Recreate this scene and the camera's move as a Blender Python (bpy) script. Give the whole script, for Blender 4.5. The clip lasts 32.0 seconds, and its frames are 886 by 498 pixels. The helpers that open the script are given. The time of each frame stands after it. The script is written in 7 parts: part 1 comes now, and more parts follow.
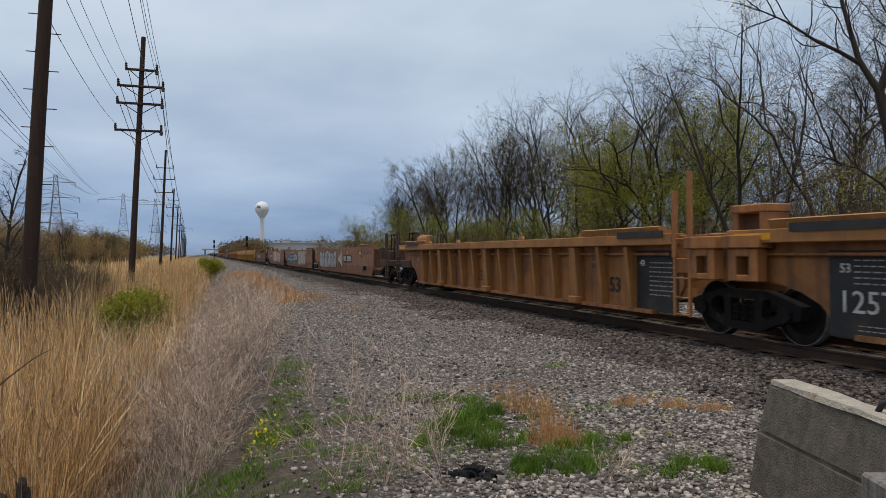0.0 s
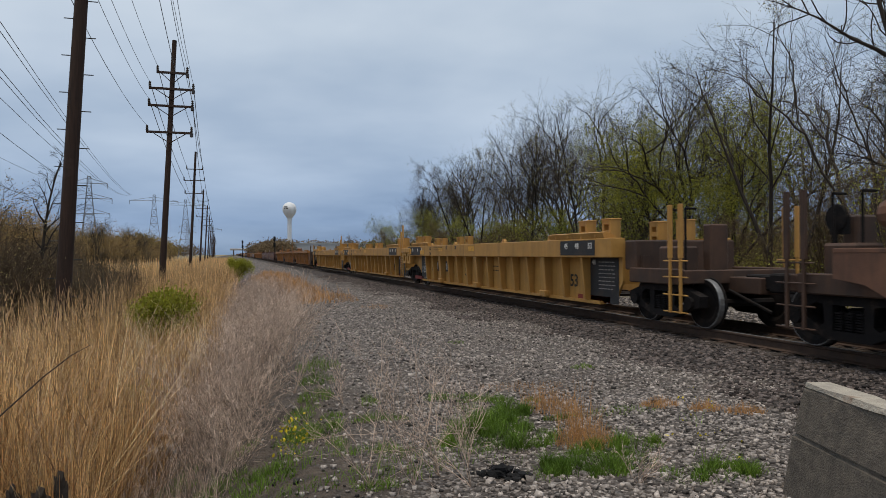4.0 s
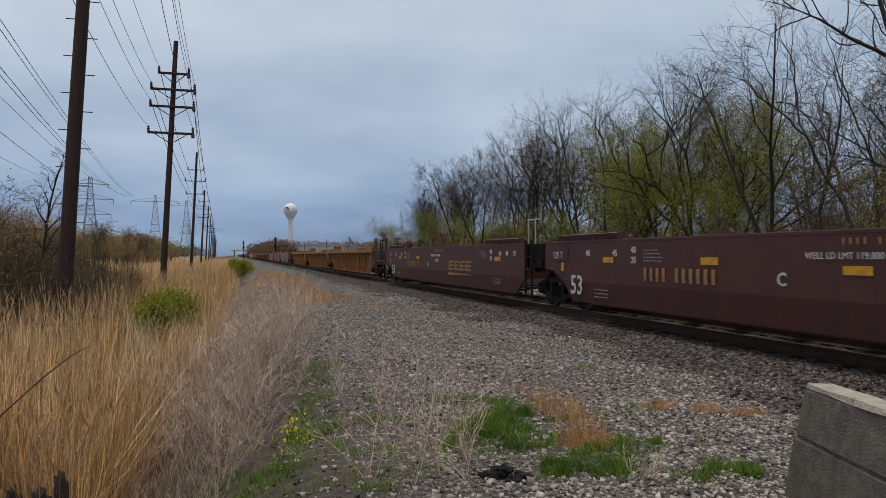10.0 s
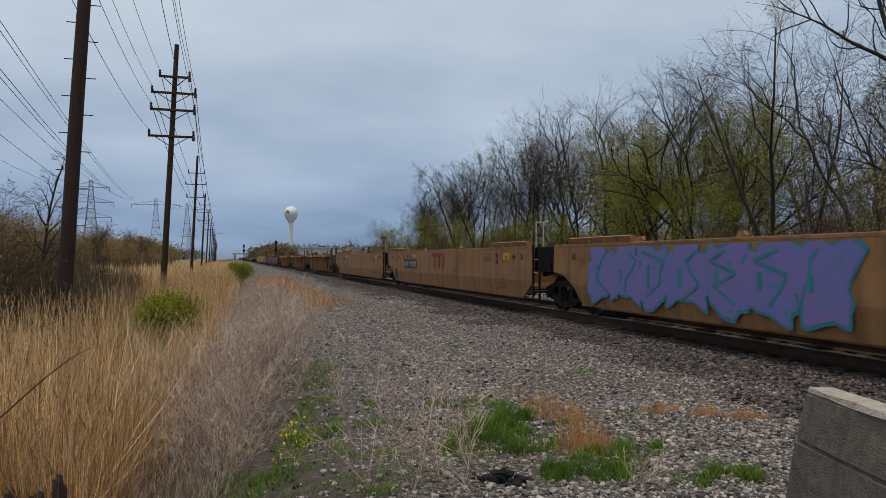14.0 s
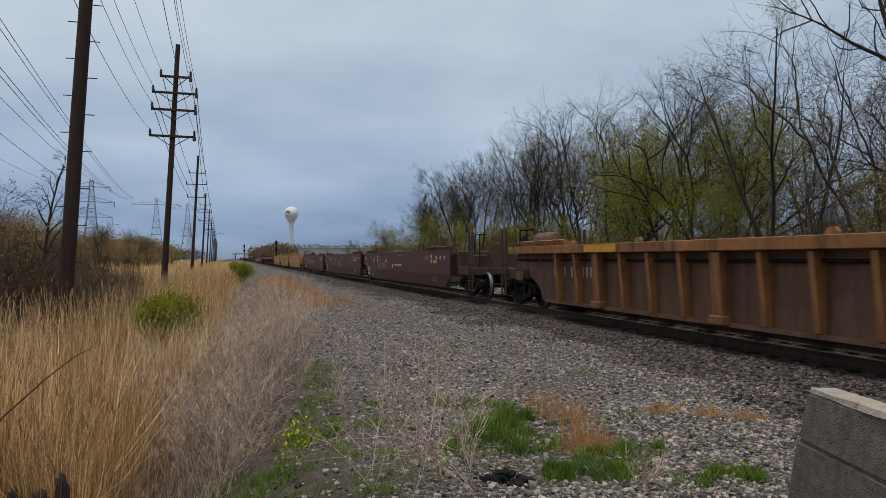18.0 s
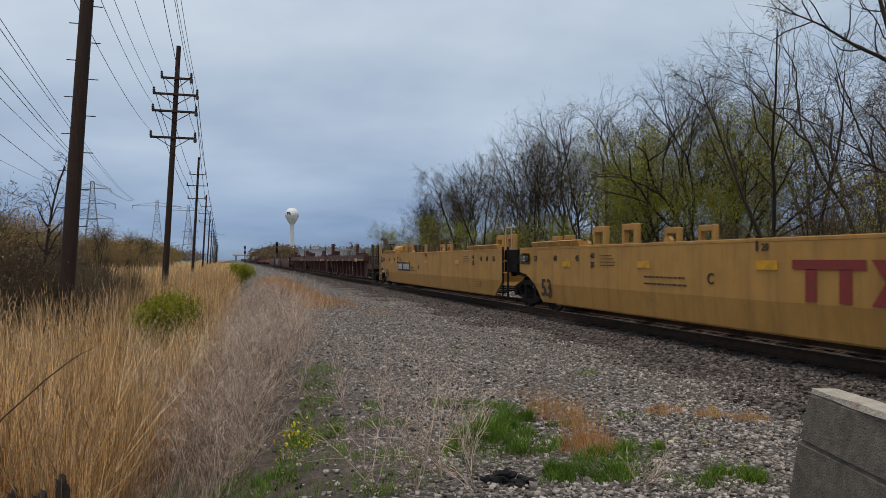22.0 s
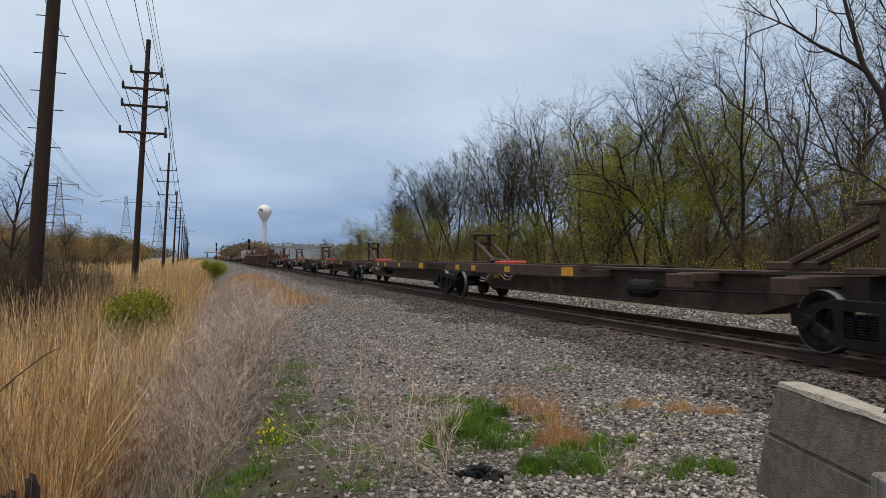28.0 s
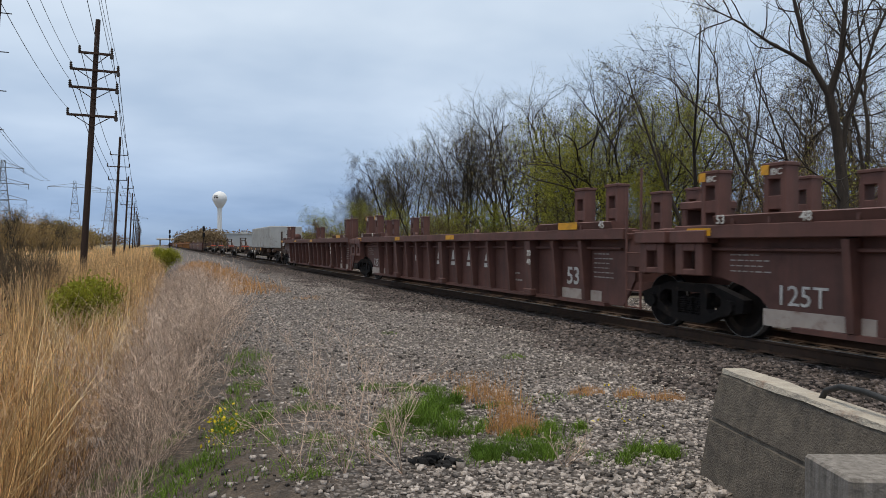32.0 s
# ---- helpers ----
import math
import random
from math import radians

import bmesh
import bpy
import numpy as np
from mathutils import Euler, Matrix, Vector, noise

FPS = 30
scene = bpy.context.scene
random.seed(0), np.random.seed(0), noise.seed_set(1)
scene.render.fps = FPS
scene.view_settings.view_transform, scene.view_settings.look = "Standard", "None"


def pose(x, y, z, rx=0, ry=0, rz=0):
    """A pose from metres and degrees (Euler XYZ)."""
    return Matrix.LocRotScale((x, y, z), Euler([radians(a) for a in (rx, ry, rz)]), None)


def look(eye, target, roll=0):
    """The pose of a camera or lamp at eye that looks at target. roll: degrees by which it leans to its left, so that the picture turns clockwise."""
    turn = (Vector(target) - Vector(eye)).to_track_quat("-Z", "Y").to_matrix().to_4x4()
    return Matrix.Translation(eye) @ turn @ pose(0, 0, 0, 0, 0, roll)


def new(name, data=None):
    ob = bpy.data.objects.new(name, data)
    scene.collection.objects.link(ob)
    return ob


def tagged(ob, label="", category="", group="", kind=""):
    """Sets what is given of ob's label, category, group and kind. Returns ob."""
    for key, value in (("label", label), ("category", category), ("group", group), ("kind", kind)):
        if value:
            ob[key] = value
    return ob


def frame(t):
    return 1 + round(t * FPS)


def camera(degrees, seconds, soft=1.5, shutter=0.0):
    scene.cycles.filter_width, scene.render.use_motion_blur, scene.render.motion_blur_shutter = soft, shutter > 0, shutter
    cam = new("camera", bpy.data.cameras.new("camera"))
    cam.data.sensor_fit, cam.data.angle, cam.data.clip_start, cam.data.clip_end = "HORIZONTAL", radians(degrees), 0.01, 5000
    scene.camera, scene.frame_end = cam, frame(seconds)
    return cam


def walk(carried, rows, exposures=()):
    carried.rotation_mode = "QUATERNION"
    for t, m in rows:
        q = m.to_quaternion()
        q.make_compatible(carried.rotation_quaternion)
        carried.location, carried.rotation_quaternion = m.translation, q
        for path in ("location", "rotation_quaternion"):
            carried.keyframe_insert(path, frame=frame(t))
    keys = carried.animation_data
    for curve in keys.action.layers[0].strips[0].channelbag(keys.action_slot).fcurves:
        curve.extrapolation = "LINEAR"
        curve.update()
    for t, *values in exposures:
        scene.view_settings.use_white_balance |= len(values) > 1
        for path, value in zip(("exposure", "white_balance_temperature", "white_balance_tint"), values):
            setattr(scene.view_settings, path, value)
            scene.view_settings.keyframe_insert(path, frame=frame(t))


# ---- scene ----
cam = camera(64.5, 32.0, soft=0.8, shutter=0.05)
PATH = [
    (0, pose(0.025, -0.004, 1.710, 90.307, 0.358, -18.844)),
    (0.5, pose(0.015, -0.015, 1.708, 90.316, 0.267, -17.033)),
    (1, pose(0.010, -0.017, 1.704, 90.303, 0.287, -16.382)),
    (1.5, pose(0.006, -0.015, 1.701, 90.339, 0.233, -16.181)),
    (2, pose(0.004, -0.010, 1.699, 90.366, 0.232, -16.147)),
    (2.5, pose(0.004, -0.005, 1.700, 90.362, 0.224, -16.513)),
    (3, pose(0.002, -0.007, 1.704, 90.360, 0.239, -16.707)),
    (3.5, pose(0.001, -0.006, 1.705, 90.359, 0.253, -16.734)),
    (5.5, pose(0.007, -0.005, 1.705, 90.432, 0.209, -16.725)),
    (6, pose(0.008, -0.004, 1.708, 90.360, 0.238, -16.697)),
    (8, pose(0.001, -0.004, 1.701, 90.472, 0.162, -16.662)),
    (10, pose(0.000, 0.000, 1.700, 90.465, 0.139, -16.666)),
    (12, pose(-0.000, 0.011, 1.696, 90.669, 0.076, -16.654)),
    (14, pose(0.008, 0.009, 1.698, 90.743, 0.099, -16.630)),
    (18, pose(-0.010, 0.009, 1.694, 90.777, -0.005, -16.605)),
    (20, pose(-0.005, 0.010, 1.690, 90.779, -0.022, -16.573)),
    (22, pose(-0.009, 0.011, 1.688, 90.890, 0.005, -16.555)),
    (24, pose(-0.029, 0.005, 1.688, 90.944, -0.089, -16.538)),
    (25, pose(-0.027, 0.006, 1.687, 90.978, -0.092, -16.529)),
    (25.5, pose(-0.024, 0.007, 1.683, 90.941, -0.075, -16.524)),
    (27.5, pose(-0.030, -0.013, 1.682, 90.909, -0.041, -17.655)),
    (28, pose(-0.028, -0.011, 1.683, 90.658, -0.009, -18.690)),
    (28.5, pose(-0.023, -0.005, 1.683, 90.453, 0.005, -19.572)),
    (29, pose(-0.018, -0.002, 1.680, 90.442, -0.055, -20.247)),
    (29.5, pose(-0.017, -0.002, 1.679, 90.420, -0.073, -20.758)),
    (30, pose(-0.017, -0.003, 1.679, 90.172, -0.202, -21.155)),
    (30.5, pose(-0.017, -0.005, 1.678, 89.936, -0.216, -21.387)),
    (31, pose(-0.015, -0.008, 1.678, 89.884, -0.227, -21.466)),
    (31.5, pose(-0.009, -0.020, 1.677, 89.832, -0.257, -21.484)),
    (32, pose(-0.001, -0.029, 1.678, 89.774, -0.388, -22.070)),
]
walk(cam, PATH, exposures=((0, 0.02), (1, 0.0), (2, -0.09), (3, -0.07), (6, -0.03), (12, -0.14), (18, -0.12), (22, -0.06), (25, -0.17), (28, 0.14), (32, 0.24)))

# ---- world and sun: an overcast spring sky ----
SUN_HEIGHT, SUN_TURN = radians(77), radians(220)
world = bpy.data.worlds.new("overcast_sky")
scene.world = world
world.use_nodes = True
wn, wl = world.node_tree.nodes, world.node_tree.links
wn.clear()
sky = wn.new("ShaderNodeTexSky")
sky.sky_type, sky.sun_disc, sky.sun_elevation, sky.sun_rotation = "NISHITA", False, SUN_HEIGHT, SUN_TURN
w_clear = wn.new("ShaderNodeBackground")
w_clear.inputs["Strength"].default_value = 0.07
wl.new(sky.outputs["Color"], w_clear.inputs["Color"])
w_tc = wn.new("ShaderNodeTexCoord")
w_sep = wn.new("ShaderNodeSeparateXYZ")
wl.new(w_tc.outputs["Generated"], w_sep.inputs[0])
# the cloud deck as a plane overhead: direction divided by its height
w_add = wn.new("ShaderNodeMath")
w_add.operation = "ADD"
w_add.inputs[1].default_value = 0.16
wl.new(w_sep.outputs["Z"], w_add.inputs[0])
w_div = wn.new("ShaderNodeVectorMath")
w_div.operation = "DIVIDE"
wl.new(w_tc.outputs["Generated"], w_div.inputs[0])
w_comb = wn.new("ShaderNodeCombineXYZ")
for axis in range(3):
    wl.new(w_add.outputs[0], w_comb.inputs[axis])
wl.new(w_comb.outputs[0], w_div.inputs[1])
w_noise = wn.new("ShaderNodeTexNoise")
w_noise.inputs["Scale"].default_value = 0.62
w_noise.inputs["Detail"].default_value = 5
w_noise.inputs["Roughness"].default_value = 0.5
w_map = wn.new("ShaderNodeMapping")
w_map.inputs["Location"].default_value = (0.35, 0.7, 0.0)
w_map.inputs["Scale"].default_value = (1.0, 1.0, 0.3)
wl.new(w_div.outputs[0], w_map.inputs["Vector"])
wl.new(w_map.outputs[0], w_noise.inputs["Vector"])
w_ramp = wn.new("ShaderNodeValToRGB")
w_ramp.color_ramp.elements[0].position, w_ramp.color_ramp.elements[0].color = 0.33, (0.36, 0.45, 0.58, 1)
w_ramp.color_ramp.elements[1].position, w_ramp.color_ramp.elements[1].color = 0.68, (0.66, 0.73, 0.82, 1)
wl.new(w_noise.outputs["Fac"], w_ramp.inputs["Fac"])
w_low = wn.new("ShaderNodeValToRGB")
w_low.color_ramp.elements[0].position, w_low.color_ramp.elements[0].color = 0.0, (0.50, 0.60, 0.73, 1)
w_low.color_ramp.elements[1].position, w_low.color_ramp.elements[1].color = 0.30, (1.08, 1.08, 1.06, 1)
e = w_low.color_ramp.elements.new(0.045)
e.color = (0.50, 0.62, 0.80, 1)
e = w_low.color_ramp.elements.new(0.15)
e.color = (0.88, 0.93, 0.99, 1)
wl.new(w_sep.outputs["Z"], w_low.inputs["Fac"])
w_mul = wn.new("ShaderNodeMix")
w_mul.data_type, w_mul.blend_type = "RGBA", "MULTIPLY"
w_mul.inputs["Factor"].default_value = 1.0
wl.new(w_ramp.outputs["Color"], w_mul.inputs["A"])
wl.new(w_low.outputs["Color"], w_mul.inputs["B"])
w_cloud = wn.new("ShaderNodeBackground")
w_cloud.inputs["Strength"].default_value = 1.08
wl.new(w_mul.outputs["Result"], w_cloud.inputs["Color"])
w_mix = wn.new("ShaderNodeMixShader")
w_mix.inputs["Fac"].default_value = 0.9
wl.new(w_clear.outputs[0], w_mix.inputs[1])
wl.new(w_cloud.outputs[0], w_mix.inputs[2])
w_out = wn.new("ShaderNodeOutputWorld")
wl.new(w_mix.outputs[0], w_out.inputs["Surface"])

sun = new("sun", bpy.data.lights.new("sun", "SUN"))
sun.data.energy, sun.data.angle, sun.data.color = 2.05, radians(24), (1.0, 0.905, 0.76)
sun.matrix_basis = look((math.sin(SUN_TURN) * math.cos(SUN_HEIGHT) * 50, math.cos(SUN_TURN) * math.cos(SUN_HEIGHT) * 50, math.sin(SUN_HEIGHT) * 50), (0, 0, 0))


# ---- materials ----
def mix_colors(nt, fac, a, b):
    m = nt.nodes.new("ShaderNodeMix")
    m.data_type = "RGBA"
    for socket, value in (("Factor", fac), ("A", a), ("B", b)):
        if isinstance(value, (tuple, float, int)):
            m.inputs[socket].default_value = (*value, 1) if isinstance(value, tuple) else value
        else:
            nt.links.new(value, m.inputs[socket])
    return m.outputs["Result"]


def noise_fac(nt, scale, lo=0.4, hi=0.6, detail=4, stretch=(1, 1, 1), rough=0.6, coord="Object"):
    tc = nt.nodes.new("ShaderNodeTexCoord")
    mp = nt.nodes.new("ShaderNodeMapping")
    mp.inputs["Scale"].default_value = stretch
    nt.links.new(tc.outputs[coord], mp.inputs["Vector"])
    n = nt.nodes.new("ShaderNodeTexNoise")
    n.inputs["Scale"].default_value, n.inputs["Detail"].default_value, n.inputs["Roughness"].default_value = scale, detail, rough
    nt.links.new(mp.outputs[0], n.inputs["Vector"])
    r = nt.nodes.new("ShaderNodeMapRange")
    r.inputs["From Min"].default_value, r.inputs["From Max"].default_value = lo, hi
    nt.links.new(n.outputs["Fac"], r.inputs["Value"])
    return r.outputs["Result"], n.outputs["Fac"]


def surface(name, color, second, scale=3.0, rough=0.7, metal=0.0, bump=0.15, bump_scale=40.0, stain=None, stain_scale=0.8, stain_at=(0.55, 0.7),
            stretch=(1, 1, 1), random_by="", spread=0.25, grime=None, grime_amount=0.5):
    """A worn surface: two tones by fine noise, stains by coarse noise, streaks, relief, and a change from piece to piece."""
    m = bpy.data.materials.new(name)
    m.use_nodes = True
    nt = m.node_tree
    bsdf = nt.nodes["Principled BSDF"]
    fac, _ = noise_fac(nt, scale, 0.35, 0.65, 5, stretch)
    col = mix_colors(nt, fac, color, second)
    if stain:
        f2, _ = noise_fac(nt, stain_scale, stain_at[0], stain_at[1], 6, rough=0.7)
        col = mix_colors(nt, f2, col, stain)
    if grime:
        f3, _ = noise_fac(nt, 1.6, 0.46, 0.72, 5, (1.0, 2.2, 0.18), 0.7)
        k = nt.nodes.new("ShaderNodeMath")
        k.operation = "MULTIPLY"
        k.inputs[1].default_value = grime_amount
        nt.links.new(f3, k.inputs[0])
        col = mix_colors(nt, k.outputs[0], col, grime)
    if random_by:
        if random_by == "island":
            src = nt.nodes.new("ShaderNodeNewGeometry").outputs["Random Per Island"]
        else:
            src = nt.nodes.new("ShaderNodeObjectInfo").outputs["Random"]
        r = nt.nodes.new("ShaderNodeMapRange")
        r.inputs["To Min"].default_value, r.inputs["To Max"].default_value = 1 - spread, 1 + spread
        nt.links.new(src, r.inputs["Value"])
        hsv = nt.nodes.new("ShaderNodeHueSaturation")
        nt.links.new(r.outputs["Result"], hsv.inputs["Value"])
        nt.links.new(col, hsv.inputs["Color"])
        col = hsv.outputs["Color"]
    nt.links.new(col, bsdf.inputs["Base Color"])
    bsdf.inputs["Roughness"].default_value, bsdf.inputs["Metallic"].default_value = rough, metal
    bsdf.inputs["Specular IOR Level"].default_value = 0.3
    if bump:
        _, h = noise_fac(nt, bump_scale, detail=3)
        b = nt.nodes.new("ShaderNodeBump")
        b.inputs["Strength"].default_value, b.inputs["Distance"].default_value = bump, 0.02
        nt.links.new(h, b.inputs["Height"])
        nt.links.new(b.outputs[0], bsdf.inputs["Normal"])
    return m


def pebbles(m, scale, dark, light, amount):
    """Lays the tones and relief of crushed stone over a surface: a tone for each stone, dark gaps between."""
    nt = m.node_tree
    bsdf = nt.nodes["Principled BSDF"]
    base = bsdf.inputs["Base Color"].links[0].from_socket
    tc = nt.nodes.new("ShaderNodeTexCoord")
    vo = nt.nodes.new("ShaderNodeTexVoronoi")
    vo.inputs["Scale"].default_value = scale
    nt.links.new(tc.outputs["Object"], vo.inputs["Vector"])
    sep = nt.nodes.new("ShaderNodeSeparateColor")
    nt.links.new(vo.outputs["Color"], sep.inputs[0])
    pw = nt.nodes.new("ShaderNodeMath")
    pw.operation = "POWER"
    nt.links.new(sep.outputs[0], pw.inputs[0])
    pw.inputs[1].default_value = 1.6
    tone = mix_colors(nt, pw.outputs[0], dark, light)
    gap = nt.nodes.new("ShaderNodeMapRange")
    gap.inputs["From Min"].default_value, gap.inputs["From Max"].default_value = 0.42, 0.7
    nt.links.new(vo.outputs["Distance"], gap.inputs["Value"])
    tone = mix_colors(nt, gap.outputs["Result"], tone, dark)
    col = mix_colors(nt, amount, base, tone)
    nt.links.new(col, bsdf.inputs["Base Color"])
    inv = nt.nodes.new("ShaderNodeMath")
    inv.operation = "SUBTRACT"
    inv.inputs[0].default_value = 1.0
    nt.links.new(vo.outputs["Distance"], inv.inputs[1])
    b = nt.nodes.new("ShaderNodeBump")
    b.inputs["Strength"].default_value, b.inputs["Distance"].default_value = 0.9, 0.03
    nt.links.new(inv.outputs[0], b.inputs["Height"])
    nt.links.new(b.outputs[0], bsdf.inputs["Normal"])
    return col


def leafy(name, color, second, spread=0.35, through_light=0.0):
    m = surface(name, color, second, 0.6, 0.6, bump=0, random_by="island", spread=spread)
    b = m.node_tree.nodes["Principled BSDF"]
    b.inputs["Specular IOR Level"].default_value = 0.15
    if not through_light:
        return m
    nt = m.node_tree
    thin = nt.nodes.new("ShaderNodeBsdfTranslucent")
    nt.links.new(b.inputs["Base Color"].links[0].from_socket, thin.inputs["Color"])
    mix = nt.nodes.new("ShaderNodeMixShader")
    mix.inputs["Fac"].default_value = through_light
    nt.links.new(b.outputs[0], mix.inputs[1])
    nt.links.new(thin.outputs[0], mix.inputs[2])
    nt.links.new(mix.outputs[0], nt.nodes["Material Output"].inputs["Surface"])
    return m


RUST, GRIME = (0.11, 0.055, 0.03), (0.035, 0.028, 0.024)
paint_orange = surface("orange_brown_paint", (0.365, 0.15, 0.047), (0.27, 0.108, 0.036), 2.0, 0.6, stain=RUST, grime=GRIME, stain_at=(0.48, 0.72), grime_amount=0.75)
paint_ochre = surface("ochre_chord_paint", (0.36, 0.162, 0.047), (0.28, 0.122, 0.038), 2.0, 0.6, stain=RUST, grime=GRIME, stain_at=(0.56, 0.78), grime_amount=0.4)
paint_yellow = surface("yellow_car_paint", (0.47, 0.245, 0.06), (0.40, 0.205, 0.05), 2.0, 0.55, stain=(0.25, 0.13, 0.035), grime=(0.10, 0.06, 0.03), stain_at=(0.58, 0.8), grime_amount=0.4)
paint_maroon = surface("maroon_car_paint", (0.095, 0.031, 0.025), (0.075, 0.026, 0.022), 2.0, 0.55, stain=(0.055, 0.024, 0.02), grime=GRIME, grime_amount=0.45)
paint_faded = surface("faded_maroon_paint", (0.138, 0.062, 0.049), (0.10, 0.046, 0.037), 2.0, 0.6, stain=(0.075, 0.034, 0.028), grime=GRIME, grime_amount=0.4)
paint_brown = surface("weathered_brown_paint", (0.175, 0.085, 0.05), (0.12, 0.06, 0.038), 2.0, 0.7, stain=RUST, grime=GRIME, grime_amount=0.7)
paint_tan = surface("tan_car_paint", (0.31, 0.155, 0.056), (0.25, 0.12, 0.045), 2.0, 0.6, stain=(0.13, 0.06, 0.03), grime=GRIME, stain_at=(0.52, 0.75), grime_amount=0.55)
paint_russet = surface("russet_car_paint", (0.30, 0.135, 0.068), (0.23, 0.10, 0.054), 2.0, 0.6, stain=(0.13, 0.06, 0.035), grime=GRIME, stain_at=(0.52, 0.75), grime_amount=0.5)
paint_black = surface("black_panel_paint", (0.022, 0.022, 0.024), (0.035, 0.033, 0.032), 3.0, 0.6, stain=(0.06, 0.04, 0.03))
paint_spine = surface("spine_car_rusty_paint", (0.085, 0.045, 0.028), (0.05, 0.03, 0.022), 2.0, 0.7, stain=RUST, grime=GRIME, grime_amount=0.8)
# centre sill: a darker tone than the platforms, with rust patches
spine_sill = surface("rusty_dark_sill", (0.055, 0.034, 0.023), (0.028, 0.019, 0.015), 2.0, 0.8, stain=(0.15, 0.07, 0.03), stain_at=(0.54, 0.72))
paint_grey = surface("light_grey_box_paint", (0.42, 0.42, 0.41), (0.33, 0.33, 0.32), 1.0, 0.7, stain=(0.2, 0.17, 0.14))
steel_dark = surface("dark_greasy_steel", (0.009, 0.008, 0.008), (0.016, 0.013, 0.012), 6.0, 0.7, 0.0, stain=(0.028, 0.02, 0.015), stain_scale=3)
steel_truck = surface("dusty_cast_steel", (0.017, 0.014, 0.013), (0.010, 0.009, 0.009), 6.0, 0.8, 0.0, stain=(0.045, 0.033, 0.026), stain_scale=3)
for m in (steel_dark, steel_truck):
    m.node_tree.nodes["Principled BSDF"].inputs["Specular IOR Level"].default_value = 0.12
steel_tread = surface("worn_bright_steel", (0.24, 0.235, 0.23), (0.15, 0.145, 0.14), 8.0, 0.55, 0.6, bump=0.03)
steel_rail = surface("rusty_rail_side", (0.075, 0.045, 0.03), (0.05, 0.032, 0.024), 6.0, 0.8, 0.1, stain=(0.035, 0.027, 0.022), stain_scale=2)
print_mark = surface("thin_faded_stencil", (0.40, 0.37, 0.33), (0.28, 0.25, 0.22), 6.0, 0.7, bump=0, stain=(0.16, 0.12, 0.09), stain_scale=4)
white_mark = surface("dirty_white_marking", (0.62, 0.60, 0.56), (0.48, 0.45, 0.41), 6.0, 0.7, bump=0, stain=(0.3, 0.25, 0.2), stain_scale=4)
black_mark = surface("faded_black_marking", (0.028, 0.024, 0.022), (0.05, 0.04, 0.032), 6.0, 0.7, bump=0)
gold_mark = surface("faded_gold_marking", (0.36, 0.20, 0.075), (0.28, 0.15, 0.06), 6.0, 0.7, bump=0, stain=(0.15, 0.07, 0.045), stain_scale=3)
red_mark = surface("faded_red_marking", (0.24, 0.035, 0.03), (0.19, 0.04, 0.03), 6.0, 0.7, bump=0)
reflect_yellow = surface("yellow_reflective_tape", (0.66, 0.33, 0.02), (0.55, 0.26, 0.02), 8.0, 0.4, bump=0, stain=(0.3, 0.16, 0.04), stain_scale=3)
pale_mark = surface("pale_repaint_patch", (0.42, 0.36, 0.31), (0.35, 0.29, 0.25), 5.0, 0.7, bump=0, stain=(0.2, 0.12, 0.09), stain_scale=3)
red_orange = surface("red_orange_hitch_paint", (0.55, 0.085, 0.045), (0.45, 0.08, 0.04), 5.0, 0.6)
stone_mat = surface("grey_crushed_stone", (0.34, 0.295, 0.262), (0.17, 0.145, 0.128), 30.0, 0.9, bump=0.3, bump_scale=90, random_by="island", spread=0.9)
ballast_mat = surface("dark_ballast_stone", (0.15, 0.12, 0.108), (0.065, 0.053, 0.048), 30.0, 0.95, bump=0.3, bump_scale=90, random_by="island", spread=0.85)
ballast_bed_mat = surface("dark_ballast_bed", (0.06, 0.05, 0.046), (0.03, 0.026, 0.024), 24.0, 0.95, bump=1.0, bump_scale=35, stain=(0.06, 0.048, 0.042), stain_scale=0.5)
tie_mat = surface("creosoted_timber_tie", (0.075, 0.055, 0.042), (0.045, 0.036, 0.03), 9.0, 0.9, stain=(0.17, 0.12, 0.08), stain_scale=1.5, stretch=(0.3, 3, 3), random_by="object", spread=0.4)
# one concrete twice: side darkened for shade, worn top paled for overhead light
concrete_mat = surface("shaded_weathered_concrete", (0.155, 0.128, 0.10), (0.09, 0.076, 0.062), 14.0, 0.9, bump=0.8, bump_scale=70, stain=(0.085, 0.074, 0.062), stain_scale=1.6, grime=(0.06, 0.053, 0.046), grime_amount=0.5)
concrete_top = surface("lit_worn_concrete", (0.42, 0.37, 0.30), (0.30, 0.265, 0.22), 9.0, 0.95, bump=0.9, bump_scale=45, stain=(0.24, 0.15, 0.10), stain_scale=2.5)
old_wood = surface("grey_weathered_timber", (0.23, 0.205, 0.18), (0.12, 0.105, 0.09), 7.0, 0.9, bump=0.5, bump_scale=30, stretch=(4, 4, 0.4), stain=(0.15, 0.10, 0.085), stain_scale=2)
rot_wood = surface("dark_rotten_timber", (0.03, 0.022, 0.017), (0.055, 0.042, 0.033), 8.0, 0.95, bump=0.8, bump_scale=25, stretch=(4, 4, 0.4))
pole_wood = surface("dark_brown_pole_timber", (0.050, 0.027, 0.018), (0.027, 0.016, 0.012), 5.0, 0.85, bump=0.4, bump_scale=30, stretch=(5, 5, 0.3), stain=(0.065, 0.039, 0.028), stain_scale=0.9)
wire_mat = surface("dull_dark_wire", (0.05, 0.05, 0.052), (0.07, 0.07, 0.07), 5.0, 0.6, 0.5, bump=0)
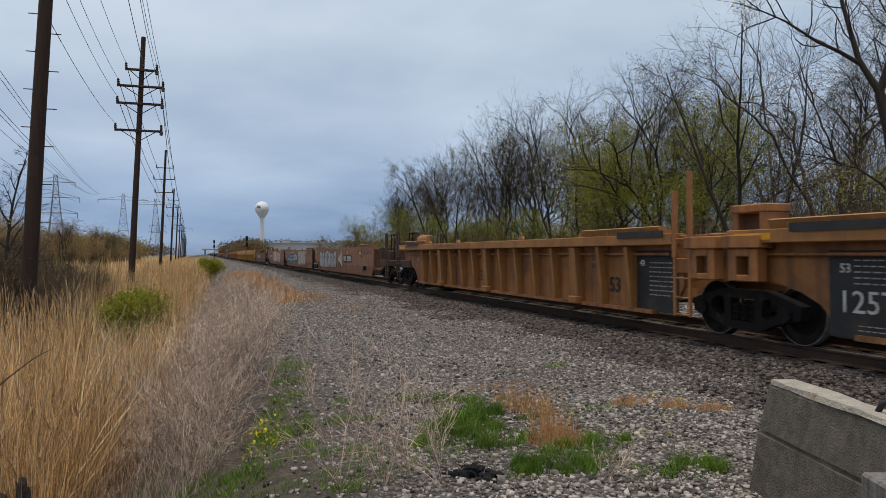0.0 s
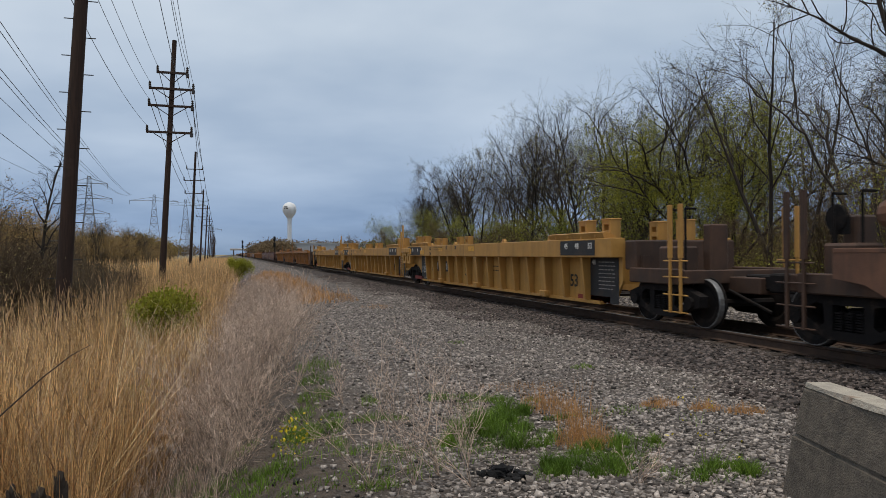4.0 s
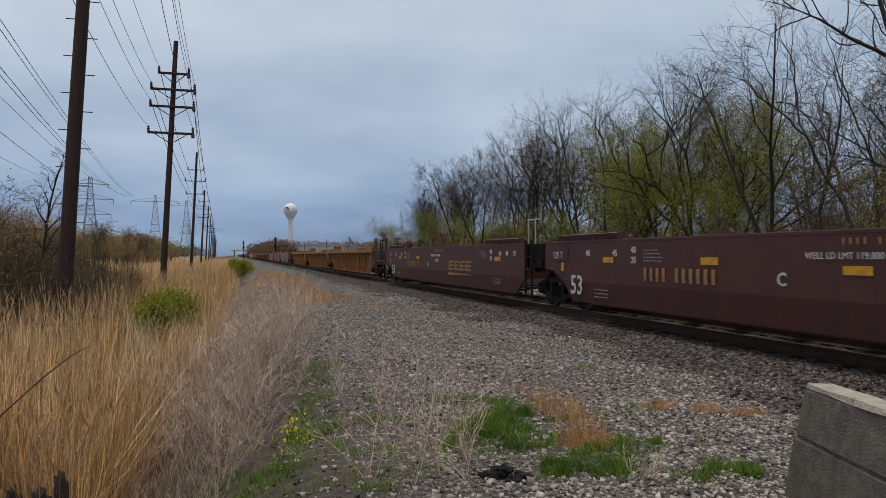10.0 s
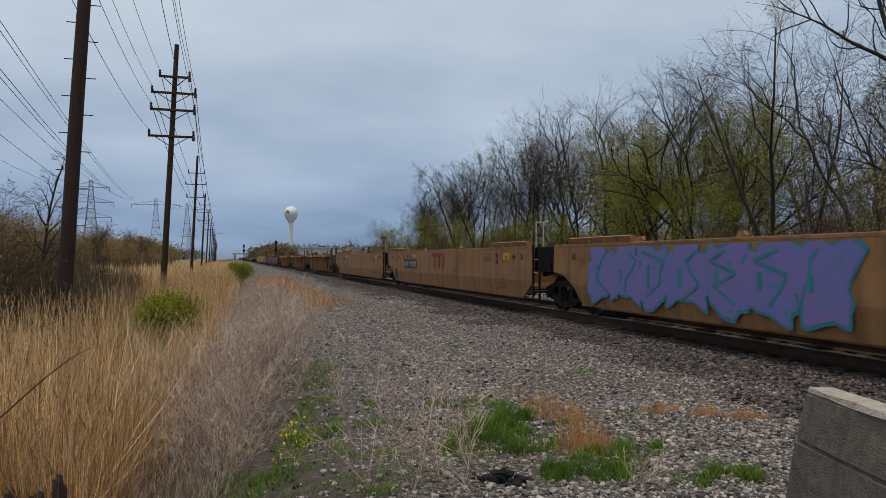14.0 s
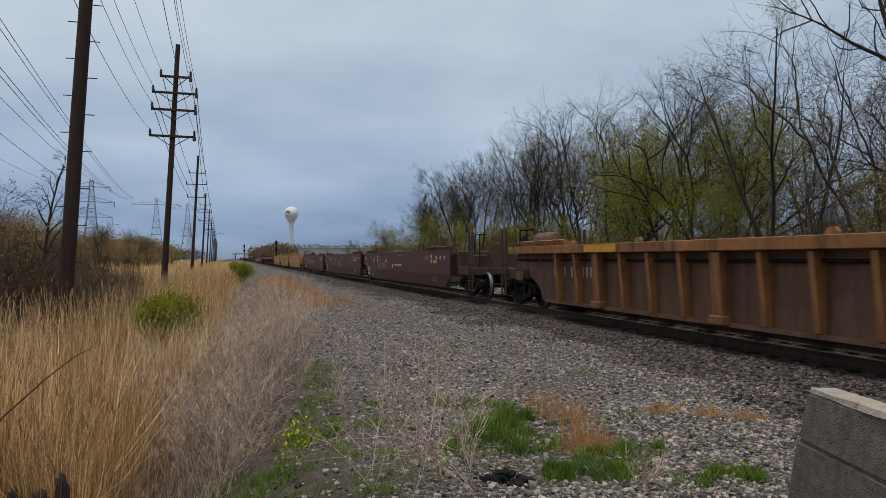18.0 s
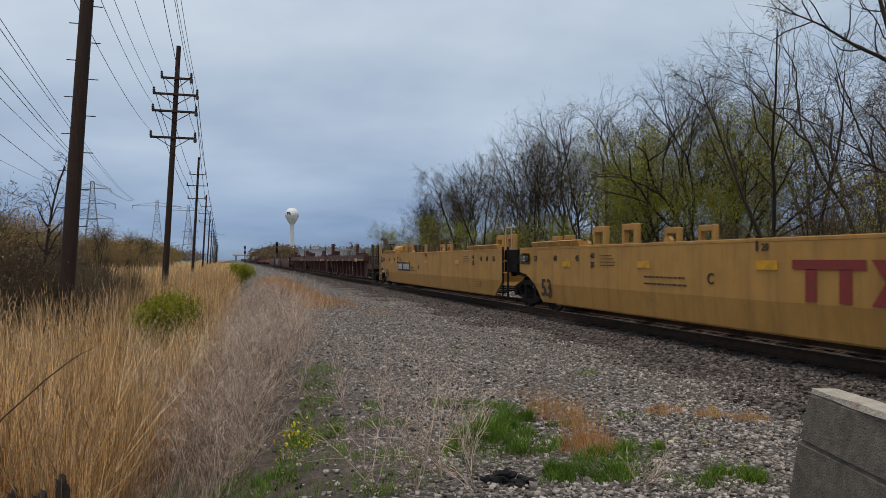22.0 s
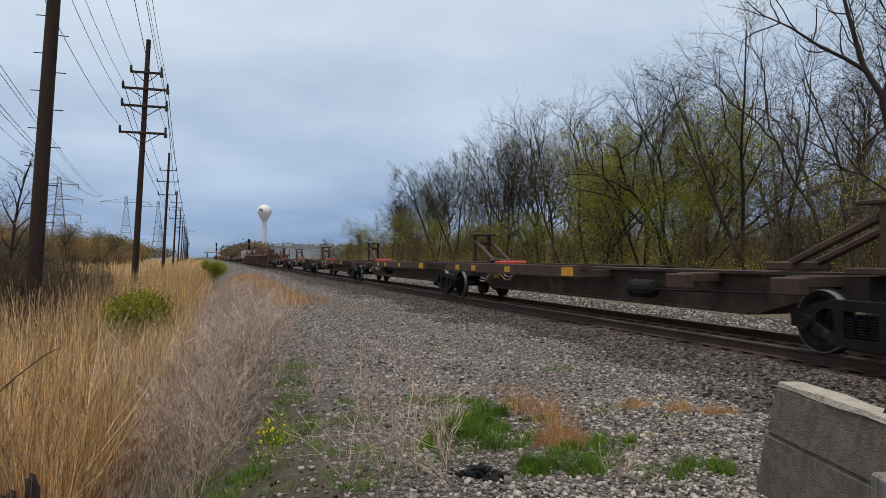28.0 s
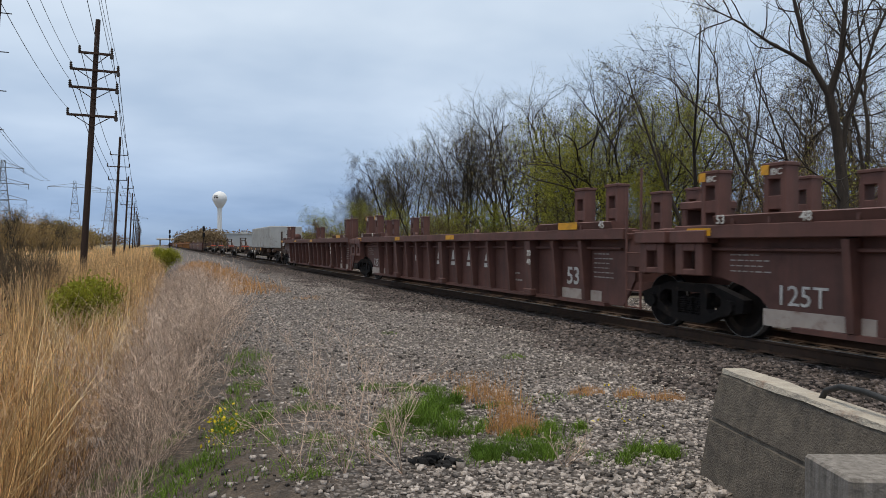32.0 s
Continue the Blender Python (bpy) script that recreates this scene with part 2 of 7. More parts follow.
insulator_mat = surface("dark_glazed_insulator", (0.045, 0.035, 0.03), (0.06, 0.05, 0.045), 5.0, 0.25, bump=0)
galvanized = surface("galvanized_lattice_steel", (0.20, 0.22, 0.245), (0.16, 0.175, 0.195), 3.0, 0.6, 0.4, bump=0)
bark = surface("grey_brown_bark", (0.068, 0.052, 0.040), (0.042, 0.033, 0.026), 6.0, 0.95, bump=0.5, bump_scale=25, stretch=(3, 3, 0.5), random_by="object", spread=0.3)
bark_dark = surface("dark_bark", (0.045, 0.034, 0.026), (0.028, 0.022, 0.018), 6.0, 0.95, bump=0.5, bump_scale=25, stretch=(3, 3, 0.5), random_by="object", spread=0.3)
scrub_bark = surface("brown_scrub_bark", (0.12, 0.08, 0.046), (0.075, 0.05, 0.031), 5.0, 0.95, bump=0.3, random_by="object", spread=0.3)
twig_mat = surface("brown_brush_twigs", (0.10, 0.07, 0.045), (0.065, 0.047, 0.033), 2.0, 0.95, bump=0, random_by="island", spread=0.4)
leaf_spring = leafy("fresh_yellow_green_leaves", (0.33, 0.325, 0.035), (0.215, 0.215, 0.028), 0.35, 0.4)
leaf_green = leafy("fresh_green_leaves", (0.23, 0.27, 0.035), (0.16, 0.20, 0.03), 0.35, 0.3)
leaf_bud = leafy("pale_buds", (0.27, 0.21, 0.085), (0.20, 0.155, 0.07), 0.35, 0.2)
leaf_olive = leafy("olive_opening_buds", (0.30, 0.255, 0.055), (0.21, 0.18, 0.045), 0.4, 0.3)
leaf_pale = leafy("pale_cream_new_leaves", (0.52, 0.46, 0.24), (0.40, 0.37, 0.17), 0.3, 0.3)
leaf_rust = leafy("rusty_new_leaves", (0.17, 0.085, 0.035), (0.12, 0.07, 0.03))
reed_mat = leafy("dry_straw_reeds", (0.86, 0.56, 0.27), (0.62, 0.37, 0.15), 0.55)
# brown reeds taken darker, so their colour supplies the shade in the gaps
reed_back = leafy("shade_brown_reeds", (0.42, 0.24, 0.10), (0.22, 0.125, 0.055), 0.6)
reed_pale = leafy("pale_broken_reeds", (0.85, 0.66, 0.40), (0.66, 0.48, 0.26), 0.4)
plume_mat = leafy("tan_reed_plumes", (0.50, 0.31, 0.16), (0.38, 0.235, 0.125), 0.3)
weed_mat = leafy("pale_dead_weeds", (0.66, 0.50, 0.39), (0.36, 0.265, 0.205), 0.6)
# weed colour at about a third, painting in the shade between the stalks
weed_dark = leafy("shaded_dead_weeds", (0.20, 0.145, 0.11), (0.13, 0.095, 0.075), 0.45)
orange_grass = leafy("orange_dry_grass", (0.55, 0.29, 0.11), (0.42, 0.21, 0.08), 0.35)
grass_mat = leafy("fresh_green_grass", (0.18, 0.28, 0.035), (0.09, 0.155, 0.022), 0.6, 0.2)
grass_low = leafy("short_green_grass", (0.11, 0.18, 0.026), (0.06, 0.10, 0.018), 0.5)
flower_mat = leafy("yellow_flowers", (0.55, 0.42, 0.02), (0.42, 0.34, 0.02), 0.25)
white_paint = surface("white_tank_paint", (0.72, 0.72, 0.71), (0.66, 0.66, 0.66), 0.4, 0.5, bump=0)
metal_wall = surface("pale_grey_metal_cladding", (0.40, 0.41, 0.42), (0.34, 0.35, 0.36), 0.3, 0.6, bump=0)
tar_mat = surface("black_crumpled_sheet", (0.006, 0.006, 0.007), (0.014, 0.013, 0.013), 6.0, 0.95, bump=0.6, bump_scale=20)
rubber = surface("black_rubber_hose", (0.018, 0.018, 0.018), (0.03, 0.028, 0.026), 6.0, 0.6, bump=0.2)
lens_glass = surface("dark_signal_lens", (0.01, 0.012, 0.012), (0.015, 0.015, 0.015), 3.0, 0.15, bump=0)


# ---- building helpers ----
RNG = np.random.default_rng(7)
MESHES = {}


def fast_mesh(name, verts, quads=None, tris=None, material=None, smooth=False):
    me = bpy.data.meshes.new(name)
    verts = np.asarray(verts, np.float32).reshape(-1, 3)
    q = np.zeros((0, 4), np.int32) if quads is None else np.asarray(quads, np.int32).reshape(-1, 4)
    t = np.zeros((0, 3), np.int32) if tris is None else np.asarray(tris, np.int32).reshape(-1, 3)
    me.vertices.add(len(verts))
    me.vertices.foreach_set("co", verts.ravel())
    me.loops.add(q.size + t.size)
    me.loops.foreach_set("vertex_index", np.concatenate([q.ravel(), t.ravel()]))
    me.polygons.add(len(q) + len(t))
    me.polygons.foreach_set("loop_start", np.concatenate([np.arange(len(q)) * 4, q.size + np.arange(len(t)) * 3]).astype(np.int32))
    if smooth:
        me.polygons.foreach_set("use_smooth", np.ones(len(q) + len(t), bool))
    me.update(calc_edges=True)
    me.validate()
    if material:
        me.materials.append(material)
    return me


def finish(bm, name, material):
    bmesh.ops.recalc_face_normals(bm, faces=bm.faces)
    me = bpy.data.meshes.new(name)
    bm.to_mesh(me)
    bm.free()
    me.materials.append(material)
    return me


def put(name, me, parent=None, at=(0, 0, 0), turn=0.0, label=""):
    ob = new(name, me)
    ob.parent = parent
    ob.location = at
    ob.rotation_euler = (0, 0, turn)
    return tagged(ob, label)


def part(name, bm, material, parent, label=""):
    return put(name, finish(bm, name, material), parent, label=label)


def shared(key, make):
    """The mesh under this key, made once."""
    if key not in MESHES:
        MESHES[key] = make()
    return MESHES[key]


def thing(name, at, label, category, group="", turn=0.0, kind=""):
    ob = new(name)
    ob.location, ob.rotation_euler = at, (0, 0, turn)
    return tagged(ob, label, category, group, kind)


def box(bm, cx, cy, cz, sx, sy, sz, bevel=0.0, turn=None):
    m = Matrix.Translation((cx, cy, cz)) @ (turn.to_4x4() if turn else Matrix()) @ Matrix.Diagonal((sx, sy, sz, 1))
    r = bmesh.ops.create_cube(bm, size=1.0, matrix=m)
    if bevel:
        es = list({e for v in r["verts"] for e in v.link_edges})
        bmesh.ops.bevel(bm, geom=es, offset=bevel, segments=1, affect="EDGES")


def boxes(*rows, bevel=0.0):
    bm = bmesh.new()
    for row in rows:
        box(bm, *row, bevel=bevel)
    return bm


def rod(bm, a, b, r, sides=6, r2=None):
    a, b = Vector(a), Vector(b)
    d = b - a
    m = Matrix.Translation((a + b) / 2) @ d.to_track_quat("Z", "Y").to_matrix().to_4x4()
    bmesh.ops.create_cone(bm, cap_ends=True, segments=sides, radius1=r, radius2=r if r2 is None else r2, depth=d.length, matrix=m)


def rods(*rows, r=0.02, sides=6):
    bm = bmesh.new()
    for a, b in rows:
        rod(bm, a, b, r, sides)
    return bm


def prism(bm, outline, axis, lo, hi):
    """Extrudes an outline of 2D points along one axis from lo to hi. axis 'x': points are (y, z); 'y': points are (x, z)."""
    make = (lambda p, h: (h, p[0], p[1])) if axis == "x" else ((lambda p, h: (p[0], h, p[1])) if axis == "y" else (lambda p, h: (p[0], p[1], h)))
    a = [bm.verts.new(make(p, lo)) for p in outline]
    b = [bm.verts.new(make(p, hi)) for p in outline]
    n = len(outline)
    bm.faces.new(a)
    bm.faces.new(b[::-1])
    for i in range(n):
        bm.faces.new((a[i], b[i], b[(i + 1) % n], a[(i + 1) % n]))


def lathe(bm, profile, sides=24, center=(0, 0, 0), axis="z", caps=True):
    """Turns a profile of (radius, height) about an axis."""
    rings = []
    for r, h in profile:
        ring = []
        for k in range(sides):
            a = 2 * math.pi * k / sides
            p = (r * math.cos(a), r * math.sin(a), h) if axis == "z" else (h, r * math.cos(a), r * math.sin(a))
            ring.append(bm.verts.new((p[0] + center[0], p[1] + center[1], p[2] + center[2])))
        rings.append(ring)
    for a, b in zip(rings, rings[1:]):
        for k in range(sides):
            bm.faces.new((a[k], a[(k + 1) % sides], b[(k + 1) % sides], b[k]))
    if caps:
        bm.faces.new(rings[0][::-1])
        bm.faces.new(rings[-1])


def tubes(paths):
    """Verts and quads of many tubes: each path is (points, radii, sides)."""
    vs, qs, base = [], [], 0
    for pts, radii, sides in paths:
        pts = np.asarray(pts, float)
        n = len(pts)
        tan = np.gradient(pts, axis=0)
        tan /= np.linalg.norm(tan, axis=1)[:, None] + 1e-9
        ref = np.array([0.31, 0.95, 0.05]) if abs(tan[0][1]) < 0.8 else np.array([0.95, 0.1, 0.3])
        u = np.cross(tan, ref)
        u /= np.linalg.norm(u, axis=1)[:, None] + 1e-9
        w = np.cross(tan, u)
        a = 2 * np.pi * np.arange(sides) / sides
        ring = pts[:, None] + np.asarray(radii)[:, None, None] * (np.cos(a)[None, :, None] * u[:, None] + np.sin(a)[None, :, None] * w[:, None])
        vs.append(ring.reshape(-1, 3))
        if sides == 2:
            i = (np.arange(n - 1) * 2)[:, None]
            qs.append(np.concatenate([i, i + 1, i + 3, i + 2], 1) + base)
            base += n * 2
            continue
        i = np.arange(n - 1)[:, None] * sides + np.arange(sides)[None]
        j = np.arange(n - 1)[:, None] * sides + (np.arange(sides)[None] + 1) % sides
        qs.append(np.stack([i, j, j + sides, i + sides], -1).reshape(-1, 4) + base)
        base += n * sides
    return np.concatenate(vs), np.concatenate(qs)


def letters(body, size, material, italic=0.0):
    """A thin mesh of raised letters, standing in the y-z plane and read from the -x side."""
    key = ("text", body, size, material.name)

    def make():
        cu = bpy.data.curves.new("lettering", "FONT")
        cu.body, cu.size, cu.extrude, cu.shear, cu.align_x, cu.resolution_u, cu.offset = body, size, 0.003, italic, "LEFT", 2, 0.0 if "1" in body else size * 0.015
        tmp = bpy.data.objects.new("lettering", cu)
        me = bpy.data.meshes.new_from_object(tmp)
        bpy.data.objects.remove(tmp)
        me.transform(Matrix(((0, 0, -1, 0), (-1, 0, 0, 0), (0, 1, 0, 0), (0, 0, 0, 1))))
        me.materials.clear()
        me.materials.append(material)
        return me
    return shared(key, make)


def plate(w, h, material, thick=0.006):
    """A thin painted plate in the y-z plane, centred."""
    return shared(("plate", round(w, 3), round(h, 3), material.name), lambda: finish(boxes((0, 0, 0, thick, w, h)), "plate", material))


def bars(widths, height, gap, material):
    """A row of upright blocks, one to a character that cannot be shown; reading runs towards -y."""
    def make():
        bm, y = bmesh.new(), 0.0
        for w in widths:
            if w > 0:
                box(bm, 0, y - w / 2, height / 2, 0.006, w, height)
            y -= abs(w) + gap
        return finish(bm, "bars", material)
    return shared(("bars", tuple(widths), height, gap, material.name), make)


def small_print(rows, width, line, material):
    """Lines of print too small to read: thin bars of uneven length."""
    def make():
        rng, bm = random.Random(rows * 7 + int(width * 100)), bmesh.new()
        for k in range(rows):
            y = 0.0
            while y < width * rng.uniform(0.75, 1.0):
                w = rng.uniform(0.05, 0.13)
                box(bm, 0, -y - w / 2, -k * line, 0.005, w, line * 0.24)
                y += w + 0.035
        return finish(bm, "print", material)
    return shared(("print", rows, width, line, material.name), make)


# ---- ground ----
RAIL_Z, TRACK_X = 0.30, 9.2


def edge_of_gravel(y):
    return 0.35 + 0.085 * np.clip(y, -5, 18) + 0.012 * np.clip(y - 18, 0, 60)


def ground_z(x, y):
    """Gravel shoulder, a ditch beside it, a low field beyond; the far side of the track falls away a little."""
    x, y = np.asarray(x, float), np.asarray(y, float)
    e = edge_of_gravel(y)
    z = np.zeros(np.broadcast(x, y).shape)
    d = np.clip((e - x) / 2.6, 0, 1)
    z = z - 0.95 * d * d * (3 - 2 * d)
    up = np.clip((-5.0 - x) / 6.0, 0, 1)
    z = z + 0.75 * up * up * (3 - 2 * up)
    far = np.clip((x - 16.0) / 3.0, 0, 1)
    z = z - 0.25 * far
    rough = 0.035 * np.sin(x * 1.7 + y * 0.6) * np.sin(y * 1.1 - x * 0.4) * np.exp(-((y - 10) / 40.0) ** 2)
    return z + rough


def axis_steps(lo, hi, near_lo, near_hi, step):
    a = np.arange(near_lo, near_hi + 1e-6, step)
    left, right, s = [], [], step
    v = near_lo
    while v > lo:
        s *= 1.35
        v -= s
        left.append(max(v, lo))
    v, s = near_hi, step
    while v < hi:
        s *= 1.35
        v += s
        right.append(min(v, hi))
    return np.array(left[::-1] + list(a) + right)


gx, gy = axis_steps(-2600, 2600, -12, 16, 0.35), axis_steps(-1100, 3800, 2, 45, 0.45)
GX, GY = np.meshgrid(gx, gy)
gv = np.stack([GX, GY, ground_z(GX, GY)], -1).reshape(-1, 3)
ny, nx = GX.shape
gi = (np.arange(ny - 1)[:, None] * nx + np.arange(nx - 1)[None]).ravel()


def ground_material():
    """Gravel near the track, dead litter and soil in the ditch, straw-coloured field beyond."""
    m = surface("gravel_and_dead_grass", (0.135, 0.122, 0.114), (0.055, 0.05, 0.047), 20.0, 0.95, bump=1.0, bump_scale=40, stain=(0.095, 0.082, 0.068), stain_scale=0.4, stain_at=(0.52, 0.72))
    nt = m.node_tree
    bsdf = nt.nodes["Principled BSDF"]
    gravel = pebbles(m, 30.0, (0.048, 0.039, 0.034), (0.46, 0.395, 0.355), 0.82)
    tc = nt.nodes.new("ShaderNodeTexCoord")
    sep = nt.nodes.new("ShaderNodeSeparateXYZ")
    nt.links.new(tc.outputs["Object"], sep.inputs[0])
    f1, _ = noise_fac(nt, 6.0, 0.35, 0.65)
    litter = mix_colors(nt, f1, (0.10, 0.076, 0.056), (0.045, 0.035, 0.028))
    f2, _ = noise_fac(nt, 0.05, 0.4, 0.6)
    field = mix_colors(nt, f2, (0.30, 0.22, 0.12), (0.20, 0.165, 0.075))
    wob, _ = noise_fac(nt, 0.9, 0.2, 0.8, 4)

    def step(lo, hi, wobble):
        a = nt.nodes.new("ShaderNodeMath")
        a.operation = "MULTIPLY_ADD"
        nt.links.new(wob, a.inputs[0])
        a.inputs[1].default_value = wobble
        nt.links.new(sep.outputs["X"], a.inputs[2])
        r = nt.nodes.new("ShaderNodeMapRange")
        r.inputs["From Min"].default_value, r.inputs["From Max"].default_value = lo, hi
        nt.links.new(a.outputs[0], r.inputs["Value"])
        return r.outputs["Result"]
    col = mix_colors(nt, step(1.2, 2.4, 1.2), litter, gravel)
    col = mix_colors(nt, step(-12, -9, 2.0), field, col)
    far_side = mix_colors(nt, f1, (0.16, 0.125, 0.07), (0.10, 0.085, 0.045))
    col = mix_colors(nt, step(14, 17, 2.0), col, far_side)
    f3, _ = noise_fac(nt, 0.55, 0.42, 0.66, 6, rough=0.65)
    half = nt.nodes.new("ShaderNodeMath")
    half.operation = "MULTIPLY"
    half.inputs[1].default_value = 0.55
    nt.links.new(f3, half.inputs[0])
    col = mix_colors(nt, half.outputs[0], col, mix_colors(nt, f1, (0.12, 0.092, 0.072), (0.06, 0.048, 0.04)))
    nt.links.new(col, bsdf.inputs["Base Color"])
    return m


ground = new("ground", fast_mesh("ground", gv, np.stack([gi, gi + 1, gi + nx + 1, gi + nx], -1), material=ground_material(), smooth=True))
tagged(ground, "grey gravel shoulder falling to a ditch of dead grass", "ground", kind="structure")


def scatter_stones(name, pts, sizes, material, label):
    """Many crushed stones in one mesh: a rough angular lump for each."""
    cube = np.array([(x, y, z) for z in (-1, 1) for x, y in ((-1, -1), (1, -1), (1, 1), (-1, 1))]) * 0.72
    fc = np.array([(3, 2, 1, 0), (4, 5, 6, 7), (0, 1, 5, 4), (1, 2, 6, 5), (2, 3, 7, 6), (3, 0, 4, 7)])
    n = len(pts)
    shape = cube[None] * RNG.uniform(0.45, 1.3, (n, 8, 1)) * RNG.uniform(0.6, 1.25, (n, 1, 3)) * np.array([1, 1, 0.75]) + RNG.normal(0, 0.12, (n, 8, 3))
    a = RNG.uniform(0, 6.28, n)
    c, s = np.cos(a)[:, None], np.sin(a)[:, None]
    x, y = shape[..., 0] * c - shape[..., 1] * s, shape[..., 0] * s + shape[..., 1] * c
    v = np.stack([x, y, shape[..., 2]], -1) * sizes[:, None, None] + pts[:, None]
    f = fc[None] + (np.arange(n) * 8)[:, None, None]
    ob = new(name, fast_mesh(name, v.reshape(-1, 3), quads=f.reshape(-1, 4), material=material))
    return tagged(ob, label, "gravel", kind="stuff")


def near_weighted(n, x0, x1, y0, y1, power=2.2):
    y = y0 + (y1 - y0) * RNG.uniform(0, 1, n) ** power
    return RNG.uniform(x0, x1, n), y


sx, sy = near_weighted(52000, -0.3, 7.0, 3.6, 36, 2.2)
keep = (sx > edge_of_gravel(sy) - 0.7 + RNG.normal(0, 0.25, len(sx))) & (RNG.uniform(0, 1, len(sx)) < np.clip((sx - 0.5) / 1.7, 0.10, 1))
sx, sy = sx[keep], sy[keep]
ss = RNG.uniform(0.009, 0.026, len(sx)) * np.where(RNG.uniform(0, 1, len(sx)) < 0.08, 1.6, 1.0)
scatter_stones("gravel", np.stack([sx, sy, ground_z(sx, sy) + ss * 0.2], -1), ss, stone_mat, "loose pale grey crushed stone on the shoulder")

# ---- track ----
BED = [(-3.4, -0.02), (-2.5, 0.0), (-1.75, 0.10), (-1.3, 0.095), (1.3, 0.095), (1.75, 0.10), (3.2, 0.06), (5.6, -0.02), (5.6, -0.3), (-3.4, -0.3)]
bm = bmesh.new()
cuts = [-1000, -60, 0, 40, 120, 400, 1200, 2400]
for a, b in zip(cuts, cuts[1:]):
    prism(bm, [(TRACK_X + x, z) for x, z in BED], "y", a, b)
pebbles(ballast_bed_mat, 17.0, (0.022, 0.018, 0.016), (0.20, 0.16, 0.14), 0.8)
tagged(part("ballast_bed", bm, ballast_bed_mat, None), "dark grey ballast bed of the railway track", "ballast", kind="structure")


def bed_z(x):
    return np.interp(x - TRACK_X, [p[0] for p in BED[:8]], [p[1] for p in BED[:8]])


bx, by = near_weighted(19000, TRACK_X - 3.5, TRACK_X - 1.0, 3.0, 55, 1.9)
bs = RNG.uniform(0.02, 0.042, len(bx))
scatter_stones("ballast_stones", np.stack([bx, by, bed_z(bx) + bs * 0.15], -1), bs, ballast_mat, "dark crushed ballast stones beside the rail")
bx, by = near_weighted(8000, TRACK_X + 0.9, TRACK_X + 5.4, 5.0, 60, 1.6)
bs = RNG.uniform(0.025, 0.05, len(bx))
scatter_stones("ballast_stones", np.stack([bx, by, bed_z(bx) + bs * 0.15], -1), bs, stone_mat, "paler crushed ballast beyond the far rail")

RAIL = [(-0.076, 0), (0.076, 0), (0.076, 0.012), (0.012, 0.03), (0.010, 0.128), (0.037, 0.142), (0.037, 0.166), (0.030, 0.176), (-0.030, 0.176), (-0.037, 0.166), (-0.037, 0.142), (-0.010, 0.128), (-0.012, 0.03), (-0.076, 0.012)]
track = tagged(new("railway_track"), "single railway track with rusty rails on timber ties", "railway track", kind="structure")
for side in (-0.7525, 0.7525):
    bm = bmesh.new()
    prism(bm, [(TRACK_X + side + x, RAIL_Z - 0.176 + z) for x, z in RAIL], "y", -1000, 2300)
    rail = part("rail", bm, steel_rail, track)
    bm = boxes((TRACK_X + side, 650, RAIL_Z + 0.001, 0.052, 3300, 0.004))
    part("rail_head", bm, steel_tread, rail, "worn bright running surface")
tie_me = finish(boxes((0, 0, 0, 2.6, 0.23, 0.18), bevel=0.015), "tie", tie_mat)
spike_me = finish(boxes((-0.7525, 0, 0.0, 0.36, 0.19, 0.02), (0.7525, 0, 0.0, 0.36, 0.19, 0.02)), "tie_plate", steel_rail)
for k in range(240):
    tie = put("tie", tie_me, track, (TRACK_X + random.uniform(-0.03, 0.03), -6 + k * 0.5, RAIL_Z - 0.176 - 0.1 + random.uniform(-0.004, 0.004)))
    if 12 < k < 90:
        put("tie_plate", spike_me, tie, (0, 0, 0.092))
bm = bmesh.new()
for k in range(1100):
    box(bm, TRACK_X, 114 + k * 0.5, RAIL_Z - 0.276, 2.6, 0.23, 0.18) if k < 500 else None
tagged(part("distant_ties", bm, tie_mat, track), kind="stuff")


# ---- the train ----
SPEED = 26.57
RECESS = 0.25
TRAIN = []
W2 = 1.48


def wall_outline(style, half, end_f, end_r):
    """Outline (y, z) of a well car's side. The front is -y; the ends are cut away for the trucks."""
    top, low = (1.72, 0.29)
    f, r = -half + 1.25, half - 0.1
    if style == "low":
        top = 1.45
    if style in ("smooth", "low"):
        return [(f + 0.75, low), (r - 1.4, low), (r - 1.0, 0.74), (r - 0.5, 0.98), (r, 1.05), (r, top), (f, top), (f, 0.72)]
    arch = [(r - 1.75 + 1.55 * (1 - math.cos(a)), low + 0.68 * math.sin(a)) for a in (0.0, 0.3, 0.6, 0.9, 1.2, 1.5)]
    return [(f + 0.35, low), (r - 1.75, low)] + arch[1:] + [(r, 0.97), (r, top), (f, top), (f, 0.80)]


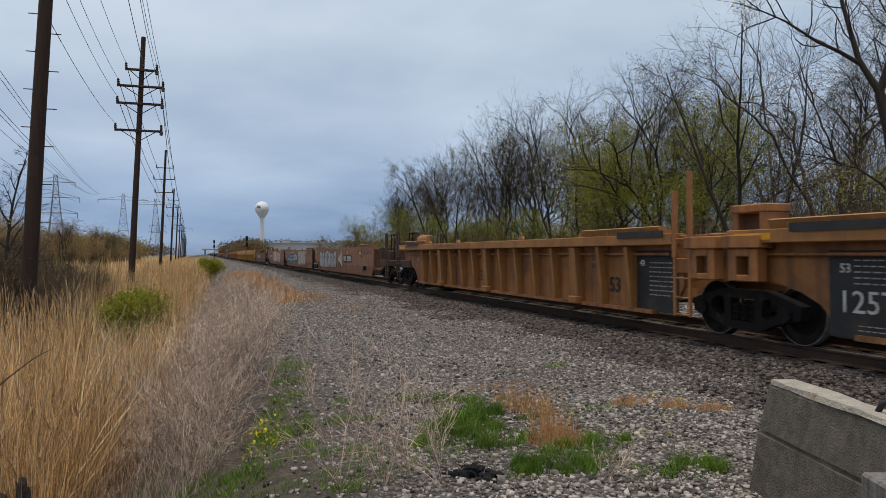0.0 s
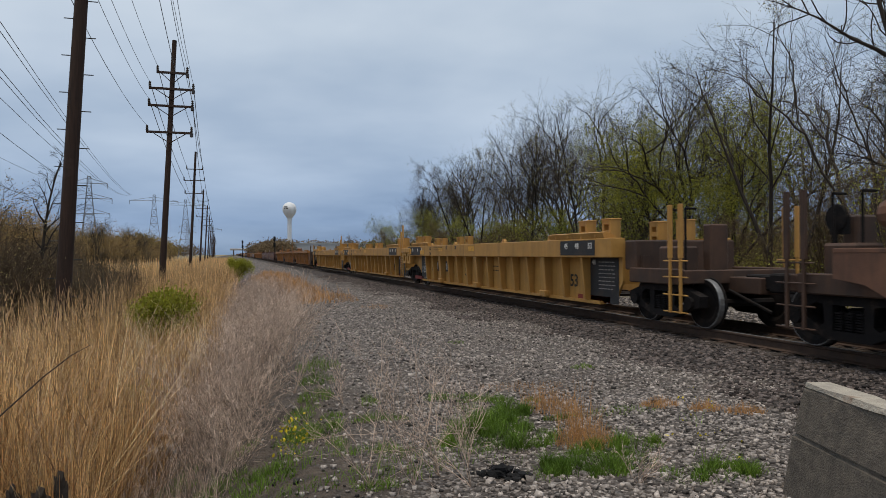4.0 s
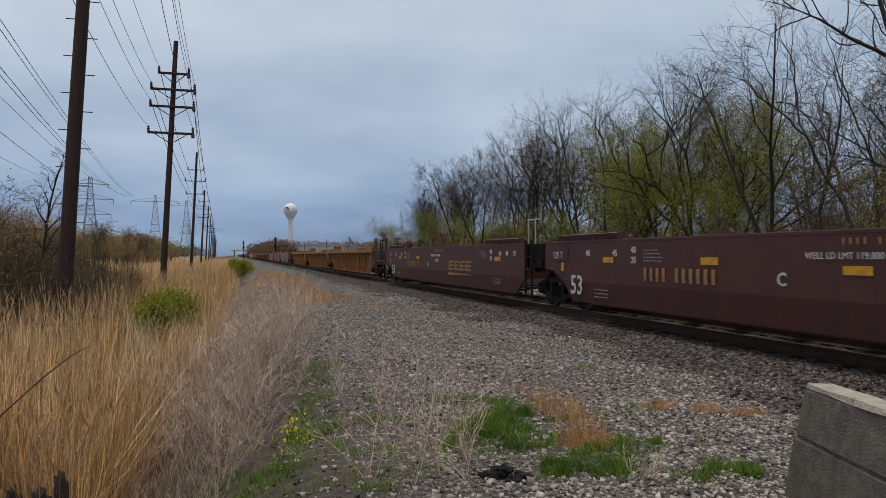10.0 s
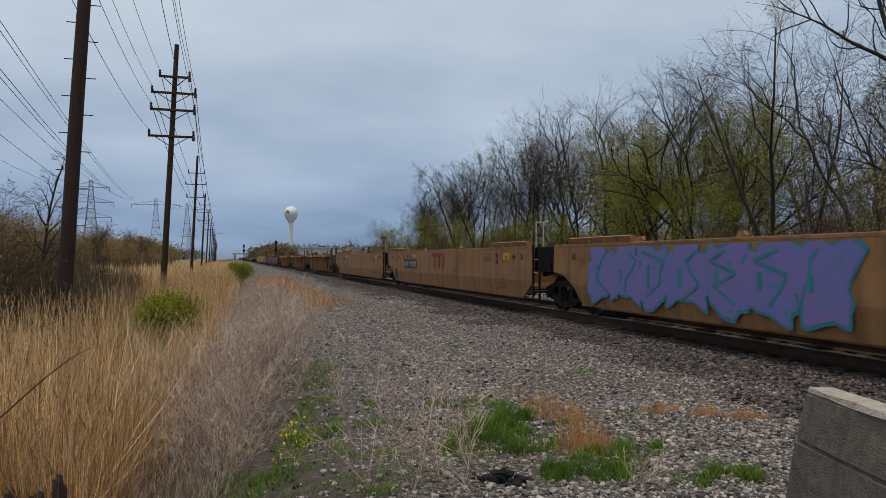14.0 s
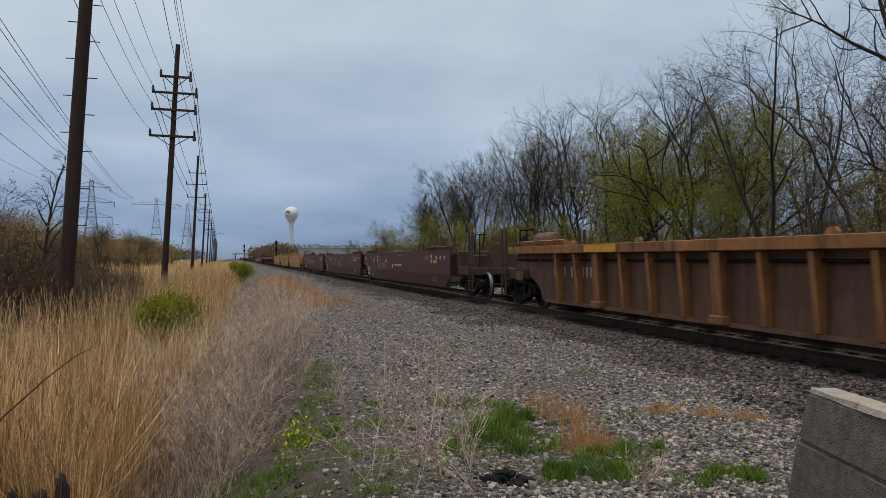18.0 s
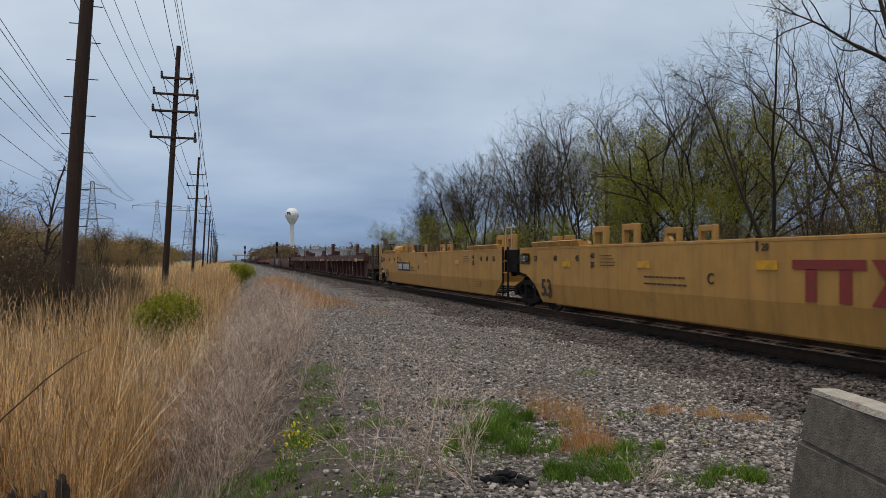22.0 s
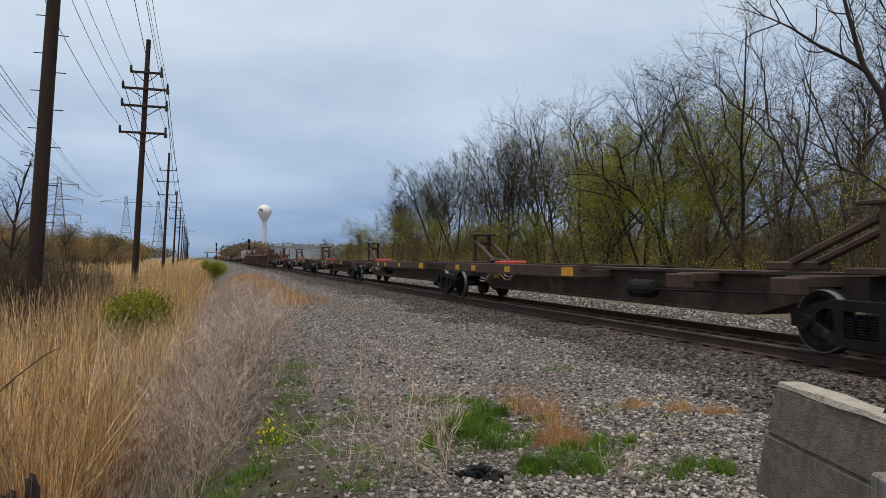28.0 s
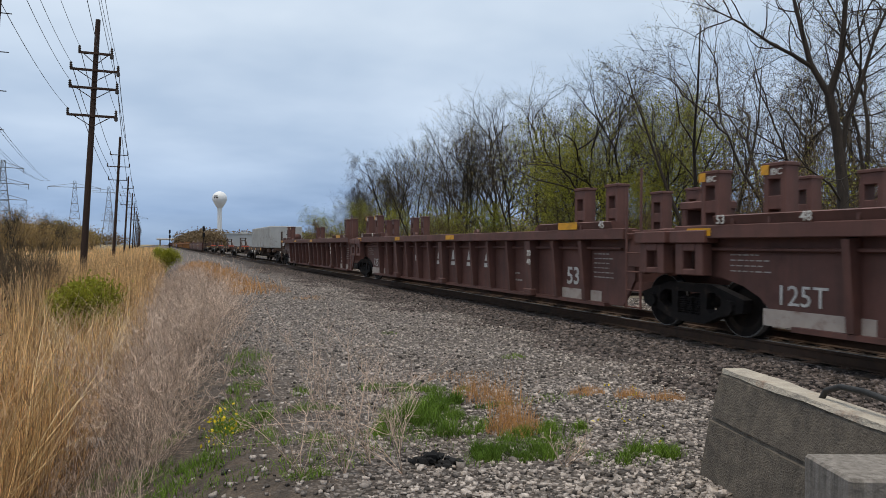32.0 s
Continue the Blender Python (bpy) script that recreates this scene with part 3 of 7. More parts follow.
def side_wall(style, half, material, near=True):
    s = -1 if near else 1

    def make():
        bm = bmesh.new()
        out = wall_outline(style, half, 0, 0)
        if style in ("smooth", "low"):
            # upper sheet upright, lower sheet leaning in below the fold
            fold = 0.77
            def x_at(z):
                return W2 if z >= fold else W2 - (fold - z) * 0.13
        else:
            def x_at(z):
                return W2 - RECESS
        pts = []
        n = len(out)
        for i in range(n):
            p, q = out[i], out[(i + 1) % n]
            pts.append(p)
            if style in ("smooth", "low") and (p[1] - 0.77) * (q[1] - 0.77) < 0:
                t = (0.77 - p[1]) / (q[1] - p[1])
                pts.append((p[0] + t * (q[0] - p[0]), 0.77))
        a = [bm.verts.new((s * x_at(z), y, z)) for y, z in pts]
        b = [bm.verts.new((s * (x_at(z) - 0.05), y, z)) for y, z in pts]
        if style in ("smooth", "low"):
            k = [i for i, p in enumerate(pts) if abs(p[1] - 0.77) < 1e-6]
            i, j = k[0], k[1]
            loops = [list(range(i, j + 1)), list(range(j, len(pts))) + list(range(0, i + 1))]
            for lp in loops:
                bm.faces.new([a[m] for m in lp])
                bm.faces.new([b[m] for m in reversed(lp)])
        else:
            bm.faces.new(a)
            bm.faces.new(b[::-1])
        for i in range(len(pts)):
            j = (i + 1) % len(pts)
            bm.faces.new((a[i], a[j], b[j], b[i]))
        return finish(bm, "side_wall", material)
    return shared(("wall", style, half, material.name, near), make)


def wheelset_parts(parent, at):
    """A two-axle truck: bolster, side frames with springs, wheels with bright treads."""
    def bolster():
        bm = boxes((0, 0, 0.52, 1.9, 0.34, 0.2), (0, 0, 0.68, 0.7, 0.7, 0.14), bevel=0.03)
        for y in (-0.89, 0.89):
            rod(bm, (-1.02, y, 0.46), (1.02, y, 0.46), 0.075, 8)
            box(bm, 0, y * 0.62, 0.42, 1.7, 0.12, 0.10)
        return finish(bm, "truck", steel_dark)

    def frame_mesh():
        bm = bmesh.new()
        outer = [(-1.14, 0.40), (-1.0, 0.37), (-0.68, 0.30), (-0.36, 0.17), (0.36, 0.17), (0.68, 0.30), (1.0, 0.37), (1.14, 0.40), (1.17, 0.60), (0.95, 0.67), (0.5, 0.80), (-0.5, 0.80), (-0.95, 0.67), (-1.17, 0.60)]
        ring = []
        for x in (-0.09, 0.09):
            ring.append([bm.verts.new((x, y, z)) for y, z in outer])
        holes = [[(-0.72, 0.47), (-0.50, 0.34), (-0.40, 0.40), (-0.42, 0.66), (-0.56, 0.68), (-0.70, 0.60)], [(0.40, 0.40), (0.50, 0.34), (0.72, 0.47), (0.70, 0.60), (0.56, 0.68), (0.42, 0.66)], [(-0.26, 0.30), (0.26, 0.30), (0.26, 0.66), (-0.26, 0.66)]]
        for x, vs in zip((-0.09, 0.09), ring):
            edges = [bm.edges.new((vs[i], vs[(i + 1) % len(vs)])) for i in range(len(vs))]
            for h in holes:
                hv = [bm.verts.new((x, y, z)) for y, z in h]
                edges += [bm.edges.new((hv[i], hv[(i + 1) % len(hv)])) for i in range(len(hv))]
            bmesh.ops.triangle_fill(bm, use_beauty=True, use_dissolve=False, edges=edges)
        bm.verts.ensure_lookup_table()
        va = list(bm.verts)
        outer_a, outer_b = va[:len(outer)], va[len(outer):2 * len(outer)]
        for i in range(len(outer)):
            j = (i + 1) % len(outer)
            bm.faces.new((outer_a[i], outer_a[j], outer_b[j], outer_b[i]))
        k = 2 * len(outer)
        half_n = sum(len(h) for h in holes)
        for h in holes:
            ha, hb = va[k:k + len(h)], va[k + half_n:k + half_n + len(h)]
            for i in range(len(h)):
                j = (i + 1) % len(h)
                bm.faces.new((ha[i], ha[j], hb[j], hb[i]))
            k += len(h)
        for y in (-0.89, 0.89):
            rod(bm, (-0.16, y, 0.47), (0.06, y, 0.47), 0.12, 10)
        return finish(bm, "side_frame", steel_truck)

    def spring_mesh():
        bm = bmesh.new()
        for y in (-0.17, 0.0, 0.17):
            for k in range(7):
                box(bm, 0, y, 0.33 + k * 0.037, 0.15, 0.13, 0.020)
            rod(bm, (0, y, 0.30), (0, y, 0.58), 0.035, 6)
        return finish(bm, "spring", steel_dark)

    def wheel_mesh():
        bm = bmesh.new()
        lathe(bm, [(0.07, -0.06), (0.10, -0.07), (0.30, -0.035), (0.37, -0.07), (0.452, -0.07), (0.456, 0.04), (0.485, 0.052), (0.485, 0.07), (0.37, 0.07), (0.30, 0.02), (0.10, 0.06), (0.07, 0.06)], 26, axis="x")
        return finish(bm, "wheel", steel_dark)

    def tread_mesh():
        bm = bmesh.new()
        lathe(bm, [(0.44, -0.071), (0.4535, -0.071), (0.4585, -0.06), (0.4585, 0.03), (0.44, 0.03)], 26, axis="x", caps=False)
        return finish(bm, "tread", steel_tread)
    truck = put("truck", shared("truck", bolster), parent, at)
    for s in (-1, 1):
        fr = put("side_frame", shared("side_frame", frame_mesh), truck, (s * 1.03, 0, 0), 0 if s < 0 else math.pi)
        put("spring", shared("spring", spring_mesh), truck, (s * 1.03, 0, 0))
        for y in (-0.89, 0.89):
            put("wheel", shared("wheel", wheel_mesh), truck, (s * 0.765, y, 0.459), 0 if s < 0 else math.pi)
            if s < 0:
                put("tread", shared("tread", tread_mesh), truck, (s * 0.765, y, 0.459))
    return truck


def add_ladder(unit, kind, material, at, label=""):
    """A ladder or pair of grab posts at the end of a car: one upright carries the other and the rungs."""
    x, y, z = at

    def upright(z0, z1, r, hook=0.0):
        flat = material in (paint_orange, paint_yellow, paint_brown, paint_spine) and not hook
        bm = boxes((0, 0, (z0 + z1) / 2, 0.045, 0.055, z1 - z0), (0, 0, (z1 + 1.3) / 2, 0.06, 0.095, z1 - 1.3), bevel=0.006) if flat else rods(((0, 0, z0), (0, 0, z1)), r=r, sides=6)
        if hook:
            rod(bm, (0, 0, z1), (hook, 0, z1), r, 6)
        return finish(bm, "upright", material)

    def rung(w, r):
        return finish(rods(((0, 0, 0), (0, w, 0)), r=r, sides=5), "rung", material)
    if kind == "ladder":
        lad = put("ladder", shared(("up", material.name, 2.75), lambda: upright(0.30, 2.75, 0.024)), unit, (x, y - 0.2, z), label=label)
        put("upright", shared(("up", material.name, 2.45), lambda: upright(0.30, 2.45, 0.024)), lad, (0, 0.4, 0))
        for h in (0.33, 0.62, 0.95, 1.28, 1.62):
            put("rung", shared(("rung", material.name, 0.4), lambda: rung(0.4, 0.014)), lad, (0, 0, h))
    elif kind == "short":
        lad = put("ladder", shared(("up", "dark", 1.78), lambda: finish(boxes((0, 0, 1.04, 0.05, 0.06, 1.48), bevel=0.006), "upright", steel_truck)), unit, (x, y - 0.2, z), label=label)
        put("upright", shared(("up", "dark", 1.78), lambda: None), lad, (0, 0.4, 0))
        for h in (0.33, 0.66, 1.0, 1.35):
            put("rung", shared(("rung", material.name, 0.4), lambda: rung(0.4, 0.014)), lad, (0, 0, h))
        put("grab_iron", shared("grab_iron", lambda: finish(rods(((0, 0, 1.7), (0, 0, 2.36)), ((0, 0.46, 1.7), (0, 0.46, 2.36)), ((0, 0, 2.36), (0.16, 0, 2.36)), ((0, 0.46, 2.36), (0.16, 0.46, 2.36)), r=0.017), "grab_iron", pale_mark)), lad, (0.1, -0.03, 0), label="pale bent grab irons")
    elif kind == "posts":
        lad = put("ladder", shared(("up", material.name, 2.3), lambda: upright(0.28, 2.3, 0.026)), unit, (x, y - 0.16, z), label=label)
        put("upright", shared(("up", material.name, 2.3), lambda: upright(0.28, 2.3, 0.026)), lad, (0, 0.32, 0))
        for h in (0.3, 0.62, 0.95, 1.25):
            put("rung", shared(("rung", material.name, 0.74), lambda: rung(0.74, 0.014)), lad, (0, -0.21, h))
    else:
        lad = put("handrail", shared(("up", material.name, 2.25), lambda: upright(1.0, 2.25, 0.022, 0.25)), unit, (x, y - 0.25, z), label=label)
        put("upright", shared(("up", material.name, 2.25), lambda: upright(1.0, 2.25, 0.022, 0.25)), lad, (0, 0.5, 0))
    return lad


def bracket_mesh(material, height, solid=False):
    """A container stand: two uprights with a window between them, or a boxed post with a notch."""
    def make():
        bm = bmesh.new()
        if solid:
            for y in (-0.15, 0.15):
                box(bm, 0, y, height / 2, 0.26, 0.09, height, 0.01)
            box(bm, 0, 0, height * 0.88, 0.26, 0.24, height * 0.24, 0.01)
            box(bm, 0, 0, height * 0.42, 0.24, 0.24, height * 0.2, 0.01)
            box(bm, 0, 0, height * 0.97, 0.30, 0.42, height * 0.06, 0.01)
        else:
            box(bm, 0, -0.23, height / 2, 0.14, 0.09, height, 0.012)
            box(bm, 0, 0.23, height / 2, 0.14, 0.09, height, 0.012)
            box(bm, 0, 0, height - 0.07, 0.15, 0.37, 0.14, 0.012)
            box(bm, 0, 0, height * 0.16, 0.12, 0.37, height * 0.2)
        return finish(bm, "container_stand", material)
    return shared(("bracket", material.name, height, solid), make)


def hook_mesh(material):
    def make():
        bm = bmesh.new()
        prism(bm, [(-0.11, 0), (0.11, 0), (0.11, 0.06), (0.05, 0.13), (-0.05, 0.13), (-0.11, 0.06)], "x", -0.04, 0.04)
        return finish(bm, "corner_guide", material)
    return shared(("hook", material.name), make)


def casting_mesh(material):
    """A heavy corner casting with an upright slot through it, under a thick ledge."""
    bm = boxes((0, -0.22, 1.2, 0.20, 0.17, 0.5), (0, 0.22, 1.2, 0.20, 0.17, 0.5), (0, 0, 1.39, 0.20, 0.28, 0.13), (0, 0, 1.0, 0.20, 0.28, 0.10), (0, 0, 1.55, 0.30, 0.78, 0.20), bevel=0.015)
    return finish(bm, "end_casting", material)


def small(parent, name, me, y, z, x=None, label=""):
    return put(name, me, parent, (-(W2 + 0.012) if x is None else x, y, z), label=label)


def end_gear(unit, y, s, material, style):
    """Platform, coupler, brake gear and stands between a truck and the coupler. s: -1 at the front, 1 at the rear."""
    def deck():
        bm = boxes((0, s * 0.0, 0.98, 2.5, 1.5, 0.12), (0, s * 0.2, 0.80, 0.55, 3.0, 0.30), (-1.2, s * -0.1, 0.95, 0.14, 1.7, 0.30), (1.2, s * -0.1, 0.95, 0.14, 1.7, 0.30), (0, s * 0.85, 0.95, 2.5, 0.14, 0.26), bevel=0.02)
        box(bm, 0, -s * 0.75, 1.14, 2.2, 0.12, 0.42)
        box(bm, 0, -s * 0.98, 1.36, 2.45, 0.42, 0.62, 0.03)
        box(bm, -0.85, s * 0.15, 1.28, 0.5, 0.6, 0.5, 0.04)
        box(bm, -0.3, s * 0.55, 1.5, 0.4, 0.25, 0.9, 0.03)
        return finish(bm, "end_platform", paint_spine)

    def gear():
        bm = boxes((0, s * 1.55, 0.86, 0.30, 0.75, 0.28), (0, s * 1.95, 0.86, 0.36, 0.30, 0.34), bevel=0.03)
        rod(bm, (-0.35, s * 1.0, 0.7), (-0.2, s * 1.9, 0.35), 0.03, 6)
        return finish(bm, "coupler", steel_dark)

    def brake():
        bm = bmesh.new()
        lathe(bm, [(0.02, 0.0), (0.19, 0.0), (0.21, 0.02), (0.19, 0.04), (0.02, 0.04)], 14, (0, 0, 0), "x")
        rod(bm, (0, 0, -0.1), (0, 0, -0.9), 0.035, 6)
        box(bm, 0.08, 0, -0.1, 0.14, 0.24, 0.28)
        return finish(bm, "brake_wheel", steel_dark)

    def reservoir():
        bm = bmesh.new()
        lathe(bm, [(0.05, -0.62), (0.19, -0.58), (0.23, -0.48), (0.23, 0.48), (0.19, 0.58), (0.05, 0.62)], 14, (0, 0, 0), "x")
        for v in bm.verts:
            v.co = (v.co.y, v.co.x, v.co.z)
        return finish(bm, "air_reservoir", material)
    put("end_platform", shared(("deck", material.name, s), deck), unit, (0, y, 0))
    put("coupler", shared(("coupler", s), gear), unit, (0, y, 0))
    post_paint = paint_yellow if material is paint_yellow else paint_spine
    add_ladder(unit, "posts", post_paint, (-1.32, y + s * 0.72, 0), "end ladder with tall grab posts")
    add_ladder(unit, "posts", post_paint, (1.32, y + s * 0.72, 0))
    add_ladder(unit, "rail", steel_truck, (-0.9, y + s * 0.2, 0))
    if s > 0 or style == "single":
        put("brake_wheel", shared("brake_wheel", brake), unit, (-0.75, y + s * 0.55, 1.9))
        put("air_reservoir", shared(("reservoir", material.name), reservoir), unit, (-0.55, y - s * 0.7, 1.92))


def well_unit(u, length, style, material, label, ends=("joint", "joint"), chord=None, deep=0.20, ribs=14, brackets=0.0, marks=(), category="well car", covers=True, ladder=True):
    """One well of a container car. u: where its middle is along the train; marks: functions that add its lettering."""
    half = length / 2
    unit = thing("well_car", (TRACK_X, u, RAIL_Z), label, category, "well cars of the train")
    TRAIN.append((unit, u))
    key = (style, round(half, 2), material.name)
    out = wall_outline(style, half, 0, 0)
    y0, y1, top = -half + 1.25, half - 0.1, max(p[1] for p in out)
    mid = (y0 + y1) / 2
    put("side_wall", side_wall(style, half, material, True), unit)
    put("side_wall", side_wall(style, half, material, False), unit)
    ch = chord or material
    hc = deep if style == "ribbed" else 0.07

    def chord_mesh():
        return finish(boxes((0, mid, top - hc / 2 + 0.004, 0.30 if style == "ribbed" else 0.12, y1 - y0, hc), bevel=0.012), "top_chord", ch)
    for s in (-1, 1):
        put("top_chord", shared(("chord", key, ch.name, hc), chord_mesh), unit, (s * (W2 - 0.12 if style == "ribbed" else W2 - 0.055), 0, 0))

    def sill_mesh():
        return finish(boxes((0, (y0 + 0.8 + y1 - 2.1) / 2, 0.29, 0.16, y1 - y0 - 2.9, 0.07)), "bottom_sill", material)
    x_low = W2 - RECESS + 0.02 if style == "ribbed" else W2 - 0.20
    for s in (-1, 1):
        put("bottom_sill", shared(("sill", key), sill_mesh), unit, (s * x_low, 0, 0))

    def floor_mesh():
        bm = bmesh.new()
        for k in range(9):
            box(bm, 0, y0 + 2.4 + k * (y1 - y0 - 5.6) / 8, 0.36, 2.38, 0.5, 0.06)
        for s in (-1, 1):
            box(bm, s * 0.92, mid - 0.3, 0.34, 0.5, y1 - y0 - 3.6, 0.05)
        return finish(bm, "floor", steel_dark)
    put("floor", shared(("floor", key), floor_mesh), unit)

    def bulkhead():
        return finish(boxes((0, 0, 1.15, 2.40, 0.10, 0.9), (0, 0, 1.55, 2.42, 0.22, 0.12)), "bulkhead", material)
    put("bulkhead", shared(("bulkhead", material.name), bulkhead), unit, (0, y0 + 0.9, 0))
    put("bulkhead", shared(("bulkhead", material.name), bulkhead), unit, (0, y1 - 1.9, 0))

    if style == "ribbed":
        def rib_mesh():
            bm = bmesh.new()
            prism(bm, [(-W2 + RECESS - 0.005, 0.30), (-W2 + 0.11, 0.34), (-W2 + 0.005, 1.50), (-W2 + RECESS - 0.005, 1.53)], "y", -0.055, 0.055)
            return finish(bm, "rib", ch)

        def wide_rib():
            bm = bmesh.new()
            prism(bm, [(-W2 + RECESS - 0.005, 0.30), (-W2 + 0.07, 0.34), (-W2 - 0.005, 1.50), (-W2 + RECESS - 0.005, 1.53)], "y", -0.13, 0.13)
            box(bm, -W2 + 0.08, 0, 0.36, 0.16, 0.34, 0.16, 0.02)
            return finish(bm, "rib", ch)

        def far_ribs():
            bm = bmesh.new()
            n = 14
            for k in range(n):
                y = y0 + 1.0 + k * (y1 - y0 - 3.4) / (n - 1)
                box(bm, W2 - 0.08, y, 0.92, 0.16, 0.11, 1.2)
            return finish(bm, "far_ribs", material)
        n = ribs
        for k in range(n):
            y = y0 + 1.45 + k * (y1 - y0 - 4.45) / (n - 1)
            wide = k in (2, n // 2, n - 3)
            put("rib", shared(("rib", wide, ch.name), wide_rib if wide else rib_mesh), unit, (0, y, 0))
        tagged(put("far_ribs", shared(("far_ribs", key), far_ribs), unit), kind="stuff")

        def pipe_mesh():
            return finish(rods(((0, y0 + 0.3, 1.36), (0, y1 - 0.2, 1.36)), r=0.028), "train_pipe", steel_truck if material is paint_brown else material)
        put("train_pipe", shared(("pipe", key), pipe_mesh), unit, (-W2 + 0.17, 0, 0))

    if covers:
        def cover_mesh():
            bm = bmesh.new()
            prism(bm, [(-W2 - 0.04, top + 0.13), (-W2 + 0.01, top + 0.005), (-W2 + 0.30, top + 0.005), (-W2 + 0.30, top + 0.05), (-W2 + 0.05, top + 0.15)], "y", -1.35, 1.35)
            for k in range(4):
                box(bm, -W2 + 0.0, -1.0 + k * 0.66, top + 0.07, 0.05, 0.05, 0.13)
            return finish(bm, "end_cover", ch)
        put("end_cover", shared(("cover", ch.name, style), cover_mesh), unit, (0, y0 + 1.7, 0), label="raised folded guide rail")
        put("end_cover", shared(("cover", ch.name, style), cover_mesh), unit, (0, y1 - 2.2, 0))
        for y in (y0 + 3.25, y1 - 3.75, mid + 2.2, mid - 2.6):
            put("corner_guide", hook_mesh(ch), unit, (-W2 + 0.12, y, top - 0.02))

    # ends
    for e, s in zip(ends, (-1, 1)):
        y = s * half
        if e == "coupler":
            wheelset_parts(unit, (0, y, 0))
            end_gear(unit, y, s, material, style)
        elif s > 0:
            wheelset_parts(unit, (0, y, 0))

            def joint_mesh():
                bm = boxes((0, 0.2, 0.86, 0.5, 2.4, 0.26), (0, 0.5, 1.46, 2.4, 0.75, 0.08), (0, -0.12, 1.3, 2.2, 0.1, 0.6), bevel=0.012)
                for x in (-1.2, 1.2):
                    box(bm, x, 0.5, 1.38, 0.16, 0.8, 0.22, 0.012)
                    box(bm, x, 0.84, 1.12, 0.14, 0.12, 0.42, 0.012)
                    box(bm, x, 0.15, 1.12, 0.14, 0.10, 0.42, 0.012)
                    box(bm, x * 0.85, 0.35, 1.60, 0.3, 0.4, 0.22, 0.02)
                return finish(bm, "articulated_joint", material if style == "ribbed" else steel_truck)
            put("articulated_joint", shared(("joint", material.name, style), joint_mesh), unit, (0, y + 0.15, 0))
            if style == "ribbed":
                for x in (-1, 1):
                    put("end_casting", shared(("casting", material.name), lambda: casting_mesh(material)), unit, (x * (W2 - 0.06), y1 - 0.34, 0))
            else:
                put("end_beam", shared(("end_beam", material.name), lambda: finish(boxes((-0.95, 0.5, 1.62, 0.14, 1.7, 0.12), (0.95, 0.5, 1.62, 0.14, 1.7, 0.12), (0, 0.1, 1.60, 2.0, 0.14, 0.10), (0, 0.9, 1.58, 2.0, 0.3, 0.05), (-0.6, 0.5, 1.74, 0.4, 0.3, 0.12), bevel=0.012), "end_beam", steel_truck)), unit, (0, y, 0), label="dark steel walkway beam between the wells")
        if e == "joint" and s < 0 and ladder:
            add_ladder(unit, "ladder" if style == "ribbed" else "short", material, (-W2 + 0.02, y + 1.0, 0), "side ladder with tall grab posts")

            def step_mesh():
                return finish(boxes((0, 0, 0.98, 2.4, 0.7, 0.08), (-1.26, 0.12, 1.36, 0.10, 0.95, 0.66), (1.26, 0.12, 1.36, 0.10, 0.95, 0.66), (-1.18, 0.24, 1.18, 0.12, 0.10, 0.42), (1.18, 0.24, 1.18, 0.12, 0.10, 0.42), bevel=0.012), "end_platform", material if style == "ribbed" else steel_truck)
            put("end_platform", shared(("step", material.name, style), step_mesh), unit, (0, y + 0.85, 0))
            if style == "ribbed":
                for x in (-1, 1):
                    put("end_casting", shared(("casting", material.name), lambda: casting_mesh(material)), unit, (x * (W2 - 0.10), y + 0.50, 0))
                put("bridge_frame", shared(("portal", material.name), lambda: finish(boxes((0, -0.30, 1.82, 0.5, 0.13, 0.62), (0, 0.30, 1.82, 0.5, 0.13, 0.62), (0, 0, 2.09, 0.54, 0.78, 0.14), (0, 0, 1.56, 0.4, 0.5, 0.16), bevel=0.02), "bridge_frame", material)), unit, (-0.62, y + 0.12, 0), label="raised steel frame over the joint")
    if brackets:
        for y in (y0 + 0.9, y0 + 2.0, y1 - 0.35, y1 - 1.6) if style == "ribbed" else (y0 + 0.4, y0 + 1.3, y1 - 3.7, y1 - 5.0):
            solid = style == "ribbed" and abs(y - (y1 - 0.35)) < 0.01 or (style == "ribbed" and brackets < 0.99)
            put("container_stand", bracket_mesh(ch, brackets, solid), unit, (-0.98, y, top - 0.1), label="tall container stand")
            put("container_stand", bracket_mesh(ch, brackets, solid), unit, (0.98, y, top - 0.1))
    for m in marks:
        m(unit, y0, y1, top)
    return unit


# markings, each a function of the car's side
XR = -(W2 - RECESS) - 0.006


def tape(*places):
    def add(unit, y0, y1, top):
        for f, z, w, h in places:
            small(unit, "reflector", plate(w, h, reflect_yellow), y1 - f * (y1 - y0), z, label="yellow reflective tape")
    return add


def tape_chord(*places):
    def add(unit, y0, y1, top):
        for f, z, w, h in places:
            small(unit, "reflector", plate(w, h, reflect_yellow), y1 - f * (y1 - y0), z, -W2 - 0.036, label="yellow reflective tape")
    return add


def word(body, size, f, z, material=white_mark, x=None, name="lettering"):
    def add(unit, y0, y1, top):
        small(unit, name, letters(body, size, material), y1 - f * (y1 - y0), z, x)
    return add


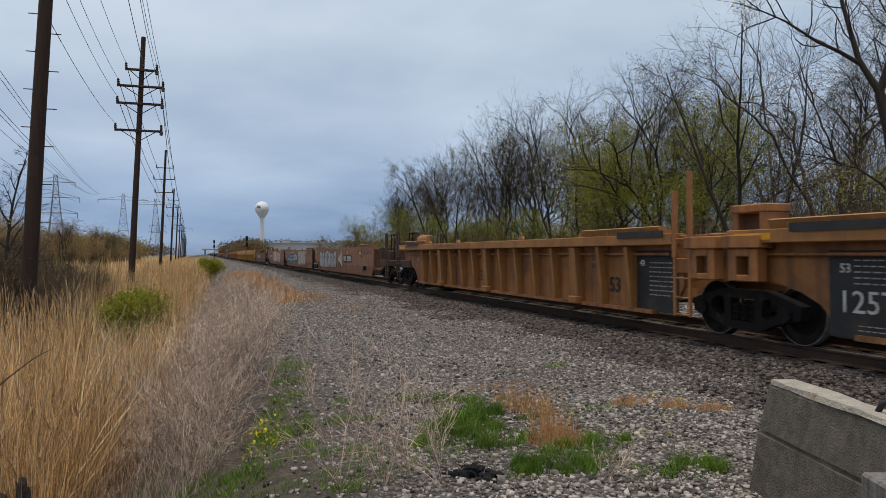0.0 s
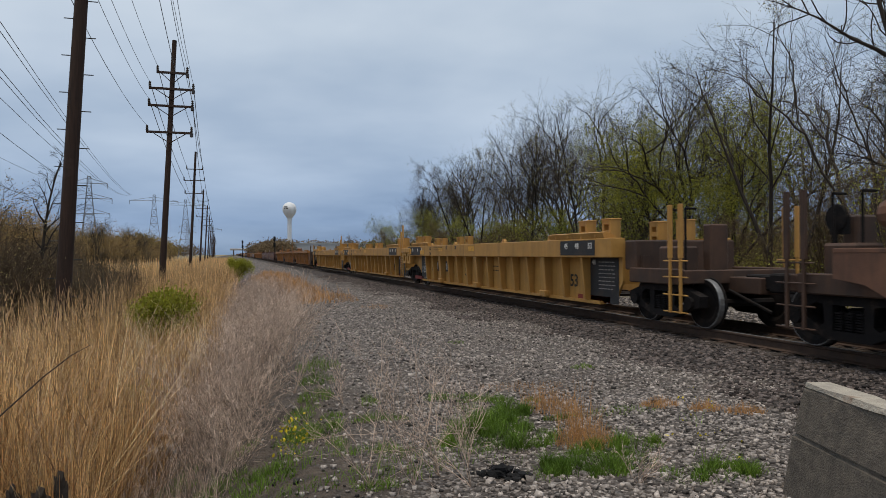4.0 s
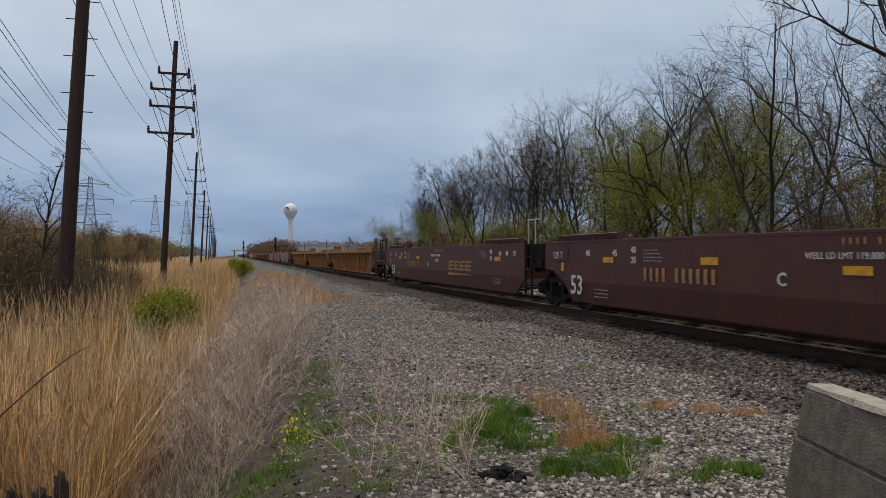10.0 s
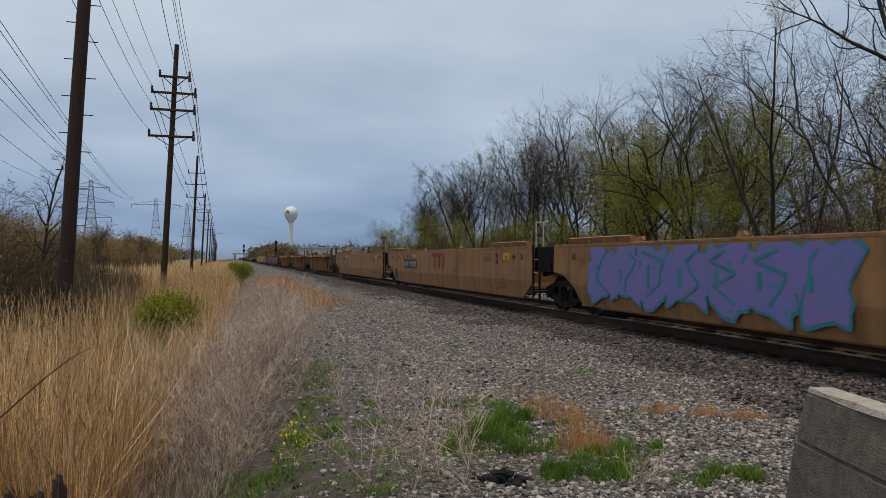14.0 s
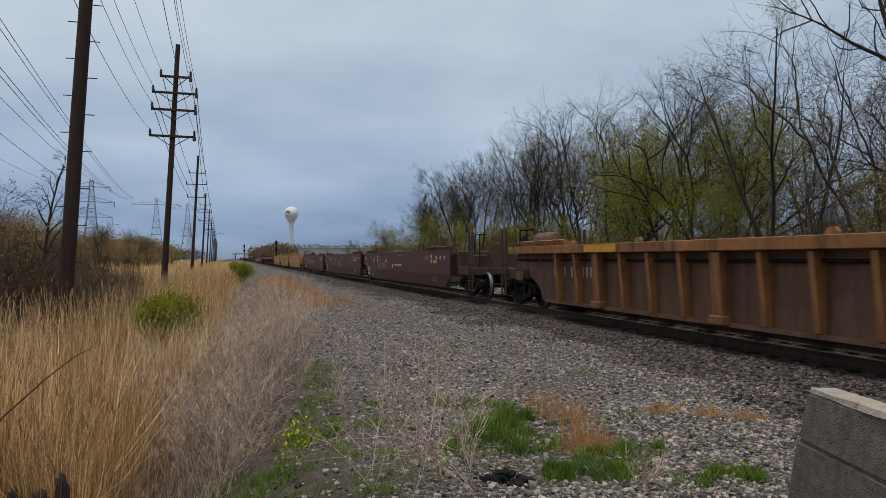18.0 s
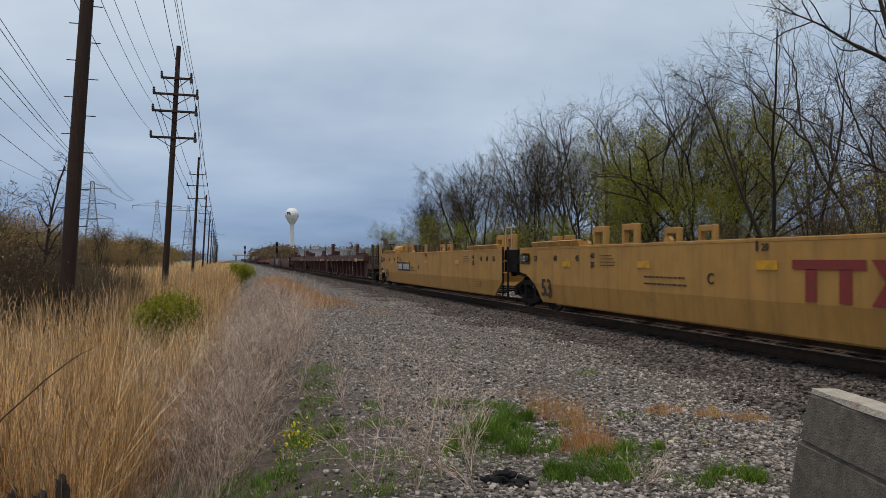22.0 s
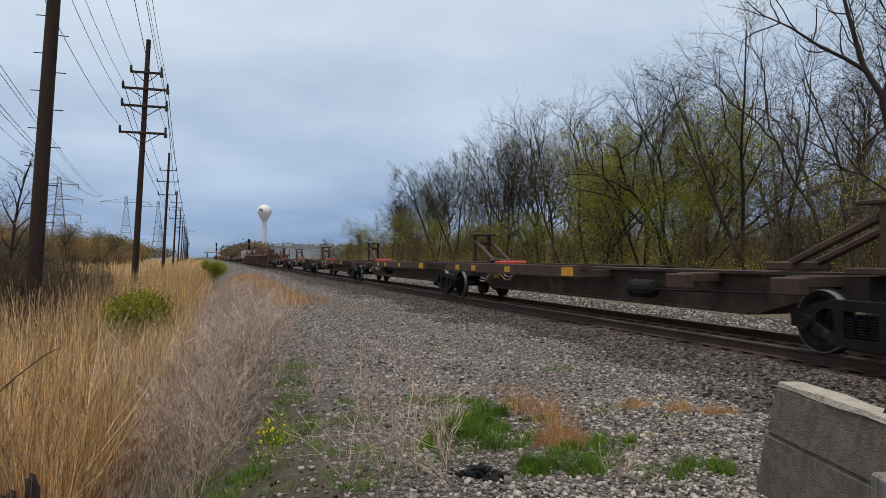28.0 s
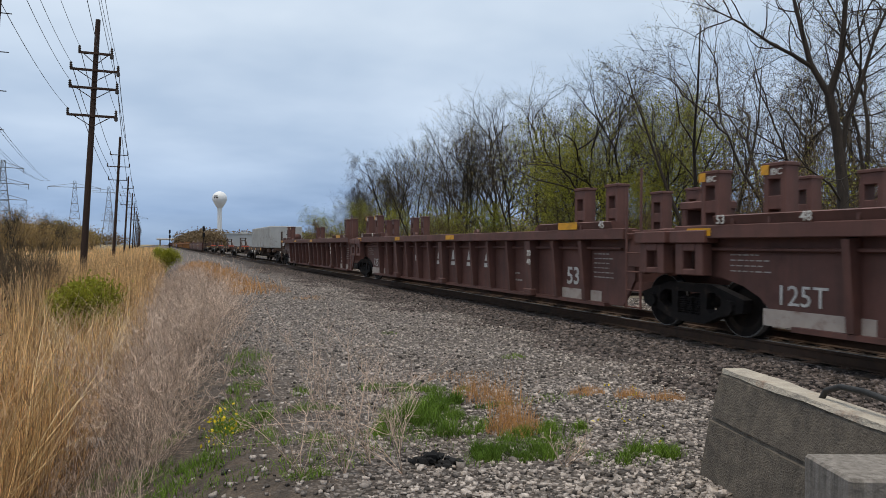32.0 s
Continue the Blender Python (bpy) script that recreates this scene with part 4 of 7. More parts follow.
def number_bars(f, z, height, material=white_mark, panel=None, count=(4, 6), x=None):
    """A car's reporting mark: a plain bar for each character, on its panel if it has one."""
    def add(unit, y0, y1, top):
        w = height * 0.55
        row = [w] * count[0] + [-w] + [w] * count[1]
        y = y1 - f * (y1 - y0)
        total = len(row) * w + (len(row) - 1) * 0.06
        holder = unit
        bx = -(W2 + 0.02) if x is None else x - 0.008
        if panel:
            holder = small(unit, "number_panel", plate(total + 0.2, height + 0.14, panel), y - total / 2, z + height / 2, x)
        at_y = y
        for r in row:
            if r > 0:
                put("character_bar", plate(w * 0.62, height, material), unit, (bx, at_y - w / 2, z + height / 2))
            at_y -= w + 0.06
    return add


def emblem(f, z, height, material, pitch=1.35):
    """A slanted emblem of four blocks over a tapering bar."""
    def add(unit, y0, y1, top):
        def make():
            bm = bmesh.new()
            for k in range(4):
                y = -k * height * pitch
                wide = height * (pitch - 0.3)
                for lo in (0.0, 0.40, 0.80):
                    a, b = y - lo * height * 0.3, y - (lo + 0.2) * height * 0.3
                    prism(bm, [(a, lo * height), (a - wide, lo * height), (b - wide, (lo + 0.2) * height), (b, (lo + 0.2) * height)], "x", -0.003, 0.003)
                prism(bm, [(y, 0), (y - wide * 0.24, 0), (y - wide * 0.24 - height * 0.3, height), (y - height * 0.3, height)], "x", -0.0025, 0.0025)
            prism(bm, [(height * 0.25, -height * 0.55), (-height * 4 * pitch, -height * 0.42), (-height * 4 * pitch, -height * 0.36), (height * 0.15, -height * 0.25)], "x", -0.003, 0.003)
            return finish(bm, "emblem", material)
        small(unit, "emblem", shared(("emblem", height, material.name, pitch), make), y1 - f * (y1 - y0), z)
    return add


def print_lines(f, z, rows, width, line, material=white_mark, x=None):
    def add(unit, y0, y1, top):
        ink = print_mark if material is white_mark else material
        tagged(small(unit, "small_print", small_print(rows, width, line, ink), y1 - f * (y1 - y0), z, x), kind="stuff")
    return add


def panel(f, z, w, h, material, x=None, name="painted_panel"):
    def add(unit, y0, y1, top):
        small(unit, name, plate(w, h, material), y1 - f * (y1 - y0), z, x)
    return add


def spray(seed, f0, f1, z0, z1, fill, line, n=5):
    """Spray-painted swollen shapes with an outline, wordless."""
    def add(unit, y0, y1, top):
        rng = random.Random(seed)
        a, b = y1 - f0 * (y1 - y0), y1 - f1 * (y1 - y0)
        for grow, mat, dx in ((0.06, line, 0.0), (0.0, fill, 0.004)):
            r2 = random.Random(seed)
            for k in range(n):
                bm = bmesh.new()
                cy = a + (b - a) * (k + 0.5) / n
                cz = (z0 + z1) / 2 + r2.uniform(-0.04, 0.04)
                ry, rz = abs(b - a) / n * 0.56, (z1 - z0) / 2
                ph = r2.uniform(0, 6)
                m = 36
                pts = []
                for i in range(m):
                    t = 2 * math.pi * i / m
                    c, s = math.cos(t), math.sin(t)
                    q = 1.0 + 0.15 * math.sin(3 * t + ph) + 0.10 * math.sin(5 * t + 2 * ph) + 0.09 * math.sin(9 * t + 3 * ph)
                    pts.append((cy + (ry + grow) * q * math.copysign(abs(c) ** 0.6, c), min(max(cz + (rz + grow) * q * math.copysign(abs(s) ** 0.6, s), 0.80 if z0 > 0.78 else 0.34), top - 0.09)))
                prism(bm, pts, "x", -0.002, 0.002)
                small(unit, "spray_paint", finish(bm, "spray_paint", mat), 0, 0, -(W2 + 0.010 + dx + 0.0006 * k))
        for k in range(n):
            cy = a + (b - a) * (k + 0.5) / n
            w, h = abs(b - a) / n, z1 - z0
            bm = bmesh.new()
            cz = (z0 + z1) / 2
            pts = [(cy + w * rng.uniform(-0.4, 0.4), cz + h * f) for f in (-0.38, -0.15, 0.05, 0.22, 0.38)]
            r = min(w, h) * 0.035
            for i, (p, q) in enumerate(zip(pts, pts[1:])):
                dy, dz = q[0] - p[0], q[1] - p[1]
                ln = math.hypot(dy, dz)
                ny, nz = -dz / ln * r, dy / ln * r
                prism(bm, [(p[0] + ny, p[1] + nz), (p[0] - ny, p[1] - nz), (q[0] - ny * 0.6, q[1] - nz * 0.6), (q[0] + ny * 0.6, q[1] + nz * 0.6)], "x", -0.001 - 0.0004 * i, 0.001)
            box(bm, 0, cy + w * 0.18, cz - h * 0.05, 0.004, w * rng.uniform(0.06, 0.12), h * rng.uniform(0.2, 0.4))
            small(unit, "spray_paint", finish(bm, "spray_paint", line), 0, 0, -(W2 + 0.022))
    return add


def blot(points, material, dx=0.026):
    """A flat painted patch, its outline in shares of the side's length and in heights."""
    def add(unit, y0, y1, top):
        bm = bmesh.new()
        prism(bm, [(y1 - f * (y1 - y0), z) for f, z in points], "x", -0.002, 0.002)
        small(unit, "spray_paint", finish(bm, "spray_paint", material), 0, 0, -(W2 + dx))
    return add


def block_spray(f0, f1, z0, z1, fill, line, n, seed):
    """A row of tall swollen blocks with pale rims and dripping feet, wordless."""
    rng, out, w = random.Random(seed), [], (f1 - f0) / n
    for k in range(n):
        a, b, t = f0 + k * w, f0 + (k + 1) * w, z1 - rng.uniform(0.0, 0.12)
        tilt, foot = rng.uniform(-0.2, 0.2) * w, rng.uniform(0.0, 0.1)
        for grow, mat, dx in ((0.0, line, 0.011), (0.075, fill, 0.016)):
            g, h = grow * w * 1.2, grow * 0.5
            m = (a + b) / 2
            out.append(blot([(a + g - tilt, z0 + foot), (m - 0.1 * w, z0 + foot), (m - 0.02 * w, z0 + 0.3 * (z1 - z0)), (m + 0.1 * w, z0 + foot - 0.03), (b - g - tilt, z0 + foot), (b - g + tilt, t - 0.12 - h), (b - g * 1.6 - 0.14 * w + tilt, t - h), (m + 0.06 * w, t - h), (m, t - 0.16 - h * 1.4), (m - 0.06 * w, t - h - 0.02), (a + g * 1.6 + 0.14 * w + tilt, t - h), (a + g + tilt, t - 0.13 - h)], mat, dx + 0.0004 * k))
            if mat is fill:
                out.append(blot([(m - 0.08 * w, z1 - 0.52), (m + 0.05 * w, z1 - 0.50), (m + 0.08 * w, z1 - 0.32), (m - 0.05 * w, z1 - 0.34)], line, 0.022))
    return out


def spine_unit(u, length, first=False, last=False, load=False):
    """One platform of an articulated spine car."""
    half = length / 2
    unit = thing("spine_car", (TRACK_X, u, RAIL_Z), "rusty dark brown skeletal spine car with a trailer hitch", "spine car", "spine cars of the train")
    TRAIN.append((unit, u))

    def sill():
        bm = bmesh.new()
        prism(bm, [(-half + 0.5, 0.72), (-half + 1.6, 0.72), (-half + 2.7, 0.40), (half - 2.7, 0.40), (half - 1.6, 0.72), (half - 0.3, 0.72), (half - 0.3, 1.10), (-half + 0.5, 1.10)], "x", -0.36, 0.36)
        box(bm, 0, 0, 1.12, 0.95, length - 2.2, 0.05)
        box(bm, 0, 0, 0.42, 0.85, length - 5.6, 0.05)
        return finish(bm, "center_sill", spine_sill)
    put("center_sill", shared(("sill", length), sill), unit)
    p0, p1 = (-half + 7.0, half - 0.7) if first else (-half + 1.75, half - 6.4)

    def platform():
        bm = bmesh.new()
        for s in (-1, 1):
            box(bm, s * 1.28, (p0 + p1) / 2, 1.05, 0.09, p1 - p0, 0.27, 0.01)
            box(bm, s * 1.12, (p0 + p1) / 2, 1.17, 0.40, p1 - p0, 0.03)
        n = 5
        for k in range(n):
            box(bm, 0, p0 + 0.15 + k * (p1 - p0 - 0.3) / (n - 1), 1.02, 2.5, 0.22, 0.16)
        return finish(bm, "side_platform", paint_spine)
    put("side_platform", shared(("platform", length, first), platform), unit)
    for k, f in enumerate((0.05, 0.42, 0.70, 0.86)):
        w = 0.36 if k else 0.55
        put("reflector", plate(w, 0.16 if k else 0.2, reflect_yellow), unit, (-1.334, p0 + f * (p1 - p0), 1.05), label="yellow reflective tape")

    for y, z, w, h in ((half - 1.5, 0.98, 0.5, 0.14), (half - 2.55, 0.92, 0.2, 0.24), (half - 3.0, 0.78, 0.45, 0.12)):
        put("reflector", plate(w, h, reflect_yellow), unit, (-0.366, y, z), label="yellow reflective tape")

    def arms():
        bm = bmesh.new()
        for y in ((-half + 1.1, -half + 3.6) if first else (half - 1.3, half - 4.2)):
            box(bm, 0, y, 1.02, 2.3, 0.3, 0.18, 0.02)
            for s in (-1, 1):
                box(bm, s * 1.2, y, 0.96, 0.2, 0.55, 0.26, 0.02)
        return finish(bm, "cross_arm", paint_spine)
    put("cross_arm", shared(("arms", length, first), arms), unit)

    def stand():
        bm = boxes((0, 0.0, 1.02, 0.75, 0.62, 0.07), (-0.27, 0.1, 0.5, 0.12, 0.16, 1.05), (0.27, 0.1, 0.5, 0.12, 0.16, 1.05), (0, 0.1, 0.72, 0.6, 0.12, 0.10), (0, 0, 0.04, 0.9, 0.9, 0.10), bevel=0.015)
        for s in (-1, 1):
            rod(bm, (s * 0.27, 0.0, 0.80), (s * 0.27, -1.75, 0.08), 0.07, 6)
        box(bm, 0, -1.75, 0.1, 0.8, 0.5, 0.14, 0.02)
        return finish(bm, "trailer_hitch", paint_spine)
    put("trailer_hitch", shared("stand", stand), unit, (0, half - 0.95, 1.14), label="raised trailer hitch with sloping struts")
    put("bumper_block", shared("bumper", lambda: finish(boxes((0, 0, 0.07, 0.8, 0.42, 0.12), bevel=0.03), "bumper_block", red_orange)), unit, (0, half - 2.75, 1.14), label="red-orange painted steel block")
    put("bumper_block", MESHES["bumper"], unit, (0, half - 3.45, 1.14), label="red-orange painted steel block")
    if first:
        put("trailer_hitch", shared("stand", stand), unit, (0, -half + 0.4, 1.14), math.pi)

    def tank_mesh():
        bm = bmesh.new()
        lathe(bm, [(0.05, -0.42), (0.16, -0.38), (0.19, -0.30), (0.19, 0.30), (0.16, 0.38), (0.05, 0.42)], 14, (0, 0, 0), "x")
        for v in bm.verts:
            v.co = (v.co.y, v.co.x, v.co.z)
        rod(bm, (0, -0.4, 0), (0.1, -3.2, 0.05), 0.02, 5)
        rod(bm, (0.1, 0.4, 0), (0.3, 0.6, 0.2), 0.05, 5)
        return finish(bm, "air_reservoir", steel_truck)
    put("air_reservoir", shared("spine_tank", tank_mesh), unit, (-0.72, p0 - 1.6 if first else half - 7.2, 0.74))

    def hoses():
        pts = [(-0.45, half - 4.6 + 0.35 * k, 0.86 - 0.16 * math.sin(k * 1.1) - 0.02 * k) for k in range(9)]
        v, q = tubes([(pts, [0.025] * 9, 5), ([(p[0] - 0.05, p[1] - 0.2, p[2] + 0.1) for p in pts], [0.02] * 9, 5)])
        return fast_mesh("brake_hose", v, q, material=pale_mark)
    put("brake_hose", shared(("hoses", length), hoses), unit)
    if last and not load:
        put("spray_paint", letters("SAV", 0.44, pale_mark), unit, (-0.37, half - 3.2, 0.56), label="pale sprayed tag")
    if first:
        wheelset_parts(unit, (0, -half, 0))
    wheelset_parts(unit, (0, half, 0))
    put("coupler" if last else "articulated_joint", shared("spine_joint", lambda: finish(boxes((0, 0.4, 0.86, 0.5, 2.2, 0.24), (0, -0.6, 0.9, 0.3, 1.4, 0.22), bevel=0.02), "joint", steel_dark)), unit, (0, half, 0))
    if first:
        put("coupler", shared("spine_coupler", lambda: finish(boxes((0, -0.9, 0.86, 0.4, 1.9, 0.26), bevel=0.03), "coupler", steel_dark)), unit, (0, -half, 0))
    if load:
        box_u = thing("freight_container", (TRACK_X, u, RAIL_Z), "plain light grey steel freight container on a spine car", "container")
        TRAIN.append((box_u, u))

        def shell():
            bm = boxes((0, 0, 2.0, 2.44, 11.2, 1.68), bevel=0.03)
            for k in range(36):
                box(bm, -1.22, -5.3 + k * 0.3, 2.0, 0.05, 0.15, 1.45)
            return finish(bm, "shell", paint_grey)
        put("shell", shared("container", shell), box_u)
    return unit


def car(trucks, build):
    """Units of one car between its trucks; build(index, middle, length, ends)."""
    n = len(trucks) - 1
    for i, (a, b) in enumerate(zip(trucks, trucks[1:])):
        build(i, (a + b) / 2 * 1.11, round((b - a) * 1.11, 1), ("coupler" if i == 0 else "joint", "coupler" if i == n - 1 else "joint"))


def standard_marks(color, f53=0.08):
    return [word("53", 0.62, f53, 0.46, color)]


def ladder_numbers(color, front=True, z=1.36, size=0.2):
    fs = ((0.895, "45"), (0.925, "48"), (0.957, "53")) if front else ((0.055, "53"), (0.12, "48"), (0.185, "45"))
    return [word(t, size, f, z, color) for f, t in fs]


def ends_of_well(color):
    """The length marks by both ends of a smooth-sided car."""
    return ladder_numbers(color, True) + ladder_numbers(color, False) + [word("40", 0.19, 0.225, 1.42, color), word("20", 0.19, 0.225, 1.22, color), word("40", 0.19, 0.852, 1.42, color), word("20", 0.19, 0.852, 1.22, color),
            print_lines(0.80, 1.50, 4, 0.6, 0.06, color), print_lines(0.25, 1.48, 4, 0.6, 0.07, color), print_lines(0.87, 0.66, 3, 0.6, 0.07, color)]


# orange-brown ribbed cars
BLACK_END = [panel(0.125, 0.84, 1.25, 1.14, paint_black, XR), word("125T", 0.42, 0.098, 0.60, white_mark, XR - 0.01), print_lines(0.112, 1.28, 5, 0.6, 0.075, white_mark, XR - 0.01), print_lines(0.115, 0.44, 2, 0.6, 0.06, white_mark, XR - 0.01),
             panel(0.957, 0.86, 1.25, 1.14, paint_black, XR), print_lines(0.945, 1.2, 8, 0.7, 0.085, white_mark, XR - 0.01), word("48", 0.16, 0.928, 1.14, white_mark, XR - 0.01), word("53", 0.42, 0.867, 0.60, black_mark, XR - 0.008), word("20", 0.16, 0.852, 1.24, black_mark, -W2 - 0.02), word("40", 0.16, 0.852, 1.07, black_mark, -W2 - 0.02), panel(0.949, 1.72, 1.45, 0.12, paint_black, -W2 - 0.05, "guide_strip"), panel(0.11, 1.73, 1.5, 0.12, paint_black, -W2 - 0.05, "guide_strip"), word("53", 0.17, 0.100, 1.12, white_mark, XR - 0.01), word("48", 0.17, 0.144, 1.12, white_mark, XR - 0.01),
             panel(0.03, 1.62, 0.7, 0.10, reflect_yellow, -W2 - 0.036, "reflector")]
CHORD_MARKS = [panel(0.075, 1.52, 2.3, 0.34, paint_black, -W2 - 0.035), panel(0.915, 1.52, 1.7, 0.34, paint_black, -W2 - 0.035), panel(0.035, 1.50, 0.5, 0.24, reflect_yellow, -W2 - 0.042, "reflector"), panel(0.15, 1.46, 0.6, 0.18, reflect_yellow, -W2 - 0.042, "reflector")] + [word(t, 0.19, f, 1.50, white_mark, -W2 - 0.042) for f, t in ((0.058, "53"), (0.105, "48"), (0.14, "45"), (0.88, "45"), (0.91, "48"), (0.945, "53"))] + [word("40", 0.18, 0.215, 1.54, black_mark, -W2 - 0.04), word("20", 0.18, 0.215, 1.34, black_mark, -W2 - 0.04)]
ORANGE = "orange-brown ribbed steel well car, empty and weathered"


def orange_car(i, u, length, ends):
    marks = list(BLACK_END) if i != 9 else []
    if i == 0 and ends[0] == "coupler":
        marks = BLACK_END[:4]
    marks = marks + [print_lines(0.3, 1.64, 1, 1.4, 0.07, black_mark, -W2 - 0.038), print_lines(0.45, 0.85, 3, 0.9, 0.12, black_mark, XR)]
    if ends[1] == "coupler":
        marks = marks[4:] + [number_bars(0.19, 0.95, 0.22, black_mark, None, (4, 6), XR)]
    well_unit(u, length, "ribbed", paint_orange, ORANGE, ends, chord=paint_ochre, marks=marks)


def yellow_ribbed(i, u, length, ends):
    marks = list(BLACK_END[:4]) + list(BLACK_END[4:8]) + CHORD_MARKS + [number_bars(0.19, 0.78, 0.26, white_mark, paint_black, (4, 6), XR), word("53", 0.50, 0.42, 0.62, black_mark, XR), word("B", 0.2, 0.34, 1.56, black_mark, -W2 - 0.04), word("20", 0.18, 0.40, 1.56, black_mark, -W2 - 0.04),
             print_lines(0.25, 1.64, 2, 1.3, 0.06, black_mark, -W2 - 0.038), print_lines(0.55, 1.0, 2, 1.0, 0.13, black_mark, XR), panel(0.93, 0.36, 1.5, 0.14, red_mark, XR), panel(0.07, 0.36, 1.5, 0.14, red_mark, XR)] + [tape_chord((0.5, 1.56, 0.6, 0.16), (0.3, 1.56, 0.5, 0.14))]
    if ends[1] == "coupler":
        marks = marks[4:]
    well_unit(u, length, "ribbed", paint_yellow, "yellow ribbed steel well car with tall container stands", ends, deep=0.42, brackets=0.56, marks=marks)


def maroon_smooth(tag=None, limit="WELL LD LMT 119,800", plan="beb"):
    def build(i, u, length, ends):
        letter = "BCA"[i]
        marks = ends_of_well(white_mark) + [word("53", 0.62, 0.078, 0.48, white_mark), panel(0.055, 1.1, 0.14, 0.2, reflect_yellow, name="reflector"), print_lines(0.142, 0.62, 3, 0.6, 0.08, white_mark), tape((0.175, 1.28, 0.42, 0.12), (0.36, 1.28, 0.45, 0.13), (0.888, 1.27, 0.5, 0.13))]
        if plan[i] == "a":
            marks.append(emblem(0.61, 0.84, 0.34, gold_mark, 1.95))
        if plan[i] in "ab":
            marks += [number_bars(0.25, 0.88, 0.26, gold_mark), word(letter, 0.28, 0.445, 0.93, white_mark), word(limit, 0.13, 0.475, 1.03 if limit.startswith("LD") else 1.33, white_mark), number_bars(0.51, 1.52, 0.09, gold_mark)] + ([] if limit.startswith("LD") else [tape((0.523, 1.18, 0.45, 0.12))])
        else:
            marks += [word(letter, 0.28, 0.33, 0.93, white_mark), emblem(0.45, 0.90, 0.30, gold_mark), print_lines(0.60, 0.98, 1, 0.9, 0.12, white_mark), tape((0.56, 1.45, 0.42, 0.12))]
        if i < 2:
            marks += [panel(0.045, 1.42, 0.95, 0.36, paint_black), panel(0.045, 1.42, 0.91, 0.32, paint_maroon, -(W2 + 0.016)), word("125 T", 0.23, 0.026, 1.31, white_mark, -(W2 + 0.02))]
        if tag and i == tag[0]:
            marks.append(tag[1])
        well_unit(u, length, "smooth", paint_maroon, "maroon smooth-sided well car with faded gold lettering", ends, marks=marks)
    return build


blue_spray = surface("blue_violet_spray", (0.14, 0.15, 0.36), (0.19, 0.14, 0.36), 1.2, 0.5, bump=0, stain=(0.03, 0.19, 0.24), stain_scale=2.2)
teal_spray = surface("teal_spray", (0.03, 0.20, 0.24), (0.04, 0.15, 0.20), 2.0, 0.5, bump=0)
silver_spray = surface("silver_spray", (0.36, 0.36, 0.36), (0.24, 0.235, 0.23), 1.5, 0.5, bump=0)
navy_spray = surface("navy_spray", (0.012, 0.028, 0.05), (0.02, 0.045, 0.075), 1.6, 0.5, bump=0)
cyan_spray = surface("pale_cyan_spray", (0.16, 0.36, 0.46), (0.10, 0.26, 0.36), 2.0, 0.5, bump=0, stain=(0.03, 0.12, 0.2), stain_scale=3)
pink_spray = surface("pink_white_spray", (0.45, 0.30, 0.28), (0.40, 0.36, 0.35), 1.6, 0.5, bump=0, stain=(0.30, 0.12, 0.10), stain_scale=2.5)
white_spray = surface("white_spray", (0.52, 0.50, 0.47), (0.42, 0.40, 0.38), 2.0, 0.5, bump=0)


def brown_smooth(i, u, length, ends):
    sprays = (block_spray(0.12, 0.47, 0.50, 1.60, silver_spray, paint_black, 6, 3) + [blot([(0.50, 1.05), (0.57, 1.58), (0.572, 0.62)], silver_spray, 0.014), blot([(0.505, 0.92), (0.56, 0.50), (0.555, 0.62), (0.53, 0.88)], paint_black, 0.012), number_bars(0.60, 0.98, 0.26, white_mark, paint_black), panel(0.90, 0.66, 0.6, 0.26, paint_black), panel(0.90, 0.66, 0.64, 0.30, white_mark)],
              block_spray(0.13, 0.41, 0.45, 1.60, navy_spray, white_spray, 6, 5) + [blot([(0.125, 1.0), (0.18, 1.02), (0.24, 0.94), (0.30, 0.97), (0.36, 0.93), (0.405, 1.0), (0.402, 0.86), (0.35, 0.78), (0.30, 0.80), (0.25, 0.77), (0.19, 0.86), (0.13, 0.84)], cyan_spray, 0.0195), blot([(0.60, 0.52), (0.62, 0.55), (0.66, 1.58), (0.64, 1.60)], teal_spray, 0.012), panel(0.455, 1.10, 2.3, 0.62, paint_black), bars_mark(0.40, 0.86), spray(8, 0.56, 0.80, 0.60, 1.6, pink_spray, teal_spray, 4)],
              [number_bars(0.20, 1.05, 0.24, white_mark, paint_black), spray(11, 0.40, 0.52, 0.60, 1.55, pink_spray, white_spray, 3), panel(0.56, 1.10, 1.3, 1.05, white_spray), spray(12, 0.52, 0.60, 0.75, 1.45, white_spray, paint_black, 2), spray(13, 0.63, 0.80, 0.60, 1.55, pink_spray, red_mark, 4)])[i]
    marks = ends_of_well(black_mark) + standard_marks(black_mark, 0.082) + sprays + [tape((0.04, 1.52, 0.5, 0.12), (0.30, 1.5, 0.42, 0.12), (0.66, 1.45, 0.42, 0.12), (0.84, 1.42, 0.5, 0.12))]
    if i > 0:
        marks += [panel(0.018, 1.42, 0.6, 0.24, paint_black), word("125T", 0.2, 0.008, 1.36, white_mark)]
    well_unit(u, length, "smooth", paint_russet, "red-brown smooth-sided well car covered in spray paint", ends, marks=marks)


